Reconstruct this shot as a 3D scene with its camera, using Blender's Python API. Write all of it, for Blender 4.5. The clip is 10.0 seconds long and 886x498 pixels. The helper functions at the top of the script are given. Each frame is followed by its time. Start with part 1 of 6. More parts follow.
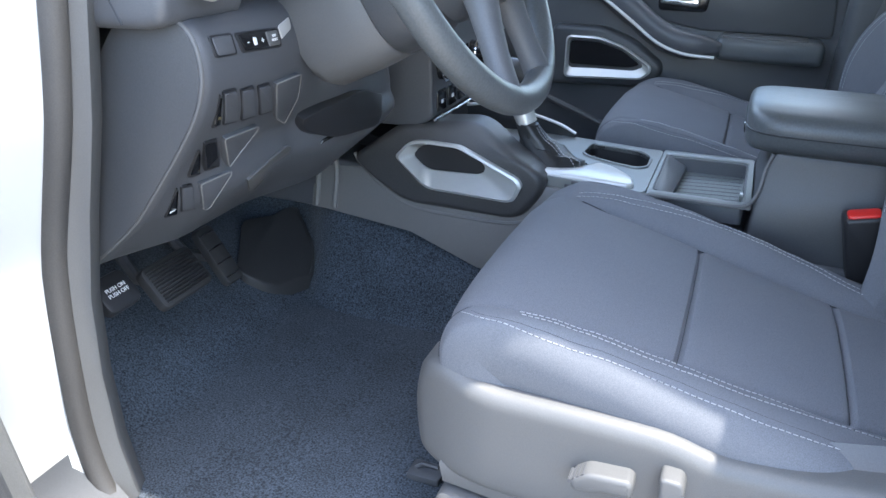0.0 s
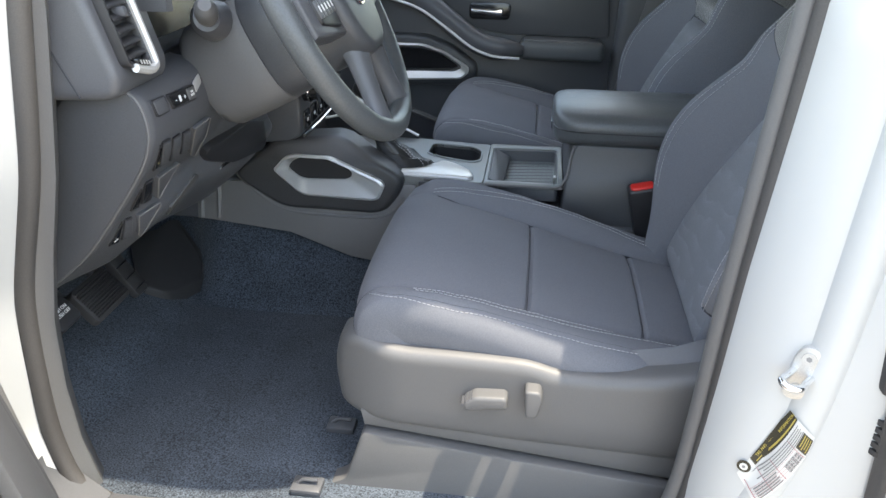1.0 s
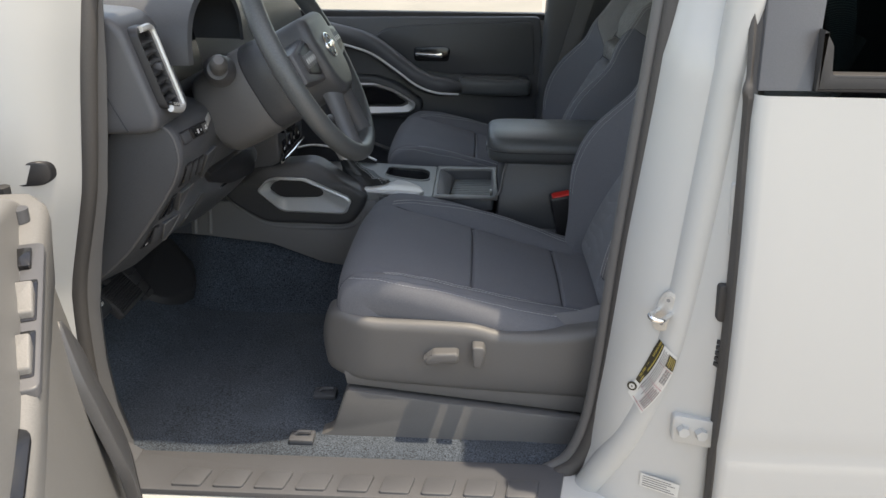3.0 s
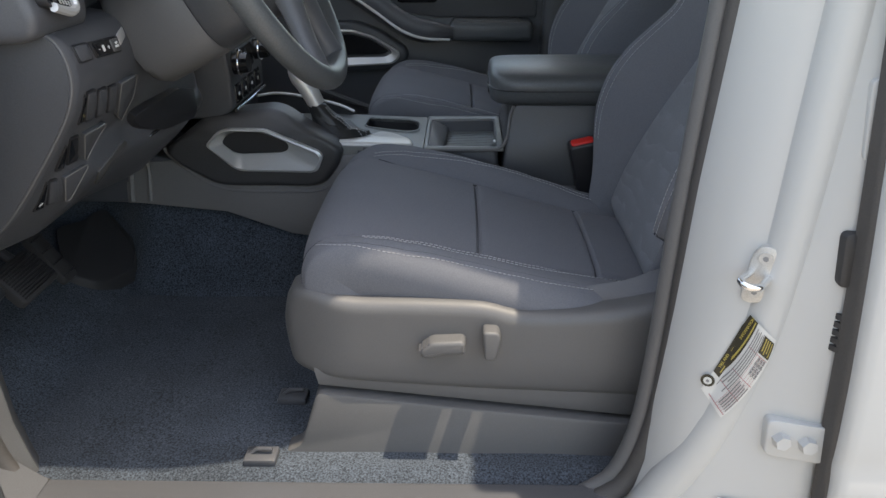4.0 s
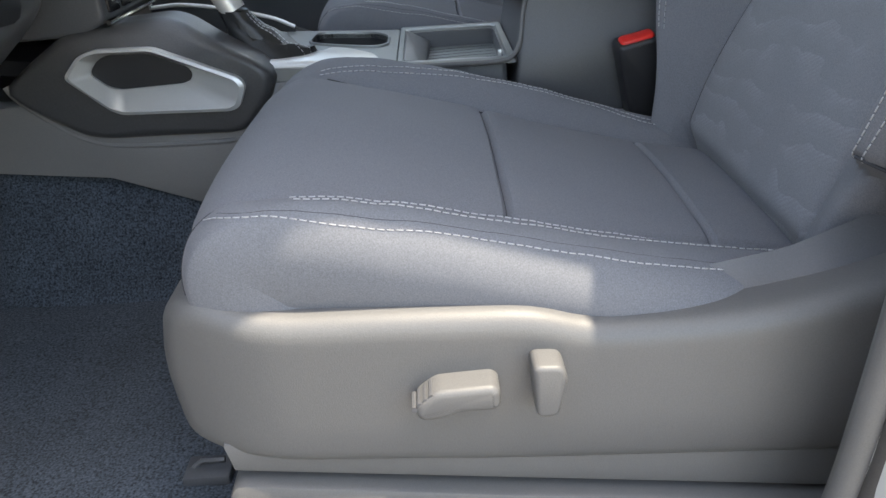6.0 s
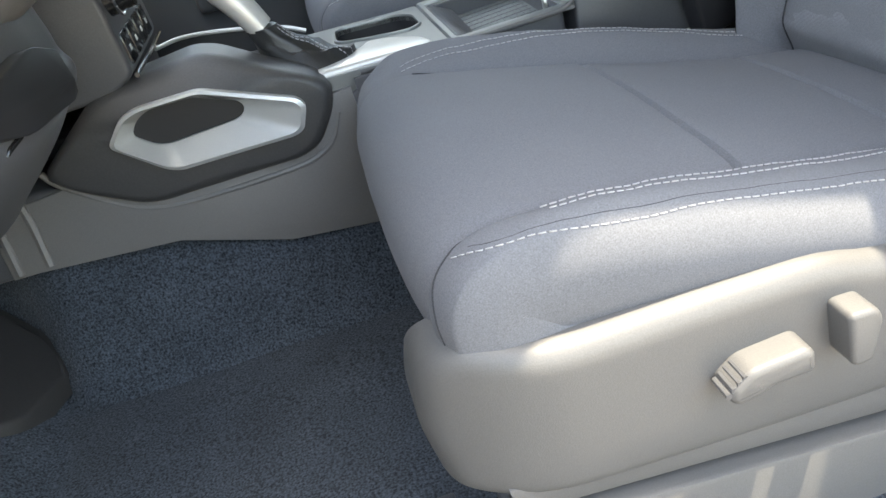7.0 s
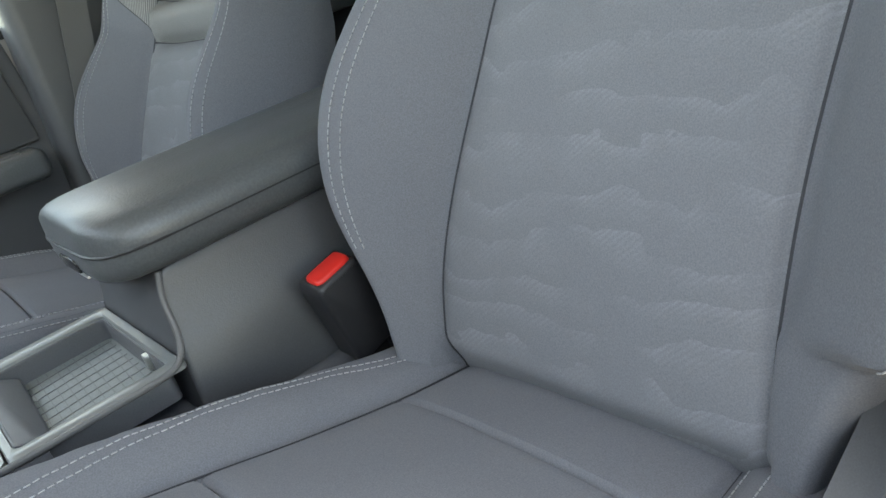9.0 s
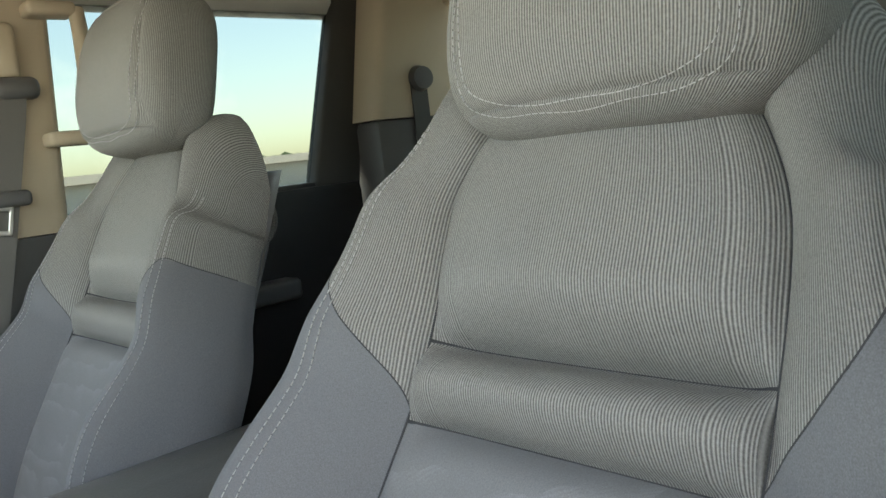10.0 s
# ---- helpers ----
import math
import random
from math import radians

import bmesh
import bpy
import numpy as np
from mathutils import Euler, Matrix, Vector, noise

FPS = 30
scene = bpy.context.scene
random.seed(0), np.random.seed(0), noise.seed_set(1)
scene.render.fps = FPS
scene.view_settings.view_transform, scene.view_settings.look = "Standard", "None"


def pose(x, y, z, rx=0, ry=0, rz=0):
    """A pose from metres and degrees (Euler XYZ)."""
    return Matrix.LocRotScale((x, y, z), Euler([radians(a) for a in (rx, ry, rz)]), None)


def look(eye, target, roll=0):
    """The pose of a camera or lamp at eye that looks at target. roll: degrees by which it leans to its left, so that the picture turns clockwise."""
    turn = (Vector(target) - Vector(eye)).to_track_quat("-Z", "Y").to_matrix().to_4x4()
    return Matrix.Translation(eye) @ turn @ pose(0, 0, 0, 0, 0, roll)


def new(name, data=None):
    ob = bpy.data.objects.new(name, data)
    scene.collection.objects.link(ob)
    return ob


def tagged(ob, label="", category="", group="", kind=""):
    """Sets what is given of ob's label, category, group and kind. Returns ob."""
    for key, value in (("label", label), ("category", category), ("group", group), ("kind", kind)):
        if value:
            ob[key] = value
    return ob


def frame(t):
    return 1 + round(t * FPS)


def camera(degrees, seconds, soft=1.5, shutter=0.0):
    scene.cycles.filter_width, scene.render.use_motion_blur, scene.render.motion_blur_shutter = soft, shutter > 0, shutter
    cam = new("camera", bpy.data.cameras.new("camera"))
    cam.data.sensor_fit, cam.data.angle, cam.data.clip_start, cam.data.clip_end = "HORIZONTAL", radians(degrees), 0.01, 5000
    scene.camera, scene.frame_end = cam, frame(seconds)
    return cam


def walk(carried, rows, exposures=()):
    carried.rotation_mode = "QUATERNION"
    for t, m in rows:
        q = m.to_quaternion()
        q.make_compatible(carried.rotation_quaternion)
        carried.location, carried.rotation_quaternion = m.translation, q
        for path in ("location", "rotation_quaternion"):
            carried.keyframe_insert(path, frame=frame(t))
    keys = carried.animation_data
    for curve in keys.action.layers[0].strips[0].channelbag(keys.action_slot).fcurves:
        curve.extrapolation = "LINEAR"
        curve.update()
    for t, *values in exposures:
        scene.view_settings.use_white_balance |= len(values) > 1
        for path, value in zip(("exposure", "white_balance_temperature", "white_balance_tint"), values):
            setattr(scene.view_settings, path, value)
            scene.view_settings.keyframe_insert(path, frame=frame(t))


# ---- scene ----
cam = camera(59.5, 10.0)
PATH = [
    (0, (0.063, 0.071, 1.353), (-0.591, 1.774, 0.531), 1.0),
    (0.5, (0.045, -0.033, 1.425), (-0.348, 1.728, 0.563), 1.0),
    (1, (0.038, -0.168, 1.478), (-0.171, 1.622, 0.61), 0.9),
    (1.5, (0.051, -0.303, 1.526), (-0.067, 1.505, 0.678), 0.8),
    (2, (0.049, -0.415, 1.56), (-0.036, 1.403, 0.73), 0.5),
    (3.3, (0.046, -0.475, 1.527), (-0.028, 1.365, 0.745), 0.5),
    (3.5, (0.04, -0.406, 1.501), (-0.025, 1.422, 0.694), 0.2),
    (4, (0.023, -0.188, 1.377), (-0.024, 1.636, 0.559), -0.4),
    (4.5, (0.01, -0.012, 1.282), (-0.029, 1.796, 0.429), -1.1),
    (5, (0.013, 0.13, 1.205), (-0.02, 1.922, 0.317), -2.0),
    (5.2, (0.012, 0.165, 1.185), (-0.009, 1.96, 0.303), -2.2),
    (6.3, (-0.027, 0.247, 1.186), (-0.001, 2.02, 0.261), -5.1),
    (6.5, (-0.079, 0.253, 1.193), (-0.027, 2.014, 0.245), -7.2),
    (7, (-0.197, 0.324, 1.212), (-0.06, 2.049, 0.209), -16.6),
    (7.5, (-0.251, 0.461, 1.22), (0.087, 2.116, 0.149), -23.8),
    (8, (-0.214, 0.534, 1.216), (0.383, 2.097, 0.12), -24.7),
    (8.5, (-0.123, 0.572, 1.248), (0.721, 2.016, 0.151), -20.2),
    (9, (-0.038, 0.563, 1.239), (0.996, 2.094, 0.473), -17.1),
    (9.5, (0.012, 0.558, 1.331), (1.231, 2.053, 0.804), -11.1),
    (10, (0.044, 0.571, 1.383), (1.385, 2.035, 1.144), -7.0),
]
walk(cam, [(t, look(eye, target, roll)) for t, eye, target, roll in PATH], exposures=[(0.0, 3.08, 6250, 8), (0.5, 3.08, 6700, 8), (1.0, 2.7, 7300, 8), (1.5, 2.22, 7600, 8), (2.0, 1.95, 7900, 9), (3.3, 1.66, 7800, 10), (3.6, 1.68, 7700, 10), (4.0, 1.8, 7500, 10), (4.5, 2.5, 7450, 10), (5.0, 2.58, 7300, 10), (6.5, 2.88, 7800, 7), (7.0, 3.24, 7950, 6), (7.5, 3.2, 7800, 5), (8.0, 3.02, 7600, 4), (8.5, 2.97, 7500, 3), (9.0, 3.38, 8500, 4), (10.0, 3.3, 9100, 5)])

# ---- world, sun, exposure ----
SUN_AZ, SUN_EL = 354.0, 73.3      # azimuth counter-clockwise from +x, elevation
world = bpy.data.worlds.new("sky")
scene.world = world
world.use_nodes = True
wn, wl = world.node_tree.nodes, world.node_tree.links
sky = wn.new("ShaderNodeTexSky")
sky.sky_type, sky.sun_disc = "NISHITA", False
sky.sun_elevation, sky.sun_rotation = radians(SUN_EL), radians(90.0 - SUN_AZ)
sky.air_density, sky.dust_density = 1.0, 1.5
tcw, cl, crp, cmix = wn.new("ShaderNodeTexCoord"), wn.new("ShaderNodeTexNoise"), wn.new("ShaderNodeValToRGB"), wn.new("ShaderNodeMix")
cmix.data_type = "RGBA"
cl.inputs["Scale"].default_value, cl.inputs["Detail"].default_value, cl.inputs["Roughness"].default_value = 5.0, 8, 0.55
crp.color_ramp.elements[0].position, crp.color_ramp.elements[1].position = 0.48, 0.80
wl.new(tcw.outputs["Generated"], cl.inputs["Vector"])
wl.new(cl.outputs["Fac"], crp.inputs["Fac"])
wl.new(crp.outputs["Color"], cmix.inputs["Factor"])
wl.new(sky.outputs[0], cmix.inputs["A"])
cmix.inputs["B"].default_value = (6.5, 6.6, 6.7, 1)
wl.new(cmix.outputs["Result"], wn["Background"].inputs[0])
wn["Background"].inputs[1].default_value = 0.15
sun_data = bpy.data.lights.new("sun", "SUN")
sun_data.energy, sun_data.angle, sun_data.color = 1.75, radians(0.6), (1.0, 0.945, 0.86)
sun = new("sun", sun_data)
sd = Vector((math.cos(radians(SUN_AZ)) * math.cos(radians(SUN_EL)), math.sin(radians(SUN_AZ)) * math.cos(radians(SUN_EL)), math.sin(radians(SUN_EL))))
sun.matrix_world = look(sd * 20, (0, 0, 0))


# ---- materials ----
def mat(name, color, rough=0.5, metal=0.0, grain=0.0, grain_size=800.0, bump=0.0, blotch=0.15, blotch_size=6.0, coat=0.0, sheen=0.0, spec=0.5):
    m = bpy.data.materials.new(name)
    m.use_nodes = True
    n, l = m.node_tree.nodes, m.node_tree.links
    b = n["Principled BSDF"]
    b.inputs["Roughness"].default_value, b.inputs["Metallic"].default_value = rough, metal
    b.inputs["Coat Weight"].default_value, b.inputs["Sheen Weight"].default_value = coat, sheen
    b.inputs["Specular IOR Level"].default_value = spec
    tc = n.new("ShaderNodeTexCoord")
    big = n.new("ShaderNodeTexNoise")
    big.inputs["Scale"].default_value, big.inputs["Detail"].default_value = blotch_size, 4
    fine = n.new("ShaderNodeTexNoise")
    fine.inputs["Scale"].default_value, fine.inputs["Detail"].default_value = grain_size, 3
    l.new(tc.outputs["Object"], big.inputs["Vector"])
    l.new(tc.outputs["Object"], fine.inputs["Vector"])
    r1 = n.new("ShaderNodeMapRange")
    r1.inputs["To Min"].default_value, r1.inputs["To Max"].default_value = 1 - blotch, 1 + blotch
    r2 = n.new("ShaderNodeMapRange")
    r2.inputs["From Min"].default_value, r2.inputs["From Max"].default_value = 0.3, 0.7
    r2.inputs["To Min"].default_value, r2.inputs["To Max"].default_value = 1 - grain, 1 + grain
    l.new(big.outputs["Fac"], r1.inputs["Value"])
    l.new(fine.outputs["Fac"], r2.inputs["Value"])
    mu = n.new("ShaderNodeMath")
    mu.operation = "MULTIPLY"
    l.new(r1.outputs[0], mu.inputs[0])
    l.new(r2.outputs[0], mu.inputs[1])
    mx = n.new("ShaderNodeVectorMath")
    mx.operation = "SCALE"
    mx.inputs[0].default_value = color
    l.new(mu.outputs[0], mx.inputs["Scale"])
    l.new(mx.outputs[0], b.inputs["Base Color"])
    rr = n.new("ShaderNodeMapRange")
    rr.inputs["To Min"].default_value, rr.inputs["To Max"].default_value = max(0.02, rough - 0.06), min(1, rough + 0.06)
    l.new(big.outputs["Fac"], rr.inputs["Value"])
    l.new(rr.outputs[0], b.inputs["Roughness"])
    if bump:
        bp = n.new("ShaderNodeBump")
        bp.inputs["Strength"].default_value, bp.inputs["Distance"].default_value = bump, 0.0006
        l.new(fine.outputs["Fac"], bp.inputs["Height"])
        l.new(bp.outputs[0], b.inputs["Normal"])
    return m


def woven(m, size=900.0, strength=0.16):
    """A fine uneven weave: small raised dots of thread."""
    n, l = m.node_tree.nodes, m.node_tree.links
    b = n["Principled BSDF"]
    tc, vo_ = n.new("ShaderNodeTexCoord"), n.new("ShaderNodeTexVoronoi")
    vo_.inputs["Scale"].default_value, vo_.inputs["Randomness"].default_value = size, 1.0
    l.new(tc.outputs["Object"], vo_.inputs["Vector"])
    rg = n.new("ShaderNodeMapRange")
    rg.inputs["From Max"].default_value = 0.75
    rg.inputs["To Min"].default_value, rg.inputs["To Max"].default_value = 1.09, 0.90
    l.new(vo_.outputs["Distance"], rg.inputs["Value"])
    sc = n.new("ShaderNodeVectorMath")
    sc.operation = "SCALE"
    l.new(b.inputs["Base Color"].links[0].from_socket, sc.inputs[0])
    l.new(rg.outputs[0], sc.inputs["Scale"])
    l.new(sc.outputs[0], b.inputs["Base Color"])
    bp = n.new("ShaderNodeBump")
    bp.inputs["Strength"].default_value, bp.inputs["Distance"].default_value = strength, 0.0006
    l.new(rg.outputs[0], bp.inputs["Height"])
    l.new(bp.outputs[0], b.inputs["Normal"])
    return m


def ribs(m, per_metre, strength):
    """Upright ribs across a fabric, by the way across laid down with its mesh, broken into short threads."""
    n, l = m.node_tree.nodes, m.node_tree.links
    b = n["Principled BSDF"]
    rib, w, tc, ns = n.new("ShaderNodeAttribute"), n.new("ShaderNodeTexWave"), n.new("ShaderNodeTexCoord"), n.new("ShaderNodeTexNoise")
    rib.attribute_name = "rib"
    w.bands_direction = "X"
    w.inputs["Scale"].default_value, w.inputs["Distortion"].default_value = per_metre * 2 * math.pi / 20, 0.25
    l.new(rib.outputs["Vector"], w.inputs["Vector"])
    ns.inputs["Scale"].default_value, ns.inputs["Detail"].default_value = 520.0, 1.0
    l.new(tc.outputs["Object"], ns.inputs["Vector"])
    mu = n.new("ShaderNodeMath")
    mu.operation = "MULTIPLY_ADD"
    l.new(ns.outputs["Fac"], mu.inputs[0])
    mu.inputs[1].default_value = 0.55
    l.new(w.outputs["Fac"], mu.inputs[2])
    rg = n.new("ShaderNodeMapRange")
    rg.inputs["From Min"].default_value, rg.inputs["From Max"].default_value = 0.15, 1.4
    rg.inputs["To Min"].default_value, rg.inputs["To Max"].default_value = 0.32, 1.62
    l.new(mu.outputs[0], rg.inputs["Value"])
    sc = n.new("ShaderNodeVectorMath")
    sc.operation = "SCALE"
    l.new(b.inputs["Base Color"].links[0].from_socket, sc.inputs[0])
    l.new(rg.outputs[0], sc.inputs["Scale"])
    l.new(sc.outputs[0], b.inputs["Base Color"])
    bp = n.new("ShaderNodeBump")
    bp.inputs["Strength"].default_value, bp.inputs["Distance"].default_value = strength, 0.0008
    l.new(mu.outputs[0], bp.inputs["Height"])
    l.new(bp.outputs[0], b.inputs["Normal"])
    return m


FABRIC = woven(mat("seat_fabric", (0.140, 0.145, 0.160), 0.9, grain=0.14, grain_size=1000, blotch=0.10, sheen=0.04, spec=0.2))
FABRIC_RIB = ribs(mat("seat_fabric_ribbed", (0.20, 0.198, 0.195), 0.8, grain=0.1, grain_size=1500, blotch=0.08, sheen=0.03, spec=0.3), 430, 0.7)
PATTERN = mat("seat_fabric_pattern", (0.168, 0.174, 0.188), 0.88, grain=0.16, grain_size=1000, blotch=0.06, sheen=0.04, spec=0.2)


def camouflage(m):
    """Ragged overlapping waves, each woven lighter towards its sharp lower edge, with slanting threads."""
    n, l = m.node_tree.nodes, m.node_tree.links
    b = n["Principled BSDF"]
    tc, mp, wv = n.new("ShaderNodeTexCoord"), n.new("ShaderNodeMapping"), n.new("ShaderNodeTexWave")
    mp.inputs["Scale"].default_value = (0.0, 0.45, 1.0)
    mp.inputs["Rotation"].default_value = (0.10, 0, 0)
    wv.bands_direction, wv.wave_profile = "Z", "SAW"
    for key, v in (("Scale", 10.5), ("Distortion", 7.0), ("Detail", 3.0), ("Detail Scale", 2.0), ("Detail Roughness", 0.60)):
        wv.inputs[key].default_value = v
    l.new(tc.outputs["Object"], mp.inputs["Vector"])
    l.new(mp.outputs[0], wv.inputs["Vector"])
    patch = n.new("ShaderNodeTexNoise")          # where the waves fade out
    patch.inputs["Scale"].default_value, patch.inputs["Detail"].default_value = 19.0, 1.5
    l.new(tc.outputs["Object"], patch.inputs["Vector"])
    hatch = n.new("ShaderNodeTexWave")
    hatch.bands_direction = "DIAGONAL"
    hatch.inputs["Scale"].default_value, hatch.inputs["Distortion"].default_value = 95, 3.0
    l.new(tc.outputs["Object"], hatch.inputs["Vector"])

    def math_(op, x, y):
        q = n.new("ShaderNodeMath")
        q.operation = op
        for k, v in enumerate((x, y)):
            if isinstance(v, float):
                q.inputs[k].default_value = v
            else:
                l.new(v, q.inputs[k])
        return q.outputs[0]

    fade = n.new("ShaderNodeMapRange")
    fade.inputs["From Min"].default_value, fade.inputs["From Max"].default_value = 0.36, 0.60
    l.new(patch.outputs["Fac"], fade.inputs["Value"])
    flake = math_("MULTIPLY", math_("POWER", wv.outputs["Fac"], 2.2), fade.outputs[0])
    lines = math_("MULTIPLY", flake, math_("ADD", math_("MULTIPLY", hatch.outputs["Fac"], 0.7), 0.45))
    tone = math_("ADD", math_("MULTIPLY", lines, 0.24), 0.945)
    mu = n.new("ShaderNodeVectorMath")
    mu.operation = "SCALE"
    l.new(b.inputs["Base Color"].links[0].from_socket, mu.inputs[0])
    l.new(tone, mu.inputs["Scale"])
    l.new(mu.outputs[0], b.inputs["Base Color"])
    bp = n.new("ShaderNodeBump")
    bp.inputs["Strength"].default_value, bp.inputs["Distance"].default_value = 0.10, 0.001
    l.new(lines, bp.inputs["Height"])
    l.new(bp.outputs[0], b.inputs["Normal"])
    return m


camouflage(PATTERN)
SEAM = mat("seam_thread_and_fold_shade", (0.05, 0.052, 0.058), 0.95, blotch=0.05, spec=0.1)
STITCH = mat("stitch_thread", (0.40, 0.40, 0.41), 0.7, blotch=0.05)
PLASTIC = mat("black_plastic", (0.080, 0.082, 0.088), 0.40, grain=0.1, grain_size=900, bump=0.25, blotch=0.12)
PLASTIC_SOFT = mat("soft_black_plastic", (0.062, 0.064, 0.068), 0.42, grain=0.1, grain_size=700, bump=0.3, blotch=0.12)
PLASTIC_GREY = mat("dark_grey_plastic", (0.106, 0.105, 0.104), 0.5, grain=0.08, grain_size=900, bump=0.25, blotch=0.1)
PLASTIC_GLOSS = mat("gloss_black_plastic", (0.012, 0.012, 0.013), 0.15, blotch=0.05)
LEATHER = mat("black_leatherette", (0.074, 0.080, 0.083), 0.37, grain=0.12, grain_size=420, bump=0.5, blotch=0.1)
SILVER = mat("satin_silver", (0.62, 0.61, 0.585), 0.36, metal=0.45, blotch=0.05, grain=0.05, grain_size=1400)
SATIN = mat("satin_grey_lacquer", (0.23, 0.24, 0.235), 0.36, metal=0.35, blotch=0.06, grain=0.05, grain_size=1400)
MAT_GREY = mat("rubber_mat", (0.16, 0.175, 0.172), 0.55, grain=0.15, grain_size=600, bump=0.3, blotch=0.15)
LEATHER_BLACK = mat("black_leather", (0.022, 0.023, 0.024), 0.38, grain=0.15, grain_size=420, bump=0.5, blotch=0.12)
CHROME = mat("chrome", (0.8, 0.8, 0.8), 0.08, metal=1.0, blotch=0.02)
STEEL = mat("zinc_steel", (0.62, 0.62, 0.6), 0.3, metal=1.0, grain=0.06, blotch=0.1)
CARPET = mat("carpet", (0.054, 0.065, 0.079), 0.97, grain=0.75, grain_size=400, bump=1.0, blotch=0.4, blotch_size=11, sheen=0.15, spec=0.1)
WHITE = mat("pearl_white_paint", (0.45, 0.455, 0.442), 0.36, coat=0.35, blotch=0.02, blotch_size=2)
FLANK = mat("warm_grey_plastic", (0.175, 0.168, 0.16), 0.48, grain=0.08, grain_size=900, bump=0.25, blotch=0.1)
PAD = mat("knee_pad_vinyl", (0.052, 0.051, 0.051), 0.45, grain=0.12, grain_size=500, bump=0.35, blotch=0.12)
SEAL = mat("door_seal_rubber", (0.060, 0.056, 0.053), 0.6, grain=0.12, grain_size=700, bump=0.3, blotch=0.15)
RUBBER = mat("black_rubber", (0.032, 0.031, 0.031), 0.58, grain=0.1, grain_size=600, bump=0.2)
BEIGE = mat("beige_trim", (0.42, 0.36, 0.28), 0.7, grain=0.06, bump=0.2, blotch=0.06)
BEIGE_CLOTH = mat("beige_headliner", (0.48, 0.43, 0.35), 0.9, grain=0.1, bump=0.3, blotch=0.06)
# black plastic parts, and flat sheets that paint the shade of openings
BLACK = mat("black_plastic_and_shade", (0.02, 0.02, 0.022), 0.45, grain=0.08, blotch=0.1)
RED = mat("red_plastic", (0.62, 0.025, 0.02), 0.35, blotch=0.05)
PAPER = mat("label_paper", (0.58, 0.58, 0.55), 0.45, blotch=0.04)
PRINT = mat("label_print", (0.2, 0.2, 0.2), 0.5)
YELLOW = mat("label_yellow", (0.12, 0.10, 0.05), 0.5)
WHITE_PRINT = mat("white_print", (0.75, 0.75, 0.73), 0.5)
CONCRETE = mat("pale_concrete", (0.30, 0.268, 0.232), 0.9, grain=0.3, grain_size=120, bump=0.5, blotch=0.2, blotch_size=0.8)
DOOR_GREY = mat("grey_door_trim", (0.165, 0.164, 0.160), 0.5, grain=0.12, grain_size=700, bump=0.35, blotch=0.1)
GREEN = mat("far_foliage", (0.06, 0.09, 0.04), 0.9, grain=0.4, grain_size=3, blotch=0.3, blotch_size=0.3)
GLASS = bpy.data.materials.new("glass")
GLASS.use_nodes = True
g = GLASS.node_tree.nodes["Principled BSDF"]
g.inputs["Transmission Weight"].default_value, g.inputs["Roughness"].default_value, g.inputs["IOR"].default_value = 1.0, 0.0, 1.02
g.inputs["Base Color"].default_value = (0.8, 0.85, 0.84, 1)
TINT = GLASS.copy()
TINT.name = "tinted_glass"
TINT.node_tree.nodes["Principled BSDF"].inputs["Base Color"].default_value = (0.12, 0.15, 0.155, 1)


# ---- mesh helpers ----
def mesh_ob(name, bm, material, smooth=True, angle=40):
    bmesh.ops.recalc_face_normals(bm, faces=bm.faces[:])
    me = bpy.data.meshes.new(name)
    bm.to_mesh(me)
    bm.free()
    if smooth:
        me.shade_smooth()
        me.set_sharp_from_angle(angle=radians(angle))
    me.materials.append(material)
    return new(name, me)


def part(name, bm, material, parent=None, label="", angle=40):
    ob = mesh_ob(name, bm, material, True, angle)
    if parent:
        ob.parent = parent
        ob.matrix_parent_inverse = parent.matrix_world.inverted()
    if label:
        ob["label"] = label
    return ob


def thing(name, label, category, at=(0, 0, 0), group="", kind=""):
    ob = new(name)
    ob.empty_display_size = 0.05
    ob.matrix_world = Matrix.Translation(at)
    return tagged(ob, label, category, group, kind)


def smooth_line(pts, n):
    """n points along a Catmull-Rom curve through pts, evenly by length."""
    P = np.array(pts, float)
    ext = np.vstack([2 * P[0] - P[1], P, 2 * P[-1] - P[-2]])
    out = []
    for i in range(1, len(ext) - 2):
        p0, p1, p2, p3 = ext[i - 1:i + 3]
        for t in np.linspace(0, 1, 12, endpoint=False):
            out.append(0.5 * (2 * p1 + (p2 - p0) * t + (2 * p0 - 5 * p1 + 4 * p2 - p3) * t * t + (3 * p1 - p0 - 3 * p2 + p3) * t ** 3))
    out.append(P[-1])
    out = np.array(out)
    d = np.r_[0, np.cumsum(np.linalg.norm(np.diff(out, axis=0), axis=1))]
    s = np.linspace(0, d[-1], n)
    return np.stack([np.interp(s, d, out[:, k]) for k in range(out.shape[1])], 1)


def grid(points, closed_u=False, closed_v=False, cap=False):
    """A bmesh over rows of points (nu x nv x 3)."""
    bm = bmesh.new()
    P = np.asarray(points)
    nu, nv = P.shape[:2]
    V = [[bm.verts.new(P[i, j]) for j in range(nv)] for i in range(nu)]
    for i in range(nu if closed_u else nu - 1):
        for j in range(nv if closed_v else nv - 1):
            a, b, c, d = V[i][j], V[(i + 1) % nu][j], V[(i + 1) % nu][(j + 1) % nv], V[i][(j + 1) % nv]
            bm.faces.new((a, b, c, d))
    if cap:
        bm.faces.new(V[0])
        bm.faces.new(V[-1][::-1])
    return bm


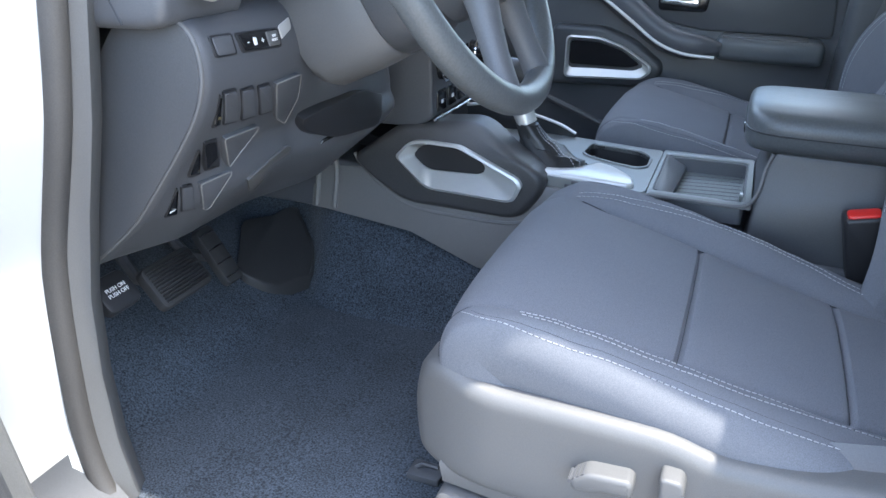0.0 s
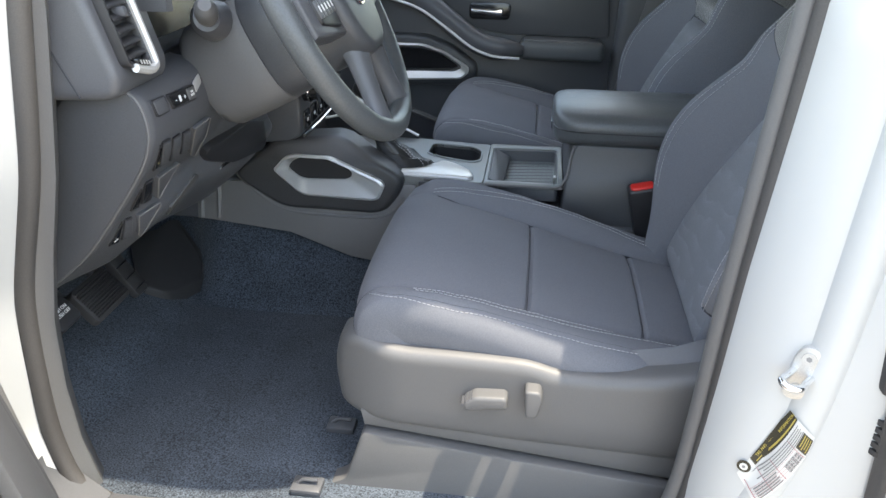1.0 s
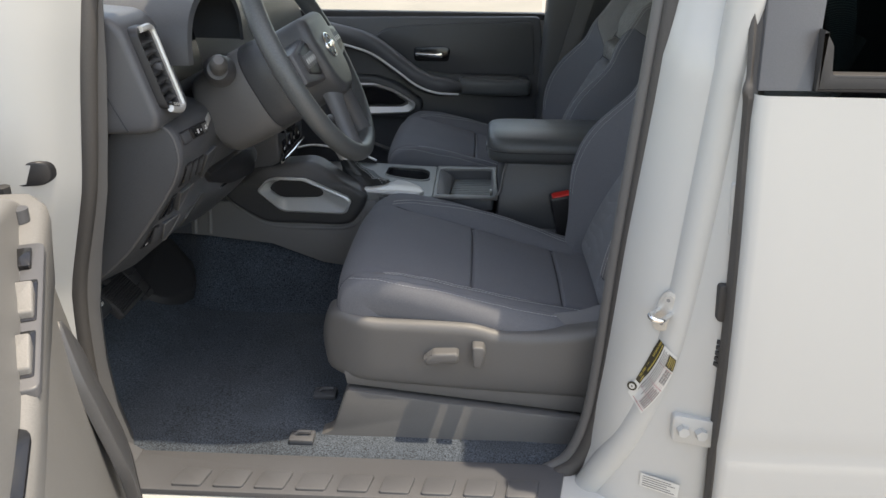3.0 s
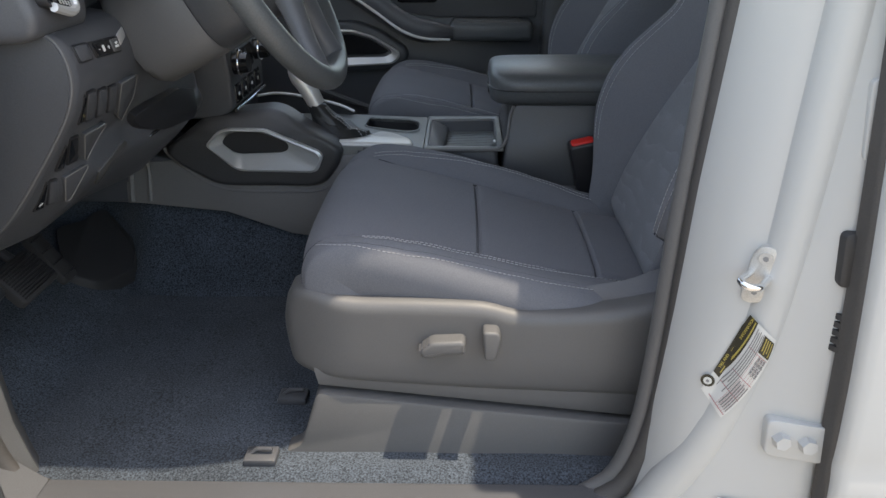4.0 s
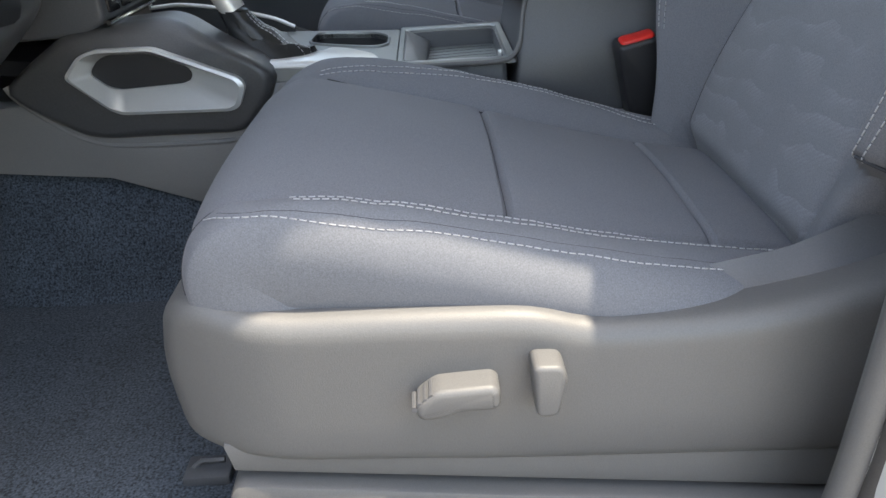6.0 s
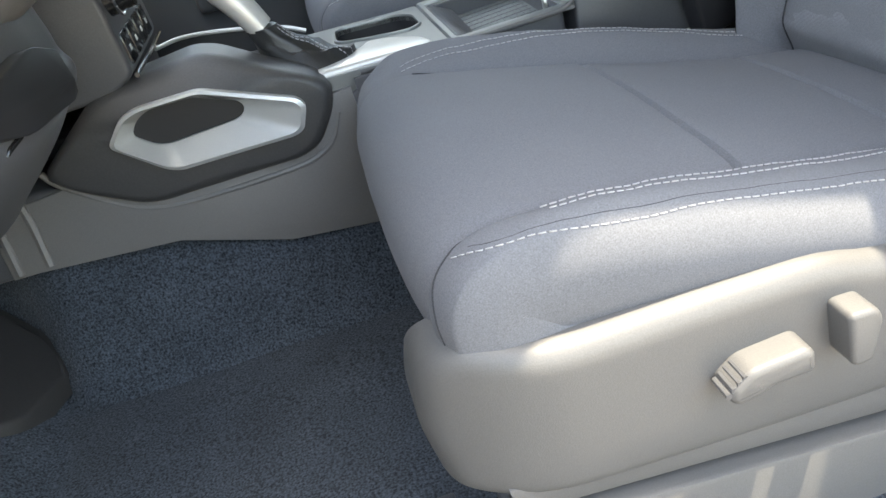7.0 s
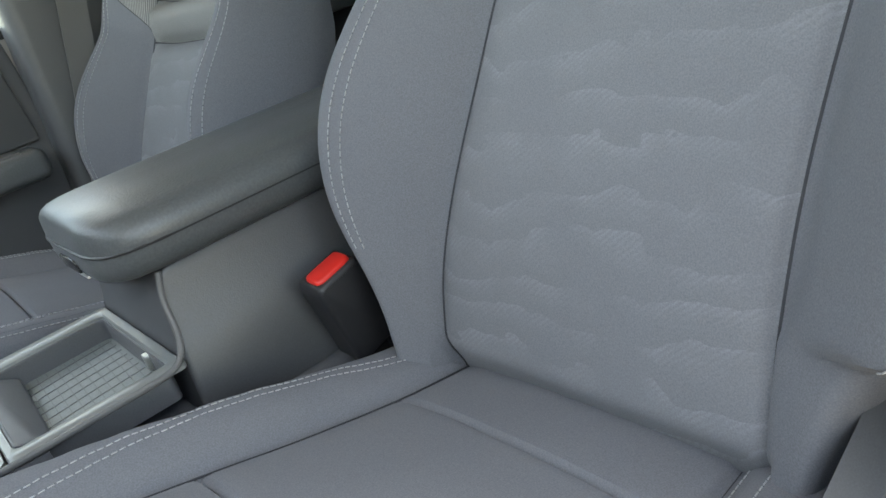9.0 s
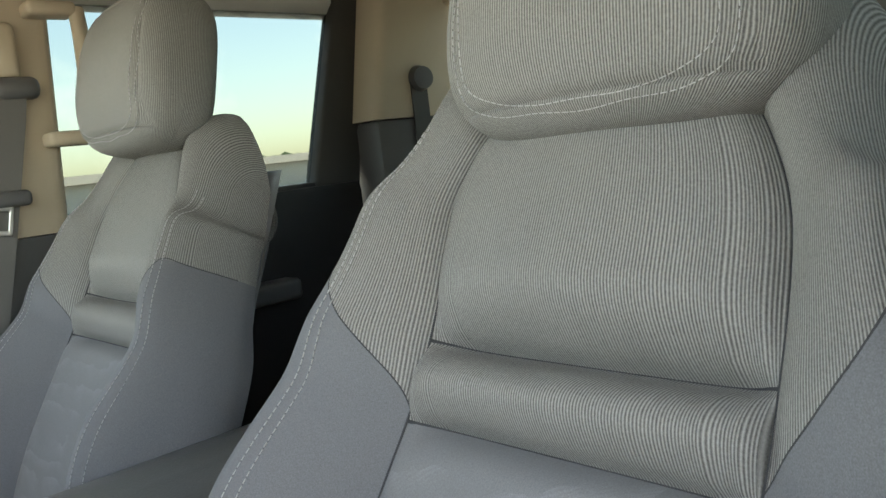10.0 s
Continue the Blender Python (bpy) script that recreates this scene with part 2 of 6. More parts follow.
def ribbed(rows, across_at, closed_u=False):
    """A grid whose cloth ribs run along it: across_at[i][j] is the way across, in metres."""
    bm = grid(rows, closed_u=closed_u)
    lay = bm.verts.layers.float.new("rib")
    flat = [v for row in across_at for v in row]
    for v, q in zip(bm.verts, flat):
        v[lay] = q
    return bm


def rbox(x0, x1, y0, y1, z0, z1, r=0.006, seg=2):
    bm = bmesh.new()
    bmesh.ops.create_cube(bm, size=1, matrix=Matrix.Translation(((x0 + x1) / 2, (y0 + y1) / 2, (z0 + z1) / 2)) @ Matrix.Diagonal((x1 - x0, y1 - y0, z1 - z0, 1)))
    if r:
        bmesh.ops.bevel(bm, geom=bm.edges[:], offset=r, segments=seg, affect="EDGES", profile=0.5)
    return bm


def round_poly(pts, r, seg=5):
    """A polygon in the plane with its corners rounded."""
    P, out, n = [Vector(p) for p in pts], [], len(pts)
    for i in range(n):
        a, b, c = P[i - 1], P[i], P[(i + 1) % n]
        k = min(r, (a - b).length * 0.45, (c - b).length * 0.45)
        p, q = b + (a - b).normalized() * k, b + (c - b).normalized() * k
        for t in np.linspace(0, 1, seg):
            out.append(tuple(p * (1 - t) ** 2 + b * 2 * t * (1 - t) + q * t * t))
    return out


def slab(poly, to3, d0, d1, r=0.004, seg=2):
    """A plate: a polygon (u, w) set out by to3(u, w, depth), from depth d0 (face) to d1 (back), the face's rim rounded by r."""
    bm = bmesh.new()
    c = Vector((sum(p[0] for p in poly) / len(poly), sum(p[1] for p in poly) / len(poly)))
    P = [Vector(p) for p in poly]
    n = len(P)
    sgn = 1 if d1 > d0 else -1
    area = sum(P[i - 1].x * P[i].y - P[i].x * P[i - 1].y for i in range(n))
    nor = []
    for i in range(n):
        e = (P[(i + 1) % n] - P[i - 1]).normalized()
        nor.append(Vector((-e.y, e.x)) * (1 if area > 0 else -1))
    rings = []
    for k in range(seg + 1):
        a = math.pi / 2 * k / seg
        off, dd = r * (1 - math.sin(a)), r * (1 - math.cos(a))
        rings.append([bm.verts.new(to3(*(p + q * off), d0 + sgn * dd)) for p, q in zip(P, nor)])
    rings.append([bm.verts.new(to3(*p, d1)) for p in P])
    for a, b in zip(rings, rings[1:]):
        for i in range(n):
            bm.faces.new((a[i - 1], a[i], b[i], b[i - 1]))
    bm.faces.new(rings[0])
    bm.faces.new(rings[-1][::-1])
    return bm


def ring_plate(outer, inner, to3, d0, d1, r=0.003):
    """A frame between two outlines of as many points each."""
    bm = bmesh.new()
    rows = []
    for poly, d in ((outer, d1), (outer, d0 + r), (None, d0), (None, d0), (inner, d0 + r), (inner, d1)):
        rows.append((poly, d))
    O, I = [Vector(p) for p in outer], [Vector(p) for p in inner]
    mid1 = [a + (b - a) * 0.15 for a, b in zip(O, I)]
    mid2 = [a + (b - a) * 0.85 for a, b in zip(O, I)]
    seqs = [(O, d1), (O, d0 + r * (1 if d1 > d0 else -1)), (mid1, d0), (mid2, d0), (I, d0 + r * (1 if d1 > d0 else -1)), (I, d1)]
    R = [[bm.verts.new(to3(*p, d)) for p in P] for P, d in seqs]
    n = len(O)
    for a, b in zip(R, R[1:] + R[:1]):
        for i in range(n):
            bm.faces.new((a[i - 1], a[i], b[i], b[i - 1]))
    return bm


def tube(pts, r, seg=8, closed=False, bm=None, flat=1.0, cap=True):
    """A round bar along pts; r is one radius or one for each point."""
    bm = bm or bmesh.new()
    P = [Vector(p) for p in pts]
    n = len(P)
    rr = list(r) if hasattr(r, "__len__") else [r] * n
    up, rings = None, []
    for i in range(n):
        a, b = (P[i - 1], P[(i + 1) % n]) if closed else (P[max(i - 1, 0)], P[min(i + 1, n - 1)])
        t = (b - a).normalized()
        if up is None:
            up = t.orthogonal().normalized()
        up = (up - t * up.dot(t)).normalized()
        s = t.cross(up)
        rings.append([bm.verts.new(P[i] + (up * math.cos(q) + s * math.sin(q) * flat) * rr[i]) for q in (2 * math.pi * k / seg for k in range(seg))])
    for i in range(n if closed else n - 1):
        a, b = rings[i], rings[(i + 1) % n]
        for k in range(seg):
            bm.faces.new((a[k - 1], a[k], b[k], b[k - 1]))
    if cap and not closed:
        bm.faces.new(rings[0][::-1])
        bm.faces.new(rings[-1])
    return bm


def stitches(lines, length=0.0046, gap=0.0017, r=0.00052):
    """Rows of thread dashes along lines of points."""
    bm = bmesh.new()
    for line in lines:
        P = np.asarray(line)
        d = np.r_[0, np.cumsum(np.linalg.norm(np.diff(P, axis=0), axis=1))]
        at = lambda s: np.array([np.interp(s, d, P[:, k]) for k in range(3)])
        s = 0.0
        while s + length < d[-1]:
            tube([at(s), at(s + length / 2), at(s + length)], r, 4, bm=bm)
            s += length + gap
    return bm


def cyl(p, q, r, seg=16, r2=None):
    return tube([p, Vector(p).lerp(Vector(q), 0.5), q], [r, ((r2 or r) + r) / 2, r2 or r], seg)


XZ = lambda y: (lambda u, w, d: (u, y + d, w))      # plates seen from the driver's door, depth into the cab

# ---- setting: ground, cab shell ----
YC = 1.295            # middle of the cab
YK = 1.32             # middle of the console
FLOOR = 0.68


def half_disc_ground():
    bm = bmesh.new()
    n = 48
    for r0, r1 in ((0, 4), (4, 30), (30, 400), (400, 3000)):
        for i in range(n):
            a, b = 2 * math.pi * i / n, 2 * math.pi * (i + 1) / n
            pts = [(r1 * math.cos(a), r1 * math.sin(a), 0), (r1 * math.cos(b), r1 * math.sin(b), 0)]
            pts += [(r0 * math.cos(b), r0 * math.sin(b), 0), (r0 * math.cos(a), r0 * math.sin(a), 0)] if r0 else [(0, 0, 0)]
            bm.faces.new([bm.verts.new(p) for p in pts])
    bmesh.ops.remove_doubles(bm, verts=bm.verts[:], dist=1e-4)
    return bm


tagged(mesh_ob("ground", half_disc_ground(), CONCRETE), "pale weathered concrete lot under the truck", "ground", kind="structure")

# carpeted floor: flat under the seats, rising into the toe board
def ease(t):
    t = min(max(t, 0.0), 1.0)
    return t * t * (3 - 2 * t)


def carpet_pt(x, y):
    z = 0.684 + 0.005 * noise.noise((x * 6, y * 6, 0))
    z += 0.74 * max(0.0, -0.615 - x) * ease((-0.595 - x) / 0.06) + max(0, -0.92 - x) * 1.5          # toe board
    wall = 1.180 + 0.11 * ease((-0.57 - x) / 0.14)
    k = ease((y - wall + 0.055) / 0.095) * ease((2 * YK - wall + 0.055 - y) / 0.095)
    z = z + (max(0.875, z + 0.03) - z) * k
    if y < 0.64:
        z -= 0.016 * ease((0.64 - y) / 0.05)
    return (x, y, z)


floor = tagged(mesh_ob("floor", grid([[carpet_pt(x, y) for y in np.linspace(0.585, 2.02, 120)] for x in np.linspace(-1.02, 1.5, 110)]), CARPET), "dark blue-grey loop carpet on the cab floor", "carpet", kind="structure")

# sill: painted rocker with a ribbed plastic scuff plate
def sill_section(x):
    return [(x, 0.60, 0.60), (x, 0.60, 0.668), (x, 0.585, 0.684), (x, 0.52, 0.684), (x, 0.50, 0.676), (x, 0.485, 0.655), (x, 0.47, 0.60), (x, 0.45, 0.53), (x, 0.46, 0.42), (x, 0.60, 0.40)]


rocker = tagged(mesh_ob("sill", grid([sill_section(x) for x in np.linspace(-0.75, 1.45, 12)], closed_v=True, cap=True), WHITE), "white painted rocker panel below the door opening", "sill", kind="structure")
plate = thing("scuff_plate", "ribbed grey plastic scuff plate along the door sill", "scuff plate", (-0.15, 0.55, 0.69))
part("base", slab(round_poly([(-0.535, 0.505), (0.195, 0.505), (0.215, 0.606), (-0.56, 0.606)], 0.012), lambda u, w, d: (u, w, 0.690 - d - 0.10 * max(0.0, w - 0.585)), 0, 0.010, 0.003), PLASTIC, plate)
part("end_ramp", grid([[(-0.515 - 0.075 * ease(t) , y + 0.02 * t, 0.6905 + 0.075 * t * t) for y in (0.508, 0.53, 0.56, 0.60)] for t in np.linspace(0, 1, 9)]), PLASTIC, plate, "curved end of the sill trim")
for k in range(9):
    x = -0.435 + k * 0.068
    part("pad", slab(round_poly([(x, 0.514), (x + 0.05, 0.514), (x + 0.058, 0.556), (x + 0.008, 0.556)], 0.006), lambda u, w, d: (u, w, 0.6945 - d), 0, 0.006, 0.002), PLASTIC, plate)

# roof and side rails; the unseen edge is bent to shape the seat's sun patch
def rail_y(x):
    return 0.638 + 0.073 * ease((x + 0.02) / 0.18)


def roof_sheet(dz):
    rows = []
    for x in np.linspace(-0.36, 1.47, 40):
        y0 = rail_y(x)
        y1 = 2.085
        rows.append([(x, y0 + (y1 - y0) * t, 1.775 + dz + 0.05 * math.sin(t * math.pi) - 0.10 * max(0, -x - 0.1) ** 2) for t in np.linspace(0, 1, 18)])
    return grid(rows)


tagged(mesh_ob("ceiling", roof_sheet(-0.01), BEIGE_CLOTH), "pale beige fabric headliner over the cab", "ceiling", kind="structure")
tagged(mesh_ob("roof", roof_sheet(0.035), WHITE), "white painted steel roof skin of the truck", "roof", kind="structure")
for s in (0, 1):
    rail = [(-1.05, 0.60, 1.30), (-0.80, 0.61, 1.46), (-0.55, 0.625, 1.61), (-0.36, 0.638, 1.71)] + [(x, rail_y(x), 1.765 - 0.35 * max(0, -x) ** 2) for x in (-0.2, -0.05, 0.05, 0.12, 0.2, 0.4, 0.8, 1.2, 1.46)]
    rail = [(x, 2.085 if s else y, z) for x, y, z in rail]
    tagged(mesh_ob("trim_roof_rail", tube(smooth_line(rail, 70), 0.04, 10), WHITE), "white painted roof side rail and windscreen pillar", "roof rail", kind="structure")

# door posts on the driver's side, white, with a rubber seal along the inner edge
def post(name, rows, label):
    """rows: height and outline (x, y) of the section there."""
    H = [r[0] for r in rows]
    zs = np.linspace(H[0], H[-1], 40)
    O = np.array([r[1] for r in rows])
    ring = []
    for z in zs:
        sec = np.array([[np.interp(z, H, O[:, i, k]) for k in range(2)] for i in range(O.shape[1])])
        c = smooth_line(np.vstack([sec, sec[:1]]), 44)[:-1]
        ring.append([(p[0], p[1], z) for p in c])
    return tagged(mesh_ob(name, grid(ring, closed_v=True, cap=True), WHITE), label, "door post", kind="structure")


def sec_b(x, w, yo=0.0):
    return [(px, py + yo) for px, py in ((x, 0.615), (x + 0.010, 0.572), (x + 0.036, 0.538), (x + 0.078, 0.518), (x + w - 0.006, 0.492), (x + w + 0.006, 0.505), (x + w + 0.012, 0.60), (x + 0.06, 0.632))]


post("wall_pillar_middle", [(0.48, sec_b(0.20, 0.20)), (0.60, sec_b(0.205, 0.20)), (0.66, sec_b(0.222, 0.185)), (0.74, sec_b(0.243, 0.165)), (0.90, sec_b(0.255, 0.15)), (1.10, sec_b(0.266, 0.135)), (1.38, sec_b(0.287, 0.105)), (1.60, sec_b(0.315, 0.09, 0.055)), (1.78, sec_b(0.34, 0.08, 0.10))], "white painted door pillar with striker, stickers and hinge")
def sec_a(x):
    return [(x, 0.605), (x - 0.036, 0.545), (x - 0.088, 0.515), (x - 0.178, 0.50), (-0.92, 0.49), (-0.92, 0.62), (-0.80, 0.66), (x - 0.065, 0.66)]


post("wall_pillar_front", [(z, sec_a(x)) for z, x in ((0.40, -0.62), (0.68, -0.56), (0.80, -0.585), (1.0, -0.575), (1.17, -0.528), (1.40, -0.493), (1.50, -0.485))], "white painted front door pillar beside the dashboard")
ridge = [(0.372, 0.518, 1.5), (0.354, 0.519, 1.2), (0.340, 0.523, 1.0), (0.324, 0.529, 0.90), (0.297, 0.538, 0.80), (0.264, 0.551, 0.72), (0.236, 0.566, 0.65)]
tagged(mesh_ob("trim_pillar_ridge", tube(smooth_line([(x + 0.006, y + 0.011, z) for x, y, z in ridge], 50), 0.026, 16), WHITE), "pressed ridge in the white door pillar", "pillar pressing", kind="structure")
seal_line = [(0.352, 0.70, 1.76), (0.313, 0.638, 1.55), (0.295, 0.602, 1.42), (0.273, 0.60, 1.09), (0.264, 0.60, 0.90), (0.253, 0.60, 0.78), (0.228, 0.598, 0.705), (0.19, 0.596, 0.675)]
tagged(mesh_ob("trim_seal_rear", tube(smooth_line([(x + 0.006, y - 0.003, z) for x, y, z in seal_line], 60), 0.0135, 10), SEAL), "black rubber door seal on the pillar edge", "door seal", kind="structure")
seal_a = [(-0.40, 0.655, 1.68), (-0.475, 0.625, 1.50), (-0.495, 0.607, 1.38), (-0.53, 0.605, 1.17), (-0.575, 0.604, 1.0), (-0.585, 0.603, 0.85), (-0.58, 0.602, 0.76), (-0.56, 0.60, 0.70), (-0.52, 0.598, 0.678)]
tagged(mesh_ob("trim_seal_front", tube(smooth_line(seal_a, 70), 0.013, 10), SEAL), "black rubber door seal beside the dashboard", "door seal", kind="structure")

tagged(mesh_ob("trim_seal_lip", tube(smooth_line([(x - 0.009, y + 0.010, z) for x, y, z in seal_line], 60), 0.011, 10), PLASTIC_GREY), "dark grey trim lip inside the door seal", "trim", kind="structure")
wind = [[(-1.02 + 0.66 * t + 0.05 * math.sin(u * math.pi) * (t - 1), 0.63 + 1.42 * u, 1.385 + 0.375 * t) for u in np.linspace(0, 1, 14)] for t in np.linspace(0, 1, 10)]
tagged(mesh_ob("window_windscreen", grid(wind), GLASS), "clear windscreen glass over the dashboard", "windscreen", kind="structure").visible_shadow = False
# far side wall below the windows, rear wall, firewall
tagged(mesh_ob("wall_far_side", rbox(-1.0, 1.5, 2.12, 2.17, 0.45, 1.26, 0.01), WHITE), "white outer door skins on the passenger side", "body side", kind="structure")
tagged(mesh_ob("wall_rear", rbox(1.42, 1.47, 0.55, 2.05, 0.5, 1.25, 0.01), PLASTIC), "dark rear cab wall behind the back seat", "rear wall", kind="structure")
tagged(mesh_ob("wall_firewall", rbox(-1.06, -1.0, 0.6, 2.02, 0.4, 1.25, 0.0), PLASTIC), "dark firewall ahead of the footwells", "firewall", kind="structure")

# far pillars in beige trim
def soft_post(name, x0, x1, y0, y1, z0, z1, lean, label, trim=BEIGE):
    rows = []
    for z in np.linspace(z0, z1, 10):
        o = lean * (z - z0) / (z1 - z0)
        rows.append([(p[0] + o, p[1], z) for p in round_poly([(x0, y0), (x1, y0), (x1, y1), (x0, y1)], 0.025, 5)])
    return tagged(mesh_ob(name, grid(rows, closed_v=True, cap=True), trim), label, "cab pillar", kind="structure")


soft_post("wall_pillar_far", 0.275, 0.485, 1.985, 2.06, 1.332, 1.84, 0.035, "beige trimmed pillar beside the passenger seat")
soft_post("wall_pillar_far_lower", 0.225, 0.445, 1.980, 2.06, 0.72, 1.330, 0.028, "dark grey lower trim of the passenger pillar", PLASTIC_SOFT)
soft_post("wall_pillar_corner", 1.15, 1.44, 1.95, 2.06, 1.48, 1.84, 0.075, "beige trimmed rear corner pillar")
soft_post("wall_pillar_corner_near", 1.16, 1.44, 0.56, 0.69, 1.46, 1.84, 0.06, "beige trimmed rear corner pillar on the driver's side")
tagged(mesh_ob("wall_corner_trim", rbox(1.16, 1.44, 1.955, 2.07, 0.7, 1.482, 0.02), PLASTIC), "dark lower trim of the rear corner", "corner trim", kind="structure")
tagged(mesh_ob("wall_corner_trim_near", rbox(1.13, 1.44, 0.55, 0.68, 0.7, 1.462, 0.02), PLASTIC), "dark lower trim of the rear corner on the driver's side", "corner trim", kind="structure")


# ---- driver's seat and passenger's seat ----
SOFT = {}


def soft(key, z, xs, ys):
    """A table over the height, its corners smoothed, read at z."""
    if key not in SOFT:
        g = np.linspace(0.8, 1.5, 281)
        SOFT[key] = np.mean([np.interp(g + o, xs, ys) for o in np.linspace(-0.03, 0.03, 13)], axis=0)
    i = min(max((z - 0.8) / 0.0025, 0.0), 279.99)
    k = int(i)
    t = SOFT[key]
    return t[k] + (t[k + 1] - t[k]) * (i - k)


CUSH = smooth_line([(0.37, 0.868), (0.30, 0.882), (0.22, 0.897), (0.13, 0.920), (0.05, 0.944), (-0.03, 0.966), (-0.10, 0.981), (-0.145, 0.983), (-0.175, 0.970), (-0.190, 0.944), (-0.189, 0.912), (-0.176, 0.880), (-0.15, 0.86)], 400)
C_OUT = ([0, 0.06, 0.12, 0.138, 0.148, 0.158, 0.172, 0.188, 0.202, 0.212, 0.2175, 0.2165, 0.210, 0.198],
         [0, 0.000, 0.000, -0.001, -0.007, 0.006, 0.010, 0.010, 0.004, -0.007, -0.022, -0.040, -0.060, -0.082])
C_IN = ([0, 0.06, 0.12, 0.150, 0.166, 0.180, 0.198, 0.212, 0.224, 0.233, 0.240, 0.243, 0.240, 0.232],
        [0, 0.000, -0.001, -0.005, -0.013, -0.002, 0.014, 0.020, 0.018, 0.008, -0.012, -0.036, -0.065, -0.090])


def spine(curve, a):
    i = np.clip(a * (len(curve) - 1), 0, len(curve) - 1.001)
    k = int(i)
    f = i - k
    p = curve[k] * (1 - f) + curve[k + 1] * f
    k0, k1 = max(k - 3, 0), min(k + 4, len(curve) - 1)
    t = curve[k1] - curve[k0]
    t = t / np.linalg.norm(t)
    return p, t


def across(tab_v, tab_d, w):
    """Where w in 0..1 (by index along the table) lies: v and d, smoothly."""
    x = abs(w) * (len(tab_v) - 1)
    k = int(min(x, len(tab_v) - 2))
    f = x - k
    def cr(tab, mirror):
        p = [tab[k - 1] if k else mirror * tab[1], tab[k], tab[k + 1], tab[min(k + 2, len(tab) - 1)]]
        return 0.5 * (2 * p[1] + (p[2] - p[0]) * f + (2 * p[0] - 5 * p[1] + 4 * p[2] - p[3]) * f * f + (3 * p[1] - p[0] - 3 * p[2] + p[3]) * f ** 3)
    return math.copysign(cr(tab_v, -1), w), cr(tab_d, 1)


def w_of(tab_v, v):
    return math.copysign(np.interp(abs(v), tab_v[:13], np.arange(13)) / (len(tab_v) - 1), v)


def cushion_pt(a, w, lift=0.0):
    p, t = spine(CUSH, a)
    nrm = np.array([t[1], -t[0]])       # out of the cushion
    v, d = across(*(C_IN if w > 0 else C_OUT), w)
    seam = 0.166 if w > 0 else 0.148
    nose = np.clip((a - 0.66) / 0.14, 0, 1)
    if w > 0 and d < 0 and v < 0.19:
        d *= 1 - 0.9 * np.clip((a - 0.66) / 0.10, 0, 1)
    if d > 0:
        d *= (1 - 0.75 * nose) * (np.interp(p[0], [-0.10, 0.0, 0.12, 0.30], [0.45, 0.72, 0.85, 0.2]) if w > 0 else 1.0)
    for s, half in ((A_SEAM1, 0.0045), (A_SEAM2, 0.0045)):
        if abs(v) < seam:
            d -= 0.007 * math.exp(-((a - s) / half) ** 2)
    if abs(v) < 0.148:
        d += 0.004 * math.cos(v / 0.148 * math.pi / 2) + 0.0015 * noise.noise((p[0] * 14, v * 14, 3))
    if w < 0:       # the outer seam draws in towards the back
        s = np.interp(p[0], [-0.11, 0.04, 0.21, 0.30], [0.178, 0.155, 0.119, 0.105])
        v = -(abs(v) * s / 0.148 if abs(v) < 0.148 else s + (abs(v) - 0.148) * (0.22 - s) / 0.072)
    if abs(v) > seam:
        d += 0.0014 * noise.noise((p[0] * 26, v * 40, 7)) + 0.0006 * noise.noise((p[0] * 70, v * 60, 2))
    side = np.clip((abs(v) - 0.10) / 0.145, 0, 1)
    nose2 = np.clip((a - 0.60) / 0.2, 0, 1)
    q = p + nrm * (d + lift)
    return (q[0] + 0.028 * side ** 2.5 * nose2, v, q[1])


def a_of_x(curve, x):
    k = np.argmin(np.abs(curve[:330, 0] - x))
    return k / (len(curve) - 1)


A_SEAM1, A_SEAM2 = a_of_x(CUSH, 0.048), a_of_x(CUSH, 0.215)

BACK = smooth_line([(0.262, 0.84), (0.278, 0.91), (0.325, 1.035), (0.398, 1.18), (0.428, 1.24), (0.482, 1.34), (0.525, 1.415), (0.552, 1.445), (0.585, 1.452), (0.615, 1.435), (0.622, 1.39)], 400)
B_V = [0, 0.06, 0.11, 0.132, 0.143, 0.156, 0.178, 0.202, 0.222, 0.238, 0.250, 0.255, 0.252, 0.24]
B_D = [0, 0.000, 0.001, -0.001, -0.007, 0.003, 0.015, 0.027, 0.033, 0.026, 0.002, -0.035, -0.070, -0.10]
B_LOW, B_HIGH = 1.185, 1.243
REAR = np.array([0.89, -0.45])
SHELL_Z, SHELL_X = [0.80, 0.92, 1.10, 1.28, 1.39, 1.47], [0.355, 0.41, 0.488, 0.560, 0.592, 0.60]


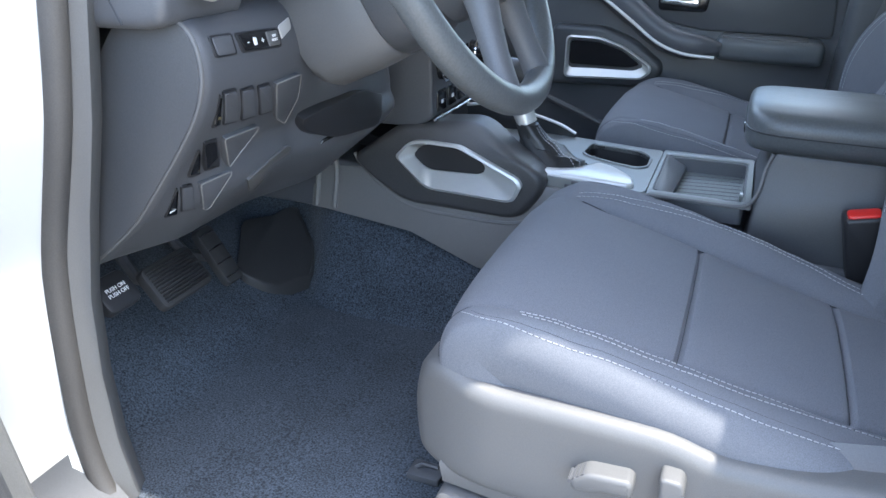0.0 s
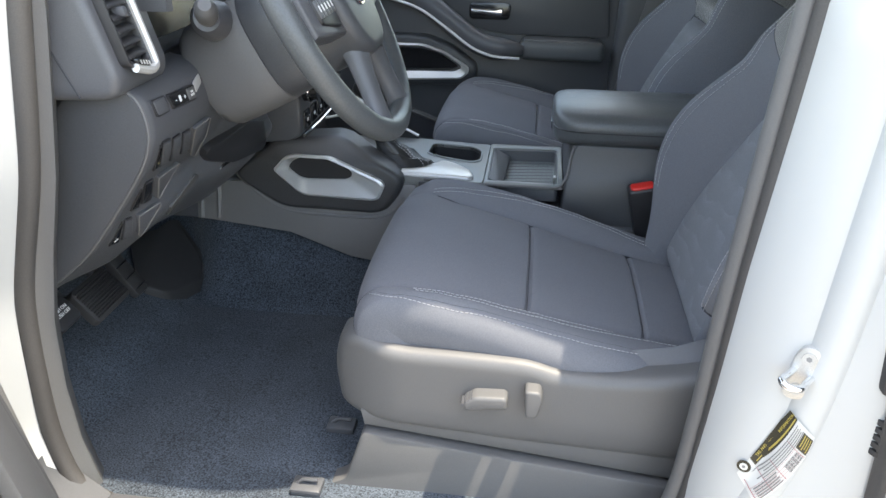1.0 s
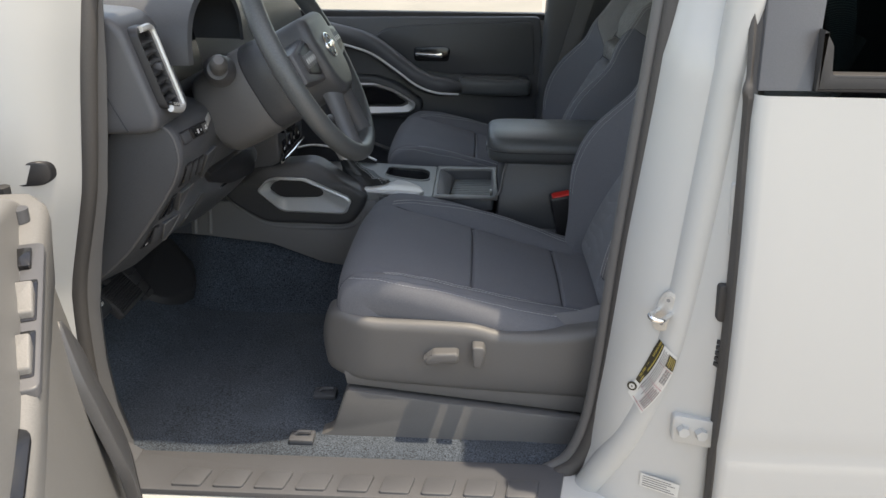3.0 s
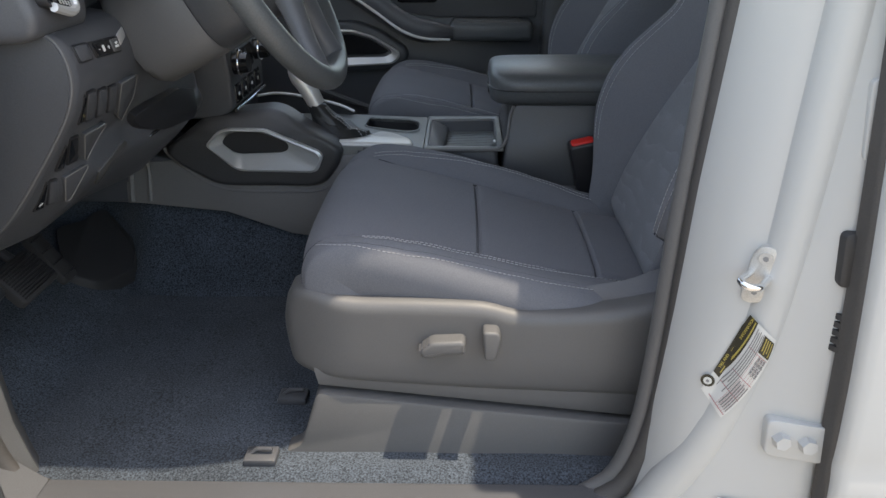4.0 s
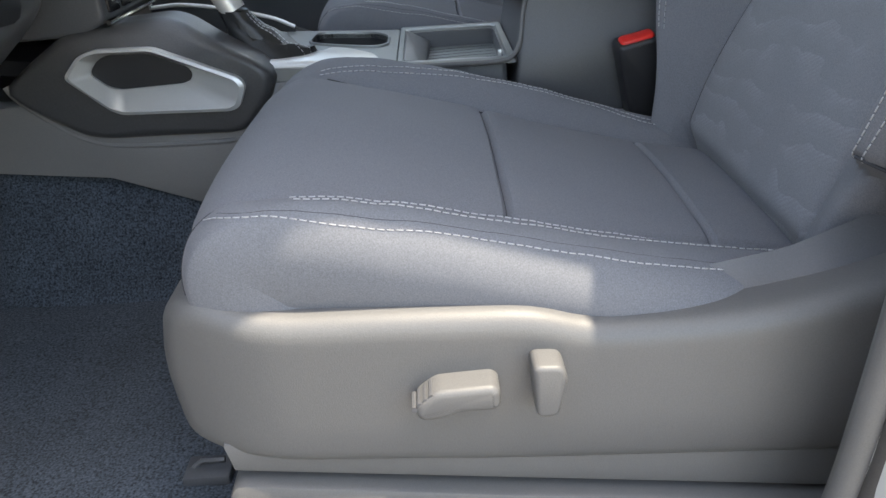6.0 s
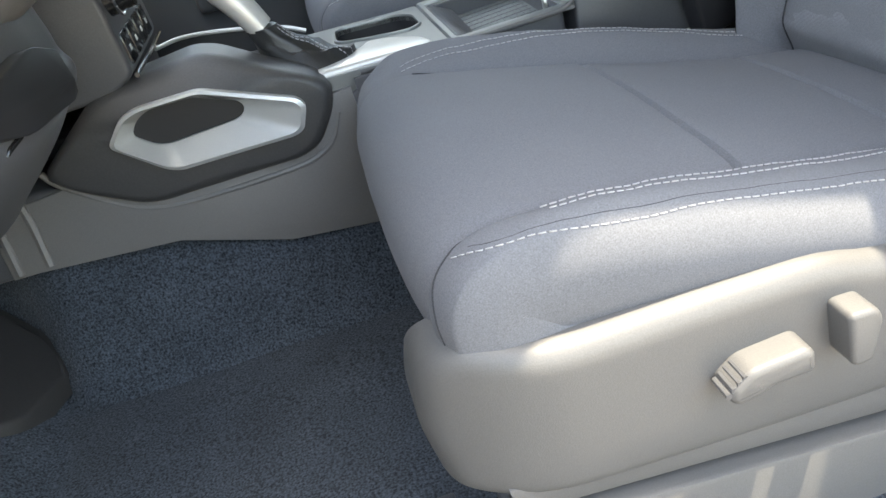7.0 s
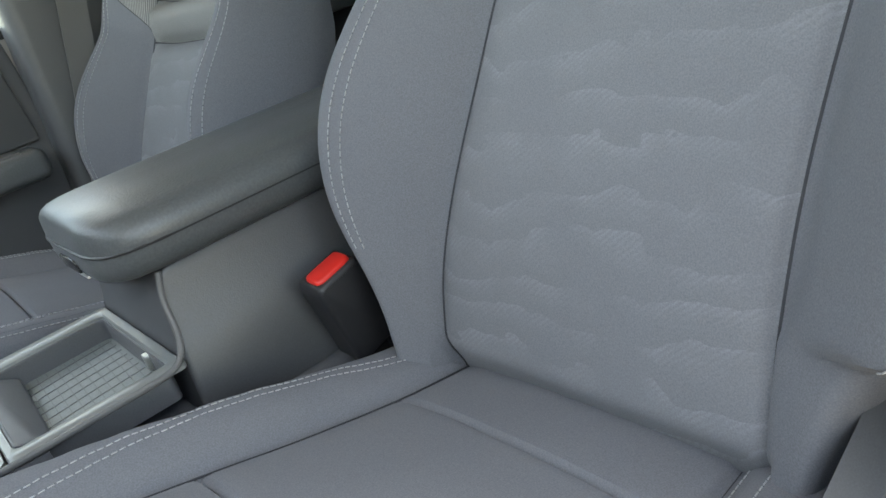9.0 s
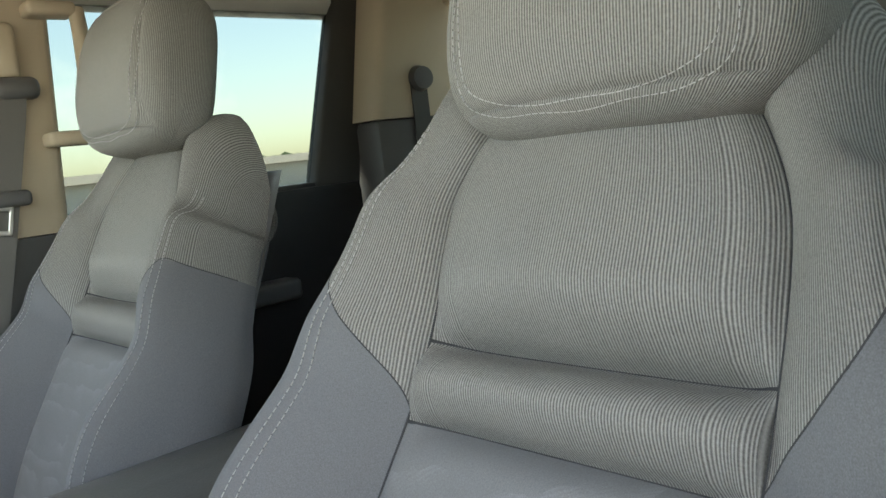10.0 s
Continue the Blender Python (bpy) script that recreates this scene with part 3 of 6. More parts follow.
def back_pt(a, w, lift=0.0):
    p, t = spine(BACK, a)
    nrm = np.array([-t[1], t[0]])
    v, d = across(B_V, B_D, w)
    z = p[1]
    if w > 0:
        wide = soft(1, z, [0.86, 0.93, 0.96, 1.02, 1.08, 1.16, 1.22, 1.28, 1.31, 1.38, 1.43, 1.46], [0.84, 0.88, 0.92, 1.09, 1.14, 1.11, 1.04, 0.92, 0.88, 0.87, 0.82, 0.74])
    else:
        wide = soft(2, z, [0.86, 0.94, 0.97, 1.0, 1.05, 1.16, 1.22, 1.28, 1.31, 1.36, 1.43, 1.46], [0.66, 0.76, 0.86, 1.00, 1.08, 1.10, 1.03, 0.91, 0.85, 0.82, 0.76, 0.70])
    bol = soft(3, z, [0.86, 0.94, 1.0, 1.04, 1.10, 1.15, 1.20, 1.28, 1.36, 1.45], [0.6, 1.1, 1.9, 2.3, 2.4, 1.9, 1.35, 0.95, 0.75, 0.5])
    if w < 0:
        bol *= soft(6, z, [0.86, 0.96, 1.02, 1.10, 1.16], [0.7, 0.85, 0.92, 1.0, 1.0])
    if d > 0:
        d *= bol
    if w < 0 and abs(v) > 0.143:        # the outer bolster ends in a rounded lip above the shield
        lip = ease((z - 0.974) / 0.014)
        wide *= 0.86 + 0.14 * lip
        d *= 0.35 + 0.65 * lip
    if abs(v) < 0.16:       # rolls under at the foot
        d -= 0.022 * ease((0.912 - z) / 0.035)
    if abs(v) < 0.143:
        f = max(0.0, 1 - (abs(v) / 0.143) ** 8)
        for zz, dep in ((B_LOW, 0.018), (B_HIGH, 0.023)):
            d -= dep * (0.8 * math.exp(-((z - zz) / 0.005) ** 2) + math.exp(-((z - zz) / (0.013 if z < zz else 0.020)) ** 2)) * f
        if B_LOW < z < B_HIGH:
            d += 0.010 * math.sin((z - B_LOW) / (B_HIGH - B_LOW) * math.pi)
        if z > B_HIGH:
            d += 0.020 * max(0.0, math.cos(v / 0.143 * math.pi / 2)) ** 0.5 * ease((z - B_HIGH) / 0.05)
    elif z > 1.19 and abs(v) < 0.25:      # puffed shoulders
        d += 0.016 * math.sin(math.pi * (abs(v) - 0.143) / 0.107) ** 0.6 * ease((z - 1.19) / 0.06)
    if w > 0:
        half = soft(4, z, [0.90, 0.945, 0.98, 1.026, 1.07, 1.12, 1.17, 1.20, 1.26, 1.33, 1.365, 1.39, 1.42, 1.45], [0.176, 0.182, 0.179, 0.170, 0.160, 0.148, 0.138, 0.130, 0.128, 0.137, 0.136, 0.116, 0.085, 0.07])
    else:
        half = soft(5, z, [0.90, 0.96, 1.02, 1.07, 1.13, 1.18, 1.24, 1.31, 1.345, 1.375, 1.40, 1.45], [0.123, 0.123, 0.127, 0.131, 0.139, 0.147, 0.149, 0.146, 0.139, 0.125, 0.105, 0.07])
    k = abs(v)
    vv = math.copysign(k * half / 0.143 if k < 0.143 else half + (k - 0.143) / 0.112 * (0.255 * wide - half), v)
    q = p + nrm * (max(d, -0.008) + lift) + REAR * max(0.0, -0.008 - d)
    droop = (0.082 if w < 0 else 0.045) * ease((abs(vv) - 0.11) / 0.10) * ease((z - 1.32) / 0.11)       # rounded shoulders
    return (min(q[0], np.interp(q[1], SHELL_Z, SHELL_X)), vv, q[1] - droop)


def seat_zone(fn, a0, a1, w0, w1, na, nw):
    return grid([[fn(a, w) for w in np.linspace(w0, w1, nw)] for a in np.linspace(a0, a1, na)])


B_LEN = np.r_[0, np.cumsum(np.hypot(np.diff(B_V), np.diff(B_D)))]


def back_rib(w):
    x = abs(w) * (len(B_V) - 1)
    return math.copysign(np.interp(x, np.arange(len(B_V)), B_LEN), w)


def rib_zone(a0, a1, w0, w1, na, nw):
    ws = np.linspace(w0, w1, nw)
    return ribbed([[back_pt(a, w) for w in ws] for a in np.linspace(a0, a1, na)], [[back_rib(w) for w in ws]] * na)


def shift_bm(bm, y):
    bmesh.ops.translate(bm, verts=bm.verts[:], vec=(0, y, 0))
    return bm


def line_on(fn, pts, n, lift=0.0006, y=0.0):
    """Points of the surface along a line of (a, w)."""
    return [np.array(fn(a, w, lift)) + (0, y, 0) for a, w in smooth_line(pts, n)]


def car_seat(yc, yb, label, raised):
    seat = thing("car_seat", label, "car seat", (0.15, yc, FLOOR))
    wo, wi = -w_of(C_OUT[0], 0.148), w_of(C_IN[0], 0.166)
    cushion = part("cushion", shift_bm(seat_zone(cushion_pt, 0, A_SEAM2, wo, wi, 30, 60), yc), FABRIC, seat, "grey-blue woven fabric cushion")
    part("thigh_panel", shift_bm(seat_zone(cushion_pt, A_SEAM1, 1, wo, wi, 70, 60), yc), FABRIC, cushion)
    part("middle_panel", shift_bm(seat_zone(cushion_pt, A_SEAM2, A_SEAM1, wo, wi, 40, 60), yc), FABRIC, cushion)
    for w0, w1 in ((-1.0, wo), (wi, 1.0)):
        part("bolster", shift_bm(seat_zone(cushion_pt, 0, 1, w0, w1, 130, 44), yc), FABRIC, cushion)
    O, I = (lambda v: -w_of(C_OUT[0], v)), (lambda v: w_of(C_IN[0], v))
    ax = lambda x: a_of_x(CUSH, x)
    L = []
    for o in (0.0, 0.012):
        L.append(line_on(cushion_pt, [(0.03, O(0.151 + o)), (ax(0.20), O(0.154 + o)), (ax(0.10), O(0.160 + o)), (ax(0.0), O(0.164 + o)), (ax(-0.11), O(0.166 + o))], 140, y=yc))
    for o in (0.0, 0.0085):
        L.append(line_on(cushion_pt, [(0.02, I(0.184 + o)), (ax(0.26), I(0.192 + o)), (ax(0.19), I(0.204 + o)), (ax(0.09), I(0.207 + o)), (ax(0.0), I(0.198 + o)), (ax(-0.07), I(0.188 + o)), (ax(-0.11), I(0.180 + o)), (ax(-0.135), I(0.172 + o))], 140, y=yc))
    L.append(line_on(cushion_pt, [(ax(0.20), O(0.193)), (ax(0.12), O(0.198)), (ax(0.0), O(0.202)), (ax(-0.08), O(0.206)), (0.76, O(0.200)), (0.79, O(0.184)), (0.806, O(0.164))], 160, y=yc))
    groove = line_on(cushion_pt, [(ax(-0.06), O(0.148)), (ax(-0.10), O(0.149)), (ax(-0.135), O(0.150)), (0.775, O(0.151)), (0.80, O(0.158)), (0.83, O(0.164)), (0.86, O(0.180)), (0.90, O(0.19))], 60, lift=-0.0002, y=yc)
    fold = line_on(cushion_pt, [(ax(0.19), O(0.188)), (ax(0.10), O(0.191)), (ax(0.0), O(0.194)), (ax(-0.08), O(0.198)), (0.76, O(0.192)), (0.785, O(0.176))], 90, lift=-0.0003, y=yc)
    # the fold's soft shade, drawn as a thin dark line above the stitches
    part("side_fold_shade", tube(fold, 0.0004, 6), SEAM, cushion, "dark line along a sewn edge")
    part("corner_seam", tube(groove, 0.0009, 6), SEAM, cushion, "dark line along a sewn edge")
    tagged(part("stitching", stitches(L), STITCH, cushion, "pale contrast stitching", 180), kind="stuff")
    wb = w_of(B_V, 0.143)
    aL = np.interp(B_LOW, BACK[:330, 1], np.arange(330)) / 399
    aH = np.interp(B_HIGH, BACK[:330, 1], np.arange(330)) / 399
    back = part("backrest", shift_bm(seat_zone(back_pt, 0, aL, -wb, wb, 60, 50), yb), PATTERN, seat, "embossed camouflage-like grey fabric backrest insert")
    part("lumbar_roll", shift_bm(rib_zone(aL, aH, -wb, wb, 24, 50), yb), FABRIC_RIB, back, "ribbed grey fabric roll")
    part("shoulder_panel", shift_bm(rib_zone(aH, 1, -wb, wb, 60, 50), yb), FABRIC_RIB, back, "ribbed grey fabric upper panel")
    aS = np.interp(1.285, BACK[:330, 1], np.arange(330)) / 399
    for s in (-1, 1):
        n, m = 120, 40
        rows_lo, rows_hi, rib_hi = [], [], []
        for k in range(m):
            w = wb + (1 - wb) * k / (m - 1)
            f = min(1, (w - wb) / (w_of(B_V, 0.235) - wb))
            cut = aL + 0.01 + (aS - aL - 0.01) * f
            rows_lo.append([back_pt(a, s * w) for a in np.linspace(0, cut, 70)])
            rows_hi.append([back_pt(a, s * w) for a in np.linspace(cut, 1, 50)])
            rib_hi.append([s * back_rib(w)] * 50)
        edge = rows_lo[-1] + rows_hi[-1][1:]
        shell = smooth_line([(0.355, s * 0.20, 0.80), (0.41, s * 0.21, 0.92), (0.488, s * 0.212, 1.10), (0.560, s * 0.195, 1.28), (0.588, s * 0.175, 1.37), (0.592, s * 0.165, 1.41)], len(edge))
        part("side_panel", shift_bm(grid([[tuple(np.array(p) * (1 - t) + q * t + (0, s * 0.006 * math.sin(t * math.pi), 0)) for t in (0, 0.25, 0.5, 0.75, 1)] for p, q in zip(edge, shell)]), yb), FABRIC, back, "plain grey fabric side", 60)
        part("side_bolster", shift_bm(grid(rows_lo), yb), FABRIC, back, "plain grey-blue fabric side bolster")
        part("shoulder_wing", shift_bm(ribbed(rows_hi, rib_hi), yb), FABRIC_RIB, back, "ribbed grey fabric shoulder")
    L = []
    for s in (-1, 1):
        for v in (((0.228, 0.236) if raised else (0.220, 0.2285)) if s < 0 else (0.206, 0.2135)):
            w = s * w_of(B_V, v)
            L.append(line_on(back_pt, [(0.19, w), (0.3, w), (0.55, w)] + ([(0.80, w)] if s > 0 or raised else []), 150, y=yb))
        if s < 0 and not raised:
            L.append(line_on(back_pt, [(0.19, s * 0.81), (0.3, s * 0.81), (0.55, s * 0.81)], 70, y=yb))
    tagged(part("stitching", stitches(L), STITCH, back, "pale contrast stitching", 180), kind="stuff")
    for s in (-1, 1):
        part("seam", tube(line_on(back_pt, [(0.02, s * wb), (0.3, s * wb), (0.6, s * wb), (0.84, s * wb)], 90, lift=0.0, y=yb), 0.0011, 6), SEAM, back)
        cut = [(aL + 0.01 + (aS - aL - 0.01) * min(1, (w - wb) / (w_of(B_V, 0.235) - wb)), s * w) for w in np.linspace(wb, 0.9, 9)]
        part("seam", tube(line_on(back_pt, cut, 40, lift=-0.0003, y=yb), 0.0007, 6), SEAM, back)
    aB = np.interp(0.986, BACK[:330, 1], np.arange(330)) / 399
    part("seam", tube(line_on(back_pt, [(aB, -0.62), (aB, -0.75), (aB, -0.92)], 30, lift=0.0, y=yb), 0.0012, 6), SEAM, back)
    for q in (aL, aH):
        part("seam", tube(line_on(back_pt, [(q, -wb), (q, 0), (q, wb)], 50, lift=-0.0004, y=yb), 0.0016, 6), SEAM, back)
    for q in (A_SEAM1, A_SEAM2):
        part("seam", tube(line_on(cushion_pt, [(q, wo), (q, 0), (q, wi)], 50, lift=-0.0003, y=yc), 0.0007, 6), SEAM, cushion)
    part("seam", tube(line_on(cushion_pt, [(0.02, wi), (ax(0.1), wi), (ax(-0.06), wi), (ax(-0.12), wi)], 110, lift=0.0003, y=yc), 0.0010, 6), SEAM, cushion)
    part("seam", tube(line_on(cushion_pt, [(0.02, wo), (ax(0.1), wo), (ax(-0.07), wo)], 90, lift=-0.0004, y=yc), 0.0007, 6), SEAM, cushion)
    # shell behind the foam
    part("rear_shell", shift_bm(grid([[(x + 0.050 + 0.02 * max(0, 1 - abs(v) * 2.2) ** 0.3, v * 0.43, z) for v in np.linspace(-1, 1, 14) for v in (v * 0.5,)] for x, z in smooth_line([(0.28, 0.80), (0.335, 0.92), (0.42, 1.10), (0.505, 1.28), (0.55, 1.39)], 20)]), yb), PLASTIC, seat)
    # head restraint
    head = head_rest(seat, yb, raised)
    return seat


def head_rest(seat, yb, raised):
    c, lean = Vector((0.533 - raised * 0.1, yb - (0.0 if raised else 0.014), 1.490 + raised)), radians(14)
    e = lambda q, p: math.copysign(abs(q) ** p, q)

    def pt(th, ph, g=1.0):
        sx, sz = math.sin(ph), math.cos(ph)
        y = 0.150 * e(math.cos(th), 0.5) * e(sx, 0.45)
        x = 0.066 * e(math.sin(th), 0.62) * e(sx, 0.5)
        z = 0.114 * e(sz, 0.55)
        if x < 0:
            x += 0.010 * (z / 0.1) ** 2
            n = max(abs(y) / 0.150, abs(z) / 0.114)
            x += 0.0035 * math.exp(-((n - 0.80) / 0.02) ** 2)
        y *= 1 - 0.10 * (z + 0.114) / 0.228
        x, y, z = x * g, y * g, z * g
        return (c.x + x * math.cos(lean) + z * math.sin(lean), c.y + y, c.z + z * math.cos(lean) - x * math.sin(lean))

    eq = np.array([pt(2 * math.pi * i / 72, math.pi / 2) for i in range(73)])
    arc = np.r_[0, np.cumsum(np.linalg.norm(np.diff(eq, axis=0), axis=1))]
    rows_h = [[pt(2 * math.pi * i / 72, math.pi * j / 60) for j in range(61)] for i in range(73)]
    h = part("headrest", ribbed(rows_h, [[q] * 61 for q in arc]), FABRIC_RIB, seat, "ribbed grey fabric head restraint")
    for s in (-1, 1):
        part("post", cyl((0.555, yb + s * 0.055, 1.40), (0.565 - raised * 0.1, yb + s * 0.055, 1.47 + raised), 0.006, 10), CHROME, h, "chrome headrest post")

    def on_front(y, z):
        """The head restraint's front at the height z and width y, as seen straight on."""
        best = None
        for i in range(73):
            for j in range(1, 60):
                th, ph = math.pi + math.pi * i / 72, math.pi * j / 60
                p = pt(th, ph, 1.006)
                q = ((p[1] - c.y - y) ** 2 + ((p[2] - c.z) / math.cos(lean) - z) ** 2, p)
                if best is None or q[0] < best[0]:
                    best = q
        return best[1]

    for off in (0.0, 0.008):
        path = [(-0.108 + off, 0.085), (-0.112 + off, 0.0), (-0.108 + off, -0.06), (-0.095 + off, -0.082 + off), (0.0, -0.092 + off), (0.095 - off, -0.082 + off), (0.108 - off, -0.06), (0.112 - off, 0.0), (0.108 - off, 0.085)]
        pts = smooth_line([on_front(y, z) for y, z in smooth_line(path, 15)], 120)
        tagged(part("stitching", stitches([pts]), STITCH, h, "pale contrast stitching", 180), kind="stuff")
    return h


driver_seat = car_seat(0.905, 0.898, "grey-blue fabric driver's seat with pale stitching, beside the open door", 0.0)
car_seat(1.70, 1.69, "grey-blue fabric passenger seat with pale stitching, beyond the console", 0.058)

# side shield under the driver's cushion, with its two power switches
def edge_dist(p, poly):
    best = 9.0
    for a, b in zip(poly, poly[1:] + poly[:1]):
        a, b = Vector(a), Vector(b)
        t = max(0.0, min(1.0, (p - a).dot(b - a) / max((b - a).length_squared, 1e-12)))
        best = min(best, (p - a - (b - a) * t).length)
    return best


def pillow(poly, to3, depth, r, nu=70, nv=26):
    """A plate with a curved face and a rolled rim, laid out in columns over a polygon."""
    us = [p[0] for p in poly]
    u0, u1 = min(us) + 1e-4, max(us) - 1e-4
    rows = []
    for k in range(nu):
        u = u0 + (u1 - u0) * (0.5 - 0.5 * math.cos(math.pi * k / (nu - 1)))
        cut = [a[1] + (b[1] - a[1]) * (u - a[0]) / (b[0] - a[0]) for a, b in zip(poly, poly[1:] + poly[:1]) if (a[0] - u) * (b[0] - u) < 0]
        lo, hi = min(cut), max(cut)
        col = []
        for j in range(nv):
            w = lo + (hi - lo) * (0.5 - 0.5 * math.cos(math.pi * j / (nv - 1)))
            e = min(1.0, edge_dist(Vector((u, w)), poly) / r)
            col.append(to3(u, w, r * (1 - math.sqrt(max(0.0, 1 - (1 - e) ** 2)))))
        rows.append([to3(u, lo, depth)] + col + [to3(u, hi, depth)])
    back = lambda row: [(x, max(y, row[0][1]), z) for x, y, z in row]
    return grid([back(rows[0])] + rows + [back(rows[-1])])


shield_poly = round_poly([(-0.204, 0.915), (-0.216, 0.865), (-0.207, 0.805), (-0.180, 0.797), (0.04, 0.780), (0.26, 0.768), (0.42, 0.76), (0.42, 0.985), (0.35, 0.945), (0.29, 0.922), (0.23, 0.905), (0.17, 0.899), (0.095, 0.899), (0.055, 0.913), (-0.03, 0.916), (-0.12, 0.917), (-0.178, 0.930)], 0.028, 6)


def shield_face(u, w, d):
    return (u, 0.672 + d + 0.034 * max(0, (-0.110 - u) / 0.10) ** 2.2 + 0.006 * max(0, (0.83 - w) / 0.05) ** 2, w)


sh = part("side_shield", pillow(shield_poly, shield_face, 0.05, 0.016), PLASTIC_GREY, driver_seat, "dark grey grained plastic side shield", 70)
ledge = []
for x in np.linspace(-0.19, 0.42, 50):
    z0 = np.interp(x, [-0.2, -0.178, -0.12, 0.055, 0.095, 0.17, 0.23, 0.29, 0.35, 0.42], [0.918, 0.926, 0.913, 0.909, 0.896, 0.895, 0.901, 0.918, 0.941, 0.98])
    z1 = np.interp(x, [-0.2, 0.08, 0.17, 0.24, 0.30, 0.42], [0.905, 0.900, 0.912, 0.925, 0.950, 1.02])
    y0 = shield_face(x, 0.90, 0)[1]
    ledge.append([(x, y0 + 0.012 + 0.040 * t, z0 + (z1 - z0) * t * t - 0.004 * math.sin(t * math.pi)) for t in np.linspace(0, 1, 8)])
part("shield_ledge", grid(ledge), PLASTIC, sh, "dark grained ledge beside the cushion")
knob_poly = round_poly([(-0.029, 0.853), (-0.027, 0.861), (-0.014, 0.871), (0.024, 0.873), (0.029, 0.869), (0.029, 0.856), (0.024, 0.853), (0.000, 0.853), (-0.006, 0.849), (-0.024, 0.847)], 0.005, 4)
kn = part("seat_switch", slab(knob_poly, XZ(0.650), 0, 0.026, 0.005, 4), PLASTIC_GREY, sh, "dark grey plastic seat adjuster switch")
for k in range(4):
    part("grip_rib", cyl((-0.0290 + 0.0040 * k, 0.652, 0.857 + 0.0032 * k), (-0.0290 + 0.0040 * k, 0.670, 0.857 + 0.0032 * k), 0.0023, 8), PLASTIC, kn)
recl_poly = round_poly([(0.050, 0.887), (0.070, 0.886), (0.074, 0.876), (0.068, 0.845), (0.053, 0.845)], 0.006, 5)
part("recline_switch", slab(recl_poly, XZ(0.650), 0, 0.026, 0.0035, 3), PLASTIC_GREY, sh, "dark grey plastic recline switch")
low_poly = round_poly([(-0.170, 0.778), (0.04, 0.754), (0.42, 0.716), (0.42, 0.652), (-0.150, 0.664), (-0.222, 0.668), (-0.220, 0.683), (-0.196, 0.694)], 0.010, 4)
part("lower_cover", slab(low_poly, lambda u, w, d: (u, 0.676 + d - 0.006 * max(0, (0.79 - w) / 0.12), w), 0, 0.03, 0.004, 2), PLASTIC_GREY, driver_seat, "plain grey plastic cover over the seat rail")
part("rail_strip", slab([(-0.172, 0.812), (0.42, 0.785), (0.42, 0.722), (-0.168, 0.786)], XZ(0.682), 0, 0.02, 0.003), PLASTIC_GREY, driver_seat, "grey strip over the seat rail")
# shade of the gap over the rail cover, filled in as a black strip
part("rail_gap_shade", slab([(-0.165, 0.80), (0.42, 0.74), (0.42, 0.69), (-0.165, 0.762)], XZ(0.698), 0, 0.02, 0.002), BLACK, driver_seat, "black strip painting the shade above the rail cover")
for y in (0.735, 1.06):
    rail = part("seat_rail", rbox(-0.165, 0.4, y - 0.015, y + 0.015, 0.69, 0.74, 0.006), BLACK, driver_seat, "black steel seat rail")
    part("end_cap", rbox(-0.178, -0.160, y - 0.018, y + 0.018, 0.688, 0.746, 0.006), PLASTIC, rail)
part("height_bar", tube(smooth_line([(-0.13, 0.74, 0.80), (-0.138, 0.80, 0.79), (-0.138, 1.0, 0.79), (-0.13, 1.06, 0.80)], 20), 0.011, 10), BLACK, driver_seat, "black cross tube under the cushion")

def round_the(poly, c, n=96):
    """n points of an outline, by even angles round c."""
    out = []
    for h in np.linspace(-math.pi, math.pi, n, endpoint=False):
        d, best = (math.cos(h), math.sin(h)), 0.0
        for a, b in zip(poly, list(poly[1:]) + [poly[0]]):
            ex, ey, fx, fy = b[0] - a[0], b[1] - a[1], a[0] - c[0], a[1] - c[1]
            det = d[1] * ex - d[0] * ey
            if abs(det) > 1e-12:
                t, q = (fy * ex - fx * ey) / det, (d[0] * fy - d[1] * fx) / det
                if t > best and -1e-6 <= q <= 1 + 1e-6:
                    best = t
        out.append((c[0] + d[0] * best, c[1] + d[1] * best))
    return out


# ---- centre console ----
console = thing("centre_console", "dark plastic centre console with silver trim, shifter and armrest box", "console", (0.0, YK, FLOOR))
flank = [(-0.90, 0.86), (-0.58, 0.857), (-0.42, 0.842), (-0.30, 0.800), (-0.19, 0.785), (0.60, 0.76), (0.60, 0.888), (0.12, 0.888), (0.094, 0.905), (-0.044, 0.921), (-0.046, 0.885), (-0.160, 0.885), (-0.162, 0.945), (-0.19, 0.935), (-0.40, 0.925), (-0.56, 0.945), (-0.90, 0.985)]


def console_side(u, w, d):
    return (u, YK + d * (1 + 0.20 * ease((0.95 - w) / 0.15)), w)


part("body", slab(flank, console_side, -0.124, 0.124, 0.006, 3), PLASTIC, console, "dark grey moulded console body")
flank_front = [(-0.61, 0.859), (-0.58, 0.8575), (-0.42, 0.8425), (-0.30, 0.8005), (-0.19, 0.7855), (-0.172, 0.80), (-0.176, 0.948), (-0.40, 0.945), (-0.56, 0.935), (-0.61, 0.93)]
part("flank_cover", slab(flank_front, console_side, -0.1275, -0.115, 0.003, 2), FLANK, console, "grey moulded cover along the footwell")
# raised lip of the lower flank
def flank_y(z):
    return YK - 0.1275 * (1 + 0.20 * ease((0.95 - z) / 0.15))


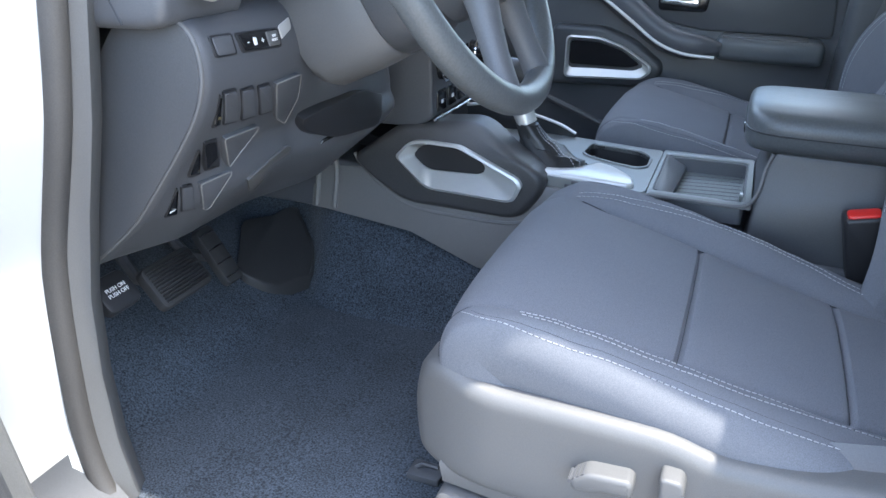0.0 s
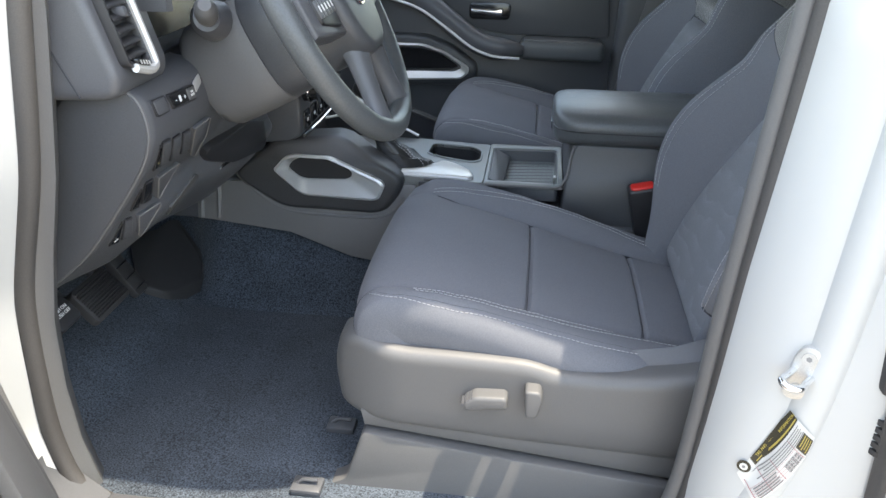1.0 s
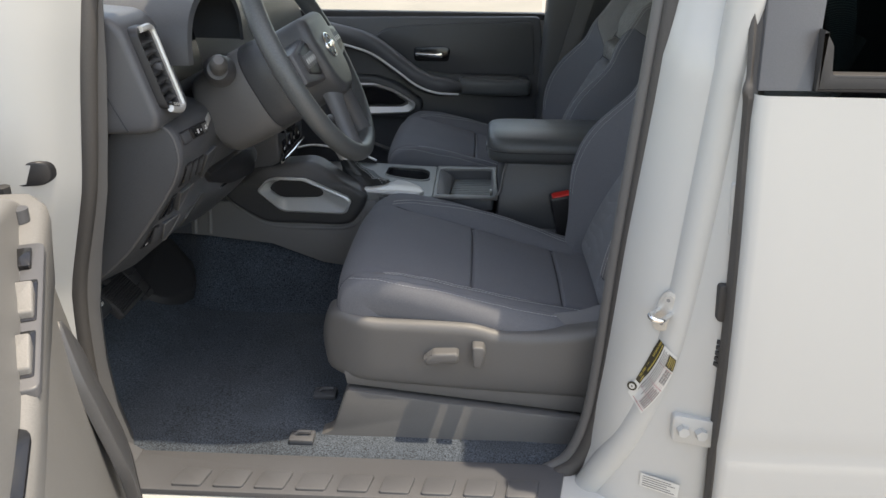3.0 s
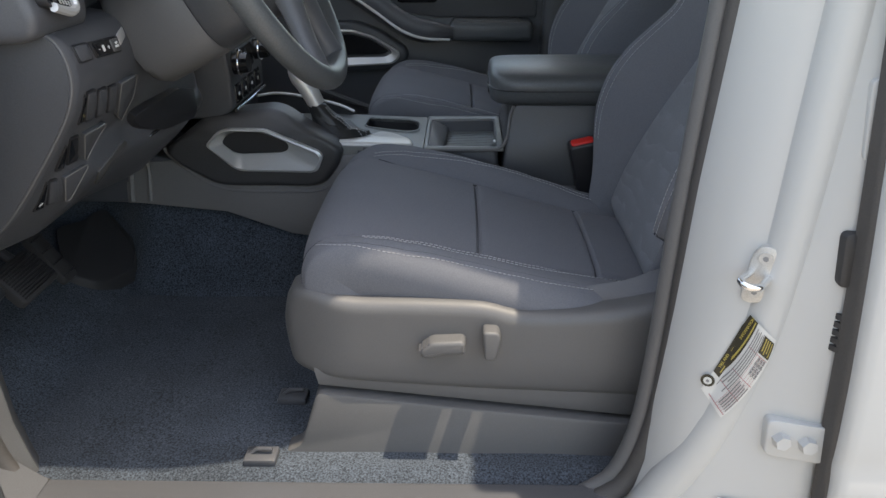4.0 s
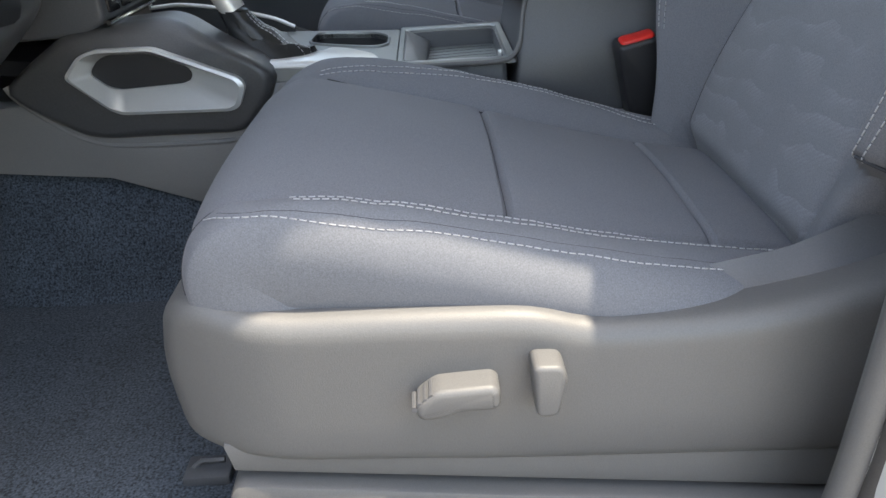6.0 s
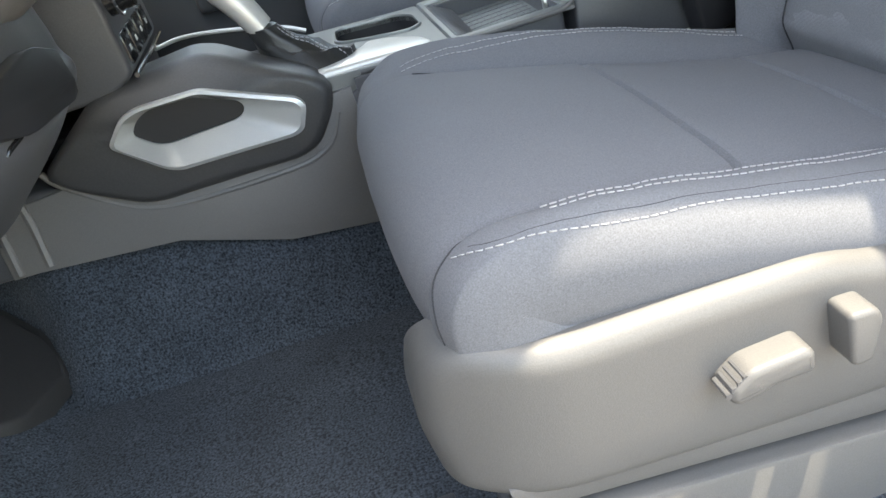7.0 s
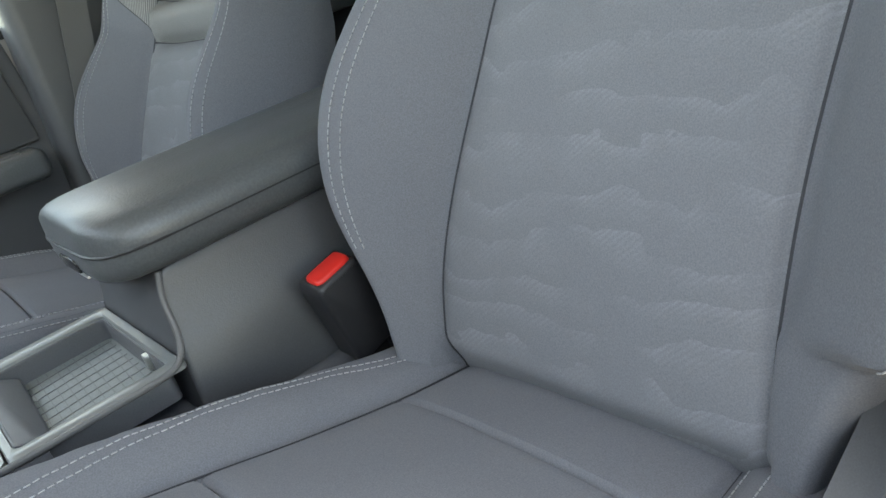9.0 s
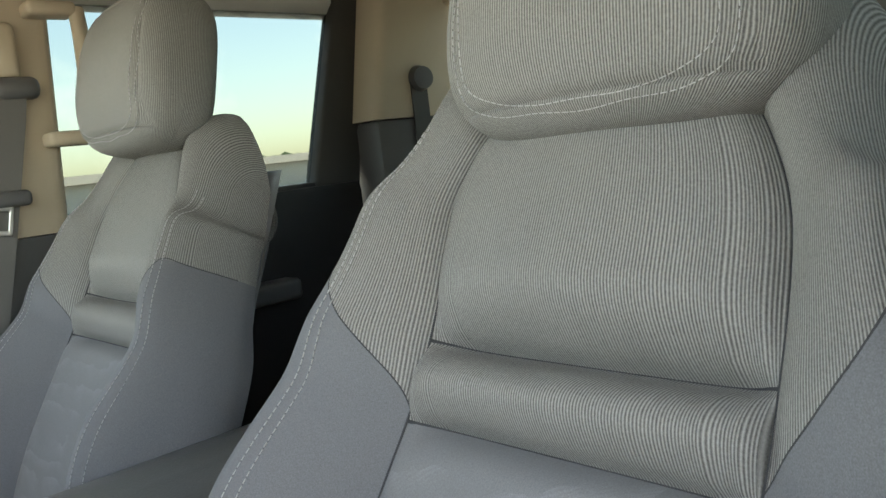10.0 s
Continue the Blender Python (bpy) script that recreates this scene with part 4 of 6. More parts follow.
part("flank_lip", tube(smooth_line([(x, flank_y(z) + 0.0015, z) for x, z in ((-0.530, 0.962), (-0.520, 0.945), (-0.48, 0.912), (-0.445, 0.892), (-0.40, 0.882), (-0.30, 0.880), (-0.245, 0.883), (-0.215, 0.897), (-0.198, 0.925))], 40), 0.004, 8), FLANK, console, "soft crease below the knee pad")
for x in (-0.600, -0.565):
    part("flank_rib", tube(smooth_line([(x - 0.006, flank_y(0.95) + 0.002, 0.955), (x, flank_y(0.92) + 0.002, 0.92), (x, flank_y(0.86) + 0.002, 0.862)], 12), 0.006, 8), FLANK, console, "upright rib in the footwell")

# storage box behind the tray, and its padded lid
box_poly = round_poly([(0.098, 0.885), (0.60, 0.885), (0.60, 1.036), (0.122, 1.036), (0.112, 1.02), (0.104, 0.97)], 0.008)
part("box", slab(box_poly, lambda u, w, d: (u, YK + d * (1 + 0.26 * ease((1.01 - w) / 0.08)), w), -0.0985, 0.0985, 0.005, 3), PLASTIC_SOFT, console, "black grained storage box")
part("box_edge", tube(smooth_line([(0.118, YK - 0.0985, 1.034), (0.112, YK - 0.1000, 1.01), (0.107, YK - 0.1150, 0.980), (0.098, YK - 0.1250, 0.965), (0.080, YK - 0.1275, 0.9585), (0.02, YK - 0.1265, 0.9575), (-0.048, YK - 0.1235, 0.9565), (-0.16, YK - 0.120, 0.9585)], 50), 0.003, 8), PLASTIC_GREY, console)
lid_rows = []
SEC = smooth_line([(0.0, -0.033), (0.085, -0.033), (0.104, -0.029), (0.112, -0.018), (0.1145, -0.006), (0.1125, -0.0035), (0.1155, -0.001), (0.114, 0.010), (0.104, 0.021), (0.085, 0.027), (0.055, 0.0315), (0.0, 0.033)], 40)
for x, hw, k in [(0.0745, 0.30, 0.25), (0.0755, 0.52, 0.62), (0.078, 0.66, 0.82), (0.083, 0.78, 0.91), (0.090, 0.87, 0.96), (0.102, 0.94, 0.99), (0.120, 0.985, 1.0), (0.145, 1.0, 1.0), (0.20, 1.0, 1.0), (0.30, 1.0, 1.0), (0.42, 1.0, 1.0), (0.55, 1.0, 1.0), (0.62, 1.0, 1.0)]:
    c = [(x, YK + y * hw, 1.0665 + z * k) for y, z in SEC] + [(x, YK - y * hw, 1.0665 + z * k) for y, z in SEC[-2:0:-1]]
    lid_rows.append(c)
lid = part("armrest_lid", grid(lid_rows, closed_v=True, cap=True), LEATHER, console, "padded black leatherette armrest lid", 60)
# the seam groove's shade, drawn as a black tube along it
part("seam", tube(smooth_line([(0.60, YK - 0.1135, 1.063), (0.3, YK - 0.1135, 1.063), (0.145, YK - 0.1135, 1.063), (0.120, YK - 0.112, 1.063), (0.102, YK - 0.107, 1.063), (0.090, YK - 0.099, 1.0632), (0.083, YK - 0.089, 1.0634), (0.078, YK - 0.0755, 1.0637), (0.0755, YK - 0.059, 1.0642), (0.0742, YK - 0.030, 1.065), (0.0740, YK + 0.030, 1.065), (0.0755, YK + 0.059, 1.0642), (0.083, YK + 0.089, 1.0634), (0.102, YK + 0.107, 1.063), (0.145, YK + 0.1135, 1.063), (0.60, YK + 0.1135, 1.063)], 160), 0.0016, 6), BLACK, lid, "black line painting the shade in the seam groove")
latch = part("latch", slab(round_poly([(YK - 0.026, 1.041), (YK + 0.026, 1.041), (YK + 0.026, 1.055), (YK - 0.026, 1.055)], 0.004), lambda u, w, d: (0.0735 + d + 0.10 * max(0.0, 1.062 - w), u, w), -0.0015, 0.012, 0.001), PLASTIC_GLOSS, lid, "black latch slot")
part("latch_lip", rbox(0.078, 0.086, YK - 0.024, YK + 0.006, 1.0335, 1.0365, 0.001), SILVER, lid, "small bright latch lip")

# top plate: two levels, satin silver band round shifter and cup wells
def top(u, w, d):
    return (u, w, 0.953 + 0.045 * max(0, -0.07 - u) - d)


plate_o = round_poly([(-0.34, YK - 0.118), (-0.20, YK - 0.120), (-0.055, YK - 0.122), (-0.049, YK - 0.112), (-0.049, YK + 0.114), (-0.34, YK + 0.114)], 0.008)
silver = round_poly([(-0.225, YK - 0.117), (-0.076, YK - 0.114), (-0.067, YK - 0.104), (-0.076, YK - 0.070), (-0.112, YK - 0.034), (-0.138, YK - 0.026), (-0.150, YK - 0.052), (-0.225, YK - 0.060)], 0.012)
part("silver_band", slab(silver, top, -0.012, 0.0, 0.005, 3), SILVER, console, "satin silver band beside the shifter")
cup_i = round_poly([(-0.172, YK + 0.014), (-0.125, YK - 0.004), (-0.080, YK - 0.012), (-0.064, YK + 0.002), (-0.064, YK + 0.058), (-0.084, YK + 0.082), (-0.168, YK + 0.084)], 0.018)
cup_c = (-0.115, YK + 0.035)
cup_o = [(cup_c[0] + (p[0] - cup_c[0]) * 1.07, cup_c[1] + (p[1] - cup_c[1]) * 1.09) for p in cup_i]
part("cup_rim", ring_plate(cup_o, cup_i, top, -0.009, 0.0, 0.002), SATIN, console, "satin rim of the cup well")
s_part = [round_the(plate_o, cup_c, 120), round_the(cup_i, cup_c, 120)]
plate_rows = [[top(*p, d) for p in s_part[k]] for k, d in ((0, 0.02), (0, -0.002), (0, -0.005), (1, -0.006), (1, 0.0))]
part("top_plate", grid(plate_rows, closed_v=True), SATIN, console, "satin grey console top plate", 50)
part("cup_well", grid([[top(*p, d) for p in s_part[1]] for d in (-0.006, 0.02, 0.058)], closed_v=True), BLACK, console, "black wall of the cup well")
part("cup_floor", slab(cup_i, top, 0.057, 0.060, 0.0), BLACK, console, "black floor of the cup well")
for sg in (-1, 1):
    part("side_wall", slab([(-0.170, 0.885), (-0.020, 0.885), (-0.020, 0.952), (-0.170, 0.955)], lambda u, w, d, sg=sg: (u, YK + sg * (d * (1 + 0.20 * ease((0.95 - w) / 0.15))), w), 0.1245, 0.115, 0.001), PLASTIC, console)
part("front_tray", slab(round_poly([(-0.56, YK - 0.100), (-0.27, YK - 0.100), (-0.27, YK + 0.105), (-0.56, YK + 0.105)], 0.02), lambda u, w, d: (u, w, 0.962 - d + max(0, -0.4 - u) * 0.2), 0, 0.02, 0.004), BLACK, console, "black open tray under the dashboard")
part("tray_line", tube(smooth_line([(-0.392, YK + 0.045, 1.020), (-0.360, YK + 0.085, 1.016), (-0.310, YK + 0.100, 1.006), (-0.240, YK + 0.106, 0.988), (-0.205, YK + 0.108, 0.972)], 40), 0.0028, 8), SILVER, console, "thin silver line along the tray")
part("tray_wall", grid([[(x, YK + 0.048 + 0.062 * k, 0.955), (x, YK + 0.048 + 0.062 * k, z)] for x, k, z in ((-0.392, 0.0, 1.018), (-0.360, 0.65, 1.014), (-0.310, 0.88, 1.004), (-0.240, 0.97, 0.986), (-0.205, 1.0, 0.970))]), BLACK, console, "black far wall of the tray")
# tray ahead of the box: rim, floor with a ribbed mat, lifting flap
tr_o = round_poly([(-0.0475, YK - 0.1235), (0.1015, YK - 0.126), (0.1015, YK + 0.116), (-0.0475, YK + 0.114)], 0.006)
tr_i = round_poly([(-0.038, YK - 0.104), (0.088, YK - 0.106), (0.090, YK + 0.090), (-0.038, YK + 0.084)], 0.010)
flat_top = lambda u, w, d: (u, w, 0.961 - d)
part("tray_wall", ring_plate([(p[0] * 1.0 + (q[0] - p[0]) * 0.75, p[1] + (q[1] - p[1]) * 0.75) for p, q in zip(tr_o, tr_i)], [(q[0] + (p[0] - q[0]) * -0.02, q[1]) for p, q in zip(tr_o, tr_i)], flat_top, 0.0045, 0.036, 0.001), PLASTIC, console, "dark wall of the tray")
part("tray_rim", ring_plate(tr_o, [(q[0] + (p[0] - q[0]) * 0.15, q[1] + (p[1] - q[1]) * 0.15) for p, q in zip(tr_o, tr_i)], flat_top, 0, 0.006, 0.002), SATIN, console, "satin grey tray rim")
mat_ = part("tray_mat", slab(tr_i, flat_top, 0.027, 0.031, 0.0), MAT_GREY, console, "grey rubber tray mat with fine diagonal ribs")
for k in range(10):
    y0 = YK - 0.098 + k * 0.0180
    part("mat_rib", tube([(-0.012, y0, 0.9342), (0.036, y0 + 0.008, 0.9342), (0.086, y0 + 0.014, 0.9342)], 0.0006, 4), PLASTIC, mat_)
    x0 = -0.008 + k * 0.0095
    part("mat_rib", tube([(x0, YK - 0.082, 0.9342), (x0 + 0.004, YK, 0.9342), (x0 + 0.007, YK + 0.084, 0.9342)], 0.0006, 4), PLASTIC, mat_)
part("tray_flap", slab(round_poly([(-0.040, YK - 0.103), (-0.012, YK - 0.102), (-0.004, YK + 0.078), (-0.040, YK + 0.082)], 0.006), lambda u, w, d: (u, w, 0.9605 - d - max(0.0, u + 0.034) * 0.50), 0, 0.006, 0.002, 2), PLASTIC, console, "dark sloping flap at the tray's edge")
part("box_clip", rbox(0.084, 0.092, YK - 0.060, YK - 0.050, 0.940, 0.956, 0.001), STEEL, console, "small bright clip")

# shifter: creased leather boot with stitching, silver stalk, padded knob
YS = 1.262
boot_rows = []
for k, (x, z, rx, ry) in enumerate([(-0.215, 0.962, 0.062, 0.046), (-0.214, 0.972, 0.056, 0.041), (-0.217, 0.980, 0.047, 0.035), (-0.224, 0.988, 0.037, 0.030), (-0.232, 0.997, 0.030, 0.026), (-0.240, 1.006, 0.0245, 0.0225), (-0.246, 1.016, 0.0205, 0.020), (-0.252, 1.027, 0.0180, 0.0175)]):
    boot_rows.append([(x + rx * math.cos(t) * (1 + 0.06 * math.sin(5 * t + k * 1.3)), YS + ry * math.sin(t) * (1 + 0.09 * math.sin(4 * t + k)), z + 0.005 * math.sin(3 * t + 2 * k) * (k in (1, 2, 3, 4))) for t in np.linspace(0, 2 * math.pi, 48, endpoint=False)])
shifter = thing("gear_lever", "automatic gear lever with black leather boot and silver stalk", "gear lever", (-0.19, YS, 0.965))
boot = part("boot", grid(boot_rows, closed_v=True, cap=True), LEATHER_BLACK, shifter, "creased black leather boot")
tagged(part("stitching", stitches([[boot_rows[k][46] for k in range(8)], [boot_rows[k][44] for k in range(8)]], 0.004, 0.002, 0.0007), STITCH, boot, "pale stitching"), kind="stuff")
part("boot_ring", tube([(-0.215 + 0.065 * math.cos(t), YS + 0.049 * math.sin(t), 0.963 - 0.045 * 0.065 * math.cos(t)) for t in np.linspace(0, 2 * math.pi, 40, endpoint=False)], 0.005, 8, closed=True), PLASTIC_GLOSS, shifter)
stalk_rows = tube(smooth_line([(-0.252, YS, 1.026), (-0.261, YS, 1.046), (-0.272, YS, 1.066), (-0.285, YS, 1.084), (-0.300, YS, 1.096)], 18), list(np.linspace(0.0165, 0.0190, 12)) + [0.019, 0.018, 0.0165, 0.014, 0.010, 0.004], 16, flat=0.85)
part("stalk", stalk_rows, SILVER, shifter, "satin silver stalk")
part("knob", tube(smooth_line([(-0.240, YS, 1.088), (-0.252, YS, 1.098), (-0.270, YS, 1.106), (-0.290, YS, 1.110), (-0.306, YS, 1.106)], 18), [0.004, 0.010, 0.014, 0.0165, 0.018, 0.0185, 0.019, 0.0195, 0.0195, 0.0195, 0.0195, 0.019, 0.0185, 0.018, 0.0165, 0.014, 0.010, 0.004], 18, flat=1.1), LEATHER_BLACK, shifter, "padded black knob")

# knee pad with the silver ring on the driver's flank
pod_poly = round_poly([(-0.528, 0.960), (-0.495, 0.985), (-0.450, 1.018), (-0.425, 1.023), (-0.330, 1.030), (-0.305, 1.024), (-0.215, 0.980), (-0.194, 0.962), (-0.202, 0.935), (-0.228, 0.900), (-0.250, 0.892), (-0.415, 0.893), (-0.440, 0.898), (-0.500, 0.935)], 0.018, 6)
ring_o = round_poly([(-0.443, 0.975), (-0.420, 1.000), (-0.400, 1.006), (-0.332, 1.005), (-0.236, 0.964), (-0.229, 0.954), (-0.240, 0.928), (-0.252, 0.924), (-0.382, 0.927), (-0.396, 0.933)], 0.008, 5)
ring_i = round_poly([(-0.420, 0.974), (-0.408, 0.989), (-0.393, 0.996), (-0.344, 0.995), (-0.300, 0.977), (-0.294, 0.969), (-0.298, 0.960), (-0.308, 0.956), (-0.386, 0.953), (-0.400, 0.957)], 0.008, 5)
ring_m = round_poly([(-0.438, 0.974), (-0.417, 0.997), (-0.399, 1.003), (-0.333, 1.002), (-0.241, 0.962), (-0.235, 0.953), (-0.244, 0.932), (-0.254, 0.928), (-0.381, 0.931), (-0.394, 0.936)], 0.008, 5)


def holed_pad(outer, hole, c, y0, depth, r):
    """A padded ring with rolled outer rim; the hole goes right through."""
    O, H = round_the(outer, c), round_the(hole, c)
    rows = [[(p[0], y0 + depth, p[1]) for p in O]]
    for t in np.linspace(0, 1, 7):
        g = r * math.sin(t * math.pi / 2) * 0 + r * (1 - math.cos(t * math.pi / 2))
        row = []
        for p in O:
            L = math.hypot(p[0] - c[0], p[1] - c[1])
            k = 1 - g / L
            row.append((c[0] + (p[0] - c[0]) * k, y0 + r * (1 - math.sin(t * math.pi / 2)), c[1] + (p[1] - c[1]) * k))
        rows.append(row)
    rows.append([(p[0], y0 + 0.002, p[1]) for p in H])
    rows.append([(p[0], y0 + 0.014, p[1]) for p in H])
    lean = lambda p: (p[0], p[1] + 0.05 * ease((p[2] - 0.985) / 0.06), p[2])
    return grid([[lean(p) for p in row] for row in rows], closed_v=True)


def dish(outer, mid, inner, y0, y1):
    """A trim ring: flat lip, then a slope down to the inner opening."""
    bm = bmesh.new()
    R = [[bm.verts.new((p[0], y, p[1])) for p in P] for P, y in ((outer, y0 + 0.012), (outer, y0 + 0.002), (mid, y0), (mid, y0 + 0.002), (inner, y1), (inner, y1 + 0.004))]
    for a, b in zip(R, R[1:]):
        for i in range(len(a)):
            bm.faces.new((a[i - 1], a[i], b[i], b[i - 1]))
    return bm


pod = part("knee_pad", holed_pad(pod_poly, ring_m, (-0.355, 0.967), 1.170, 0.06, 0.014), PAD, console, "dark padded knee bolster", 60)
part("ring_trim", dish(ring_o, ring_m, ring_i, 1.160, 1.182), SILVER, pod, "satin silver trim ring", 30)
# a flat black sheet closes the ring and paints its inner shade
part("recess_shade", slab(ring_o, XZ(1.1865), 0, 0.002, 0.0), BLACK, pod, "flat black sheet painting the shade inside the ring")

# ---- seat belt buckle ----
buckle = thing("seat_belt_buckle", "black seat belt buckle with a red release button beside the seat", "belt buckle", (0.25, 1.165, 0.90))
B = pose(0.247, 1.166, 0.945, 8, -12, 2)
bk = lambda u, w, d: tuple(B @ Vector((u, d, w)))
part("housing", slab(round_poly([(-0.022, -0.06), (0.030, -0.06), (0.026, 0.032), (0.023, 0.040), (-0.023, 0.040), (-0.026, 0.032)], 0.007), bk, -0.016, 0.016, 0.005, 3), BLACK, buckle, "black plastic housing")
part("button", slab(round_poly([(-0.0205, -0.0115), (0.0205, -0.0115), (0.0205, 0.0115), (-0.0205, 0.0115)], 0.007), lambda u, w, d: tuple(B @ Vector((u, w, 0.0435 - d))), 0, 0.008, 0.003, 3), RED, buckle, "red release button")
part("stalk", slab(round_poly([(-0.018, -0.14), (0.016, -0.14), (0.018, -0.055), (-0.018, -0.055)], 0.005), bk, -0.006, 0.006, 0.003), RUBBER, buckle, "black webbing stalk")

# ---- dashboard ----
dash = thing("dashboard", "black moulded dashboard with vents, switches and knee panel", "dashboard", (-0.6, YC, 1.1))


def yslab(poly, y0, y1, r=0.008, seg=3, bend=None):
    return slab(poly, lambda u, w, d: (u + (bend(d, w) if bend else 0), d, w), y0, y1, r, seg)


# upper body: end pod round the vent, instrument hood, plain top to the far side
pod_end = round_poly([(-0.448, 1.240), (-0.430, 1.246), (-0.424, 1.266), (-0.462, 1.394), (-0.485, 1.412), (-0.60, 1.42), (-1.0, 1.40), (-1.0, 1.25), (-0.60, 1.235)], 0.012)
up = part("end_pod", yslab(pod_end, 0.642, 0.762, 0.012, 4), PLASTIC, dash, "black dash end with a tall vent", 50)
mid_poly = [(-0.50, 1.24), (-0.492, 1.26), (-0.52, 1.38), (-0.55, 1.40), (-0.64, 1.42), (-1.0, 1.38), (-1.0, 1.22)]
part("upper_body", yslab(mid_poly, 0.763, 1.96, 0.006), PLASTIC, dash)
hood = []
for a in np.linspace(0, math.pi, 24):
    c, s = math.cos(a), math.sin(a)
    hood.append([(x, 0.90 + (0.135 + g) * c, 1.325 + (0.100 + g) * max(s, 0) ** 0.7) for x, g in ((-0.41, 0.0), (-0.405, 0.006), (-0.41, 0.013), (-0.50, 0.02), (-0.62, 0.02))])
part("instrument_hood", grid(hood), PLASTIC_SOFT, dash, "arched black instrument hood")
part("instrument_face", yslab([(-0.485, 1.27), (-0.490, 1.27), (-0.518, 1.41), (-0.510, 1.41)], 0.768, 1.03, 0.001), PLASTIC_GLOSS, dash, "dark instrument panel face")
part("split_line", tube(smooth_line([(-0.545, 0.6425, 1.408), (-0.525, 0.6415, 1.36), (-0.495, 0.6415, 1.29), (-0.474, 0.6425, 1.244)], 20), 0.0010, 6), SEAM, up)
# tall vent: silver frame, slats
V = lambda u, w, d: (-0.4215 - 0.297 * (w - 1.266) + d, u, w)
vo = round_poly([(0.658, 1.278), (0.698, 1.266), (0.714, 1.276), (0.714, 1.384), (0.704, 1.394), (0.668, 1.394), (0.658, 1.386)], 0.007)
vi = round_poly([(0.663, 1.284), (0.694, 1.275), (0.704, 1.282), (0.704, 1.378), (0.697, 1.387), (0.671, 1.387), (0.663, 1.381)], 0.005)
vent = part("vent", ring_plate(vo, vi, V, 0.010, -0.004, 0.002), BLACK, dash, "tall air vent with a silver frame")
part("silver_edge", tube(smooth_line([V(u, w, 0.0115) for u, w in ((0.664, 1.2765), (0.690, 1.2690), (0.701, 1.2690), (0.7105, 1.277), (0.7105, 1.330), (0.7105, 1.380), (0.703, 1.3905), (0.672, 1.3905))], 60), 0.0052, 8), SILVER, vent, "satin silver edge")
# the pod is solid, so a black sheet paints the duct's depth
part("duct_shade", slab(vi, V, 0.0012, -0.003, 0.0), BLACK, vent, "flat black sheet painting the shade between the slats")
for k in range(7):
    z = 1.290 + k * 0.0138
    part("slat", slab(round_poly([(0.6635, z), (0.7035, z + 0.001), (0.7035, z + 0.0045), (0.6635, z + 0.0035)], 0.0015, 3), lambda u, w, d, z0=z: V(u, w - 0.5 * d, d), 0.0105, 0.0015, 0.001, 1), BLACK, vent)
part("slider", slab(round_poly([(0.680, 1.330), (0.688, 1.330), (0.688, 1.341), (0.680, 1.341)], 0.002, 3), V, 0.017, 0.002, 0.001), PLASTIC, vent)
wheel_v = part("thumb_wheel", slab(round_poly([(0.668, 1.2795), (0.692, 1.2735), (0.692, 1.2805), (0.668, 1.2865)], 0.002, 3), V, 0.016, 0.0, 0.001), PLASTIC_GLOSS, vent)
for k in range(4):
    y = 0.6715 + 0.0055 * k
    part("grip_mark", slab([(y, 1.2795 - 0.0014 * k), (y + 0.003, 1.2790 - 0.0014 * k), (y + 0.003, 1.2840 - 0.0014 * k), (y, 1.2845 - 0.0014 * k)], V, 0.0166, 0.014, 0.0), SILVER, wheel_v)

# knee panel: rear face with the switches, rolling under to a low lip; cut back round the column
K = smooth_line([(-0.470, 1.252), (-0.438, 1.249), (-0.418, 1.236), (-0.410, 1.208), (-0.412, 1.183), (-0.424, 1.154), (-0.448, 1.118), (-0.475, 1.082), (-0.500, 1.050), (-0.525, 1.022), (-0.575, 0.979), (-0.602, 0.960), (-0.640, 0.966)], 48)


def knee_pt(a, y):
    i = a * (len(K) - 1) * (1 - 0.12 * ease((y - 0.675) / 0.15))
    k = min(int(i), len(K) - 2)
    p = K[k] + (K[k + 1] - K[k]) * (i - k)
    f, low = ease((y - 0.86) / 0.30), ease((1.10 - p[1]) / 0.06) * ease((y - 0.675) / 0.12)
    x = p[0] + 0.058 * ease((y - 0.88) / 0.16) * ease((1.17 - p[1]) / 0.10) - 0.01 * f + 0.034 * low - 0.10 * ease((y - 1.10) / 0.10) ** 1.5
    e = ease((0.686 - y) / 0.018)
    return (x - 0.006 * e * e, y, p[1] + 0.02 * f * low)


ys = np.r_[np.linspace(0.668, 0.688, 8), np.linspace(0.694, 1.20, 44)]
knee_rows = [[knee_pt(a, y) for a in np.linspace(0, 1, 60)] for y in ys]
side = [[(x + (xx - x) * t, 0.668 - 0.003 * t * (1 - t) * 4, z + (zz - z) * t) for t in np.linspace(0, 1, 8)] for (x, _, z), (xx, zz) in zip(knee_rows[0], smooth_line([(-0.50, 1.249), (-0.535, 1.20), (-0.555, 1.12), (-0.585, 1.03), (-0.615, 0.960)], 60))]
kp = part("knee_panel", grid(knee_rows), PLASTIC, dash, "dark lower dash panel with switch blanks", 60)
# the rounded crease's highlight, put in as a bead of lighter plastic
part("edge_highlight", tube([(p[0] + 0.0005, p[1] + 0.001, p[2]) for p in knee_rows[1][4:58]], 0.0022, 8), PLASTIC_GREY, kp, "paler bead painting the highlight on the panel edge")
part("side_cap", grid(side), PLASTIC_SOFT, dash, "dark dash end cap", 60)


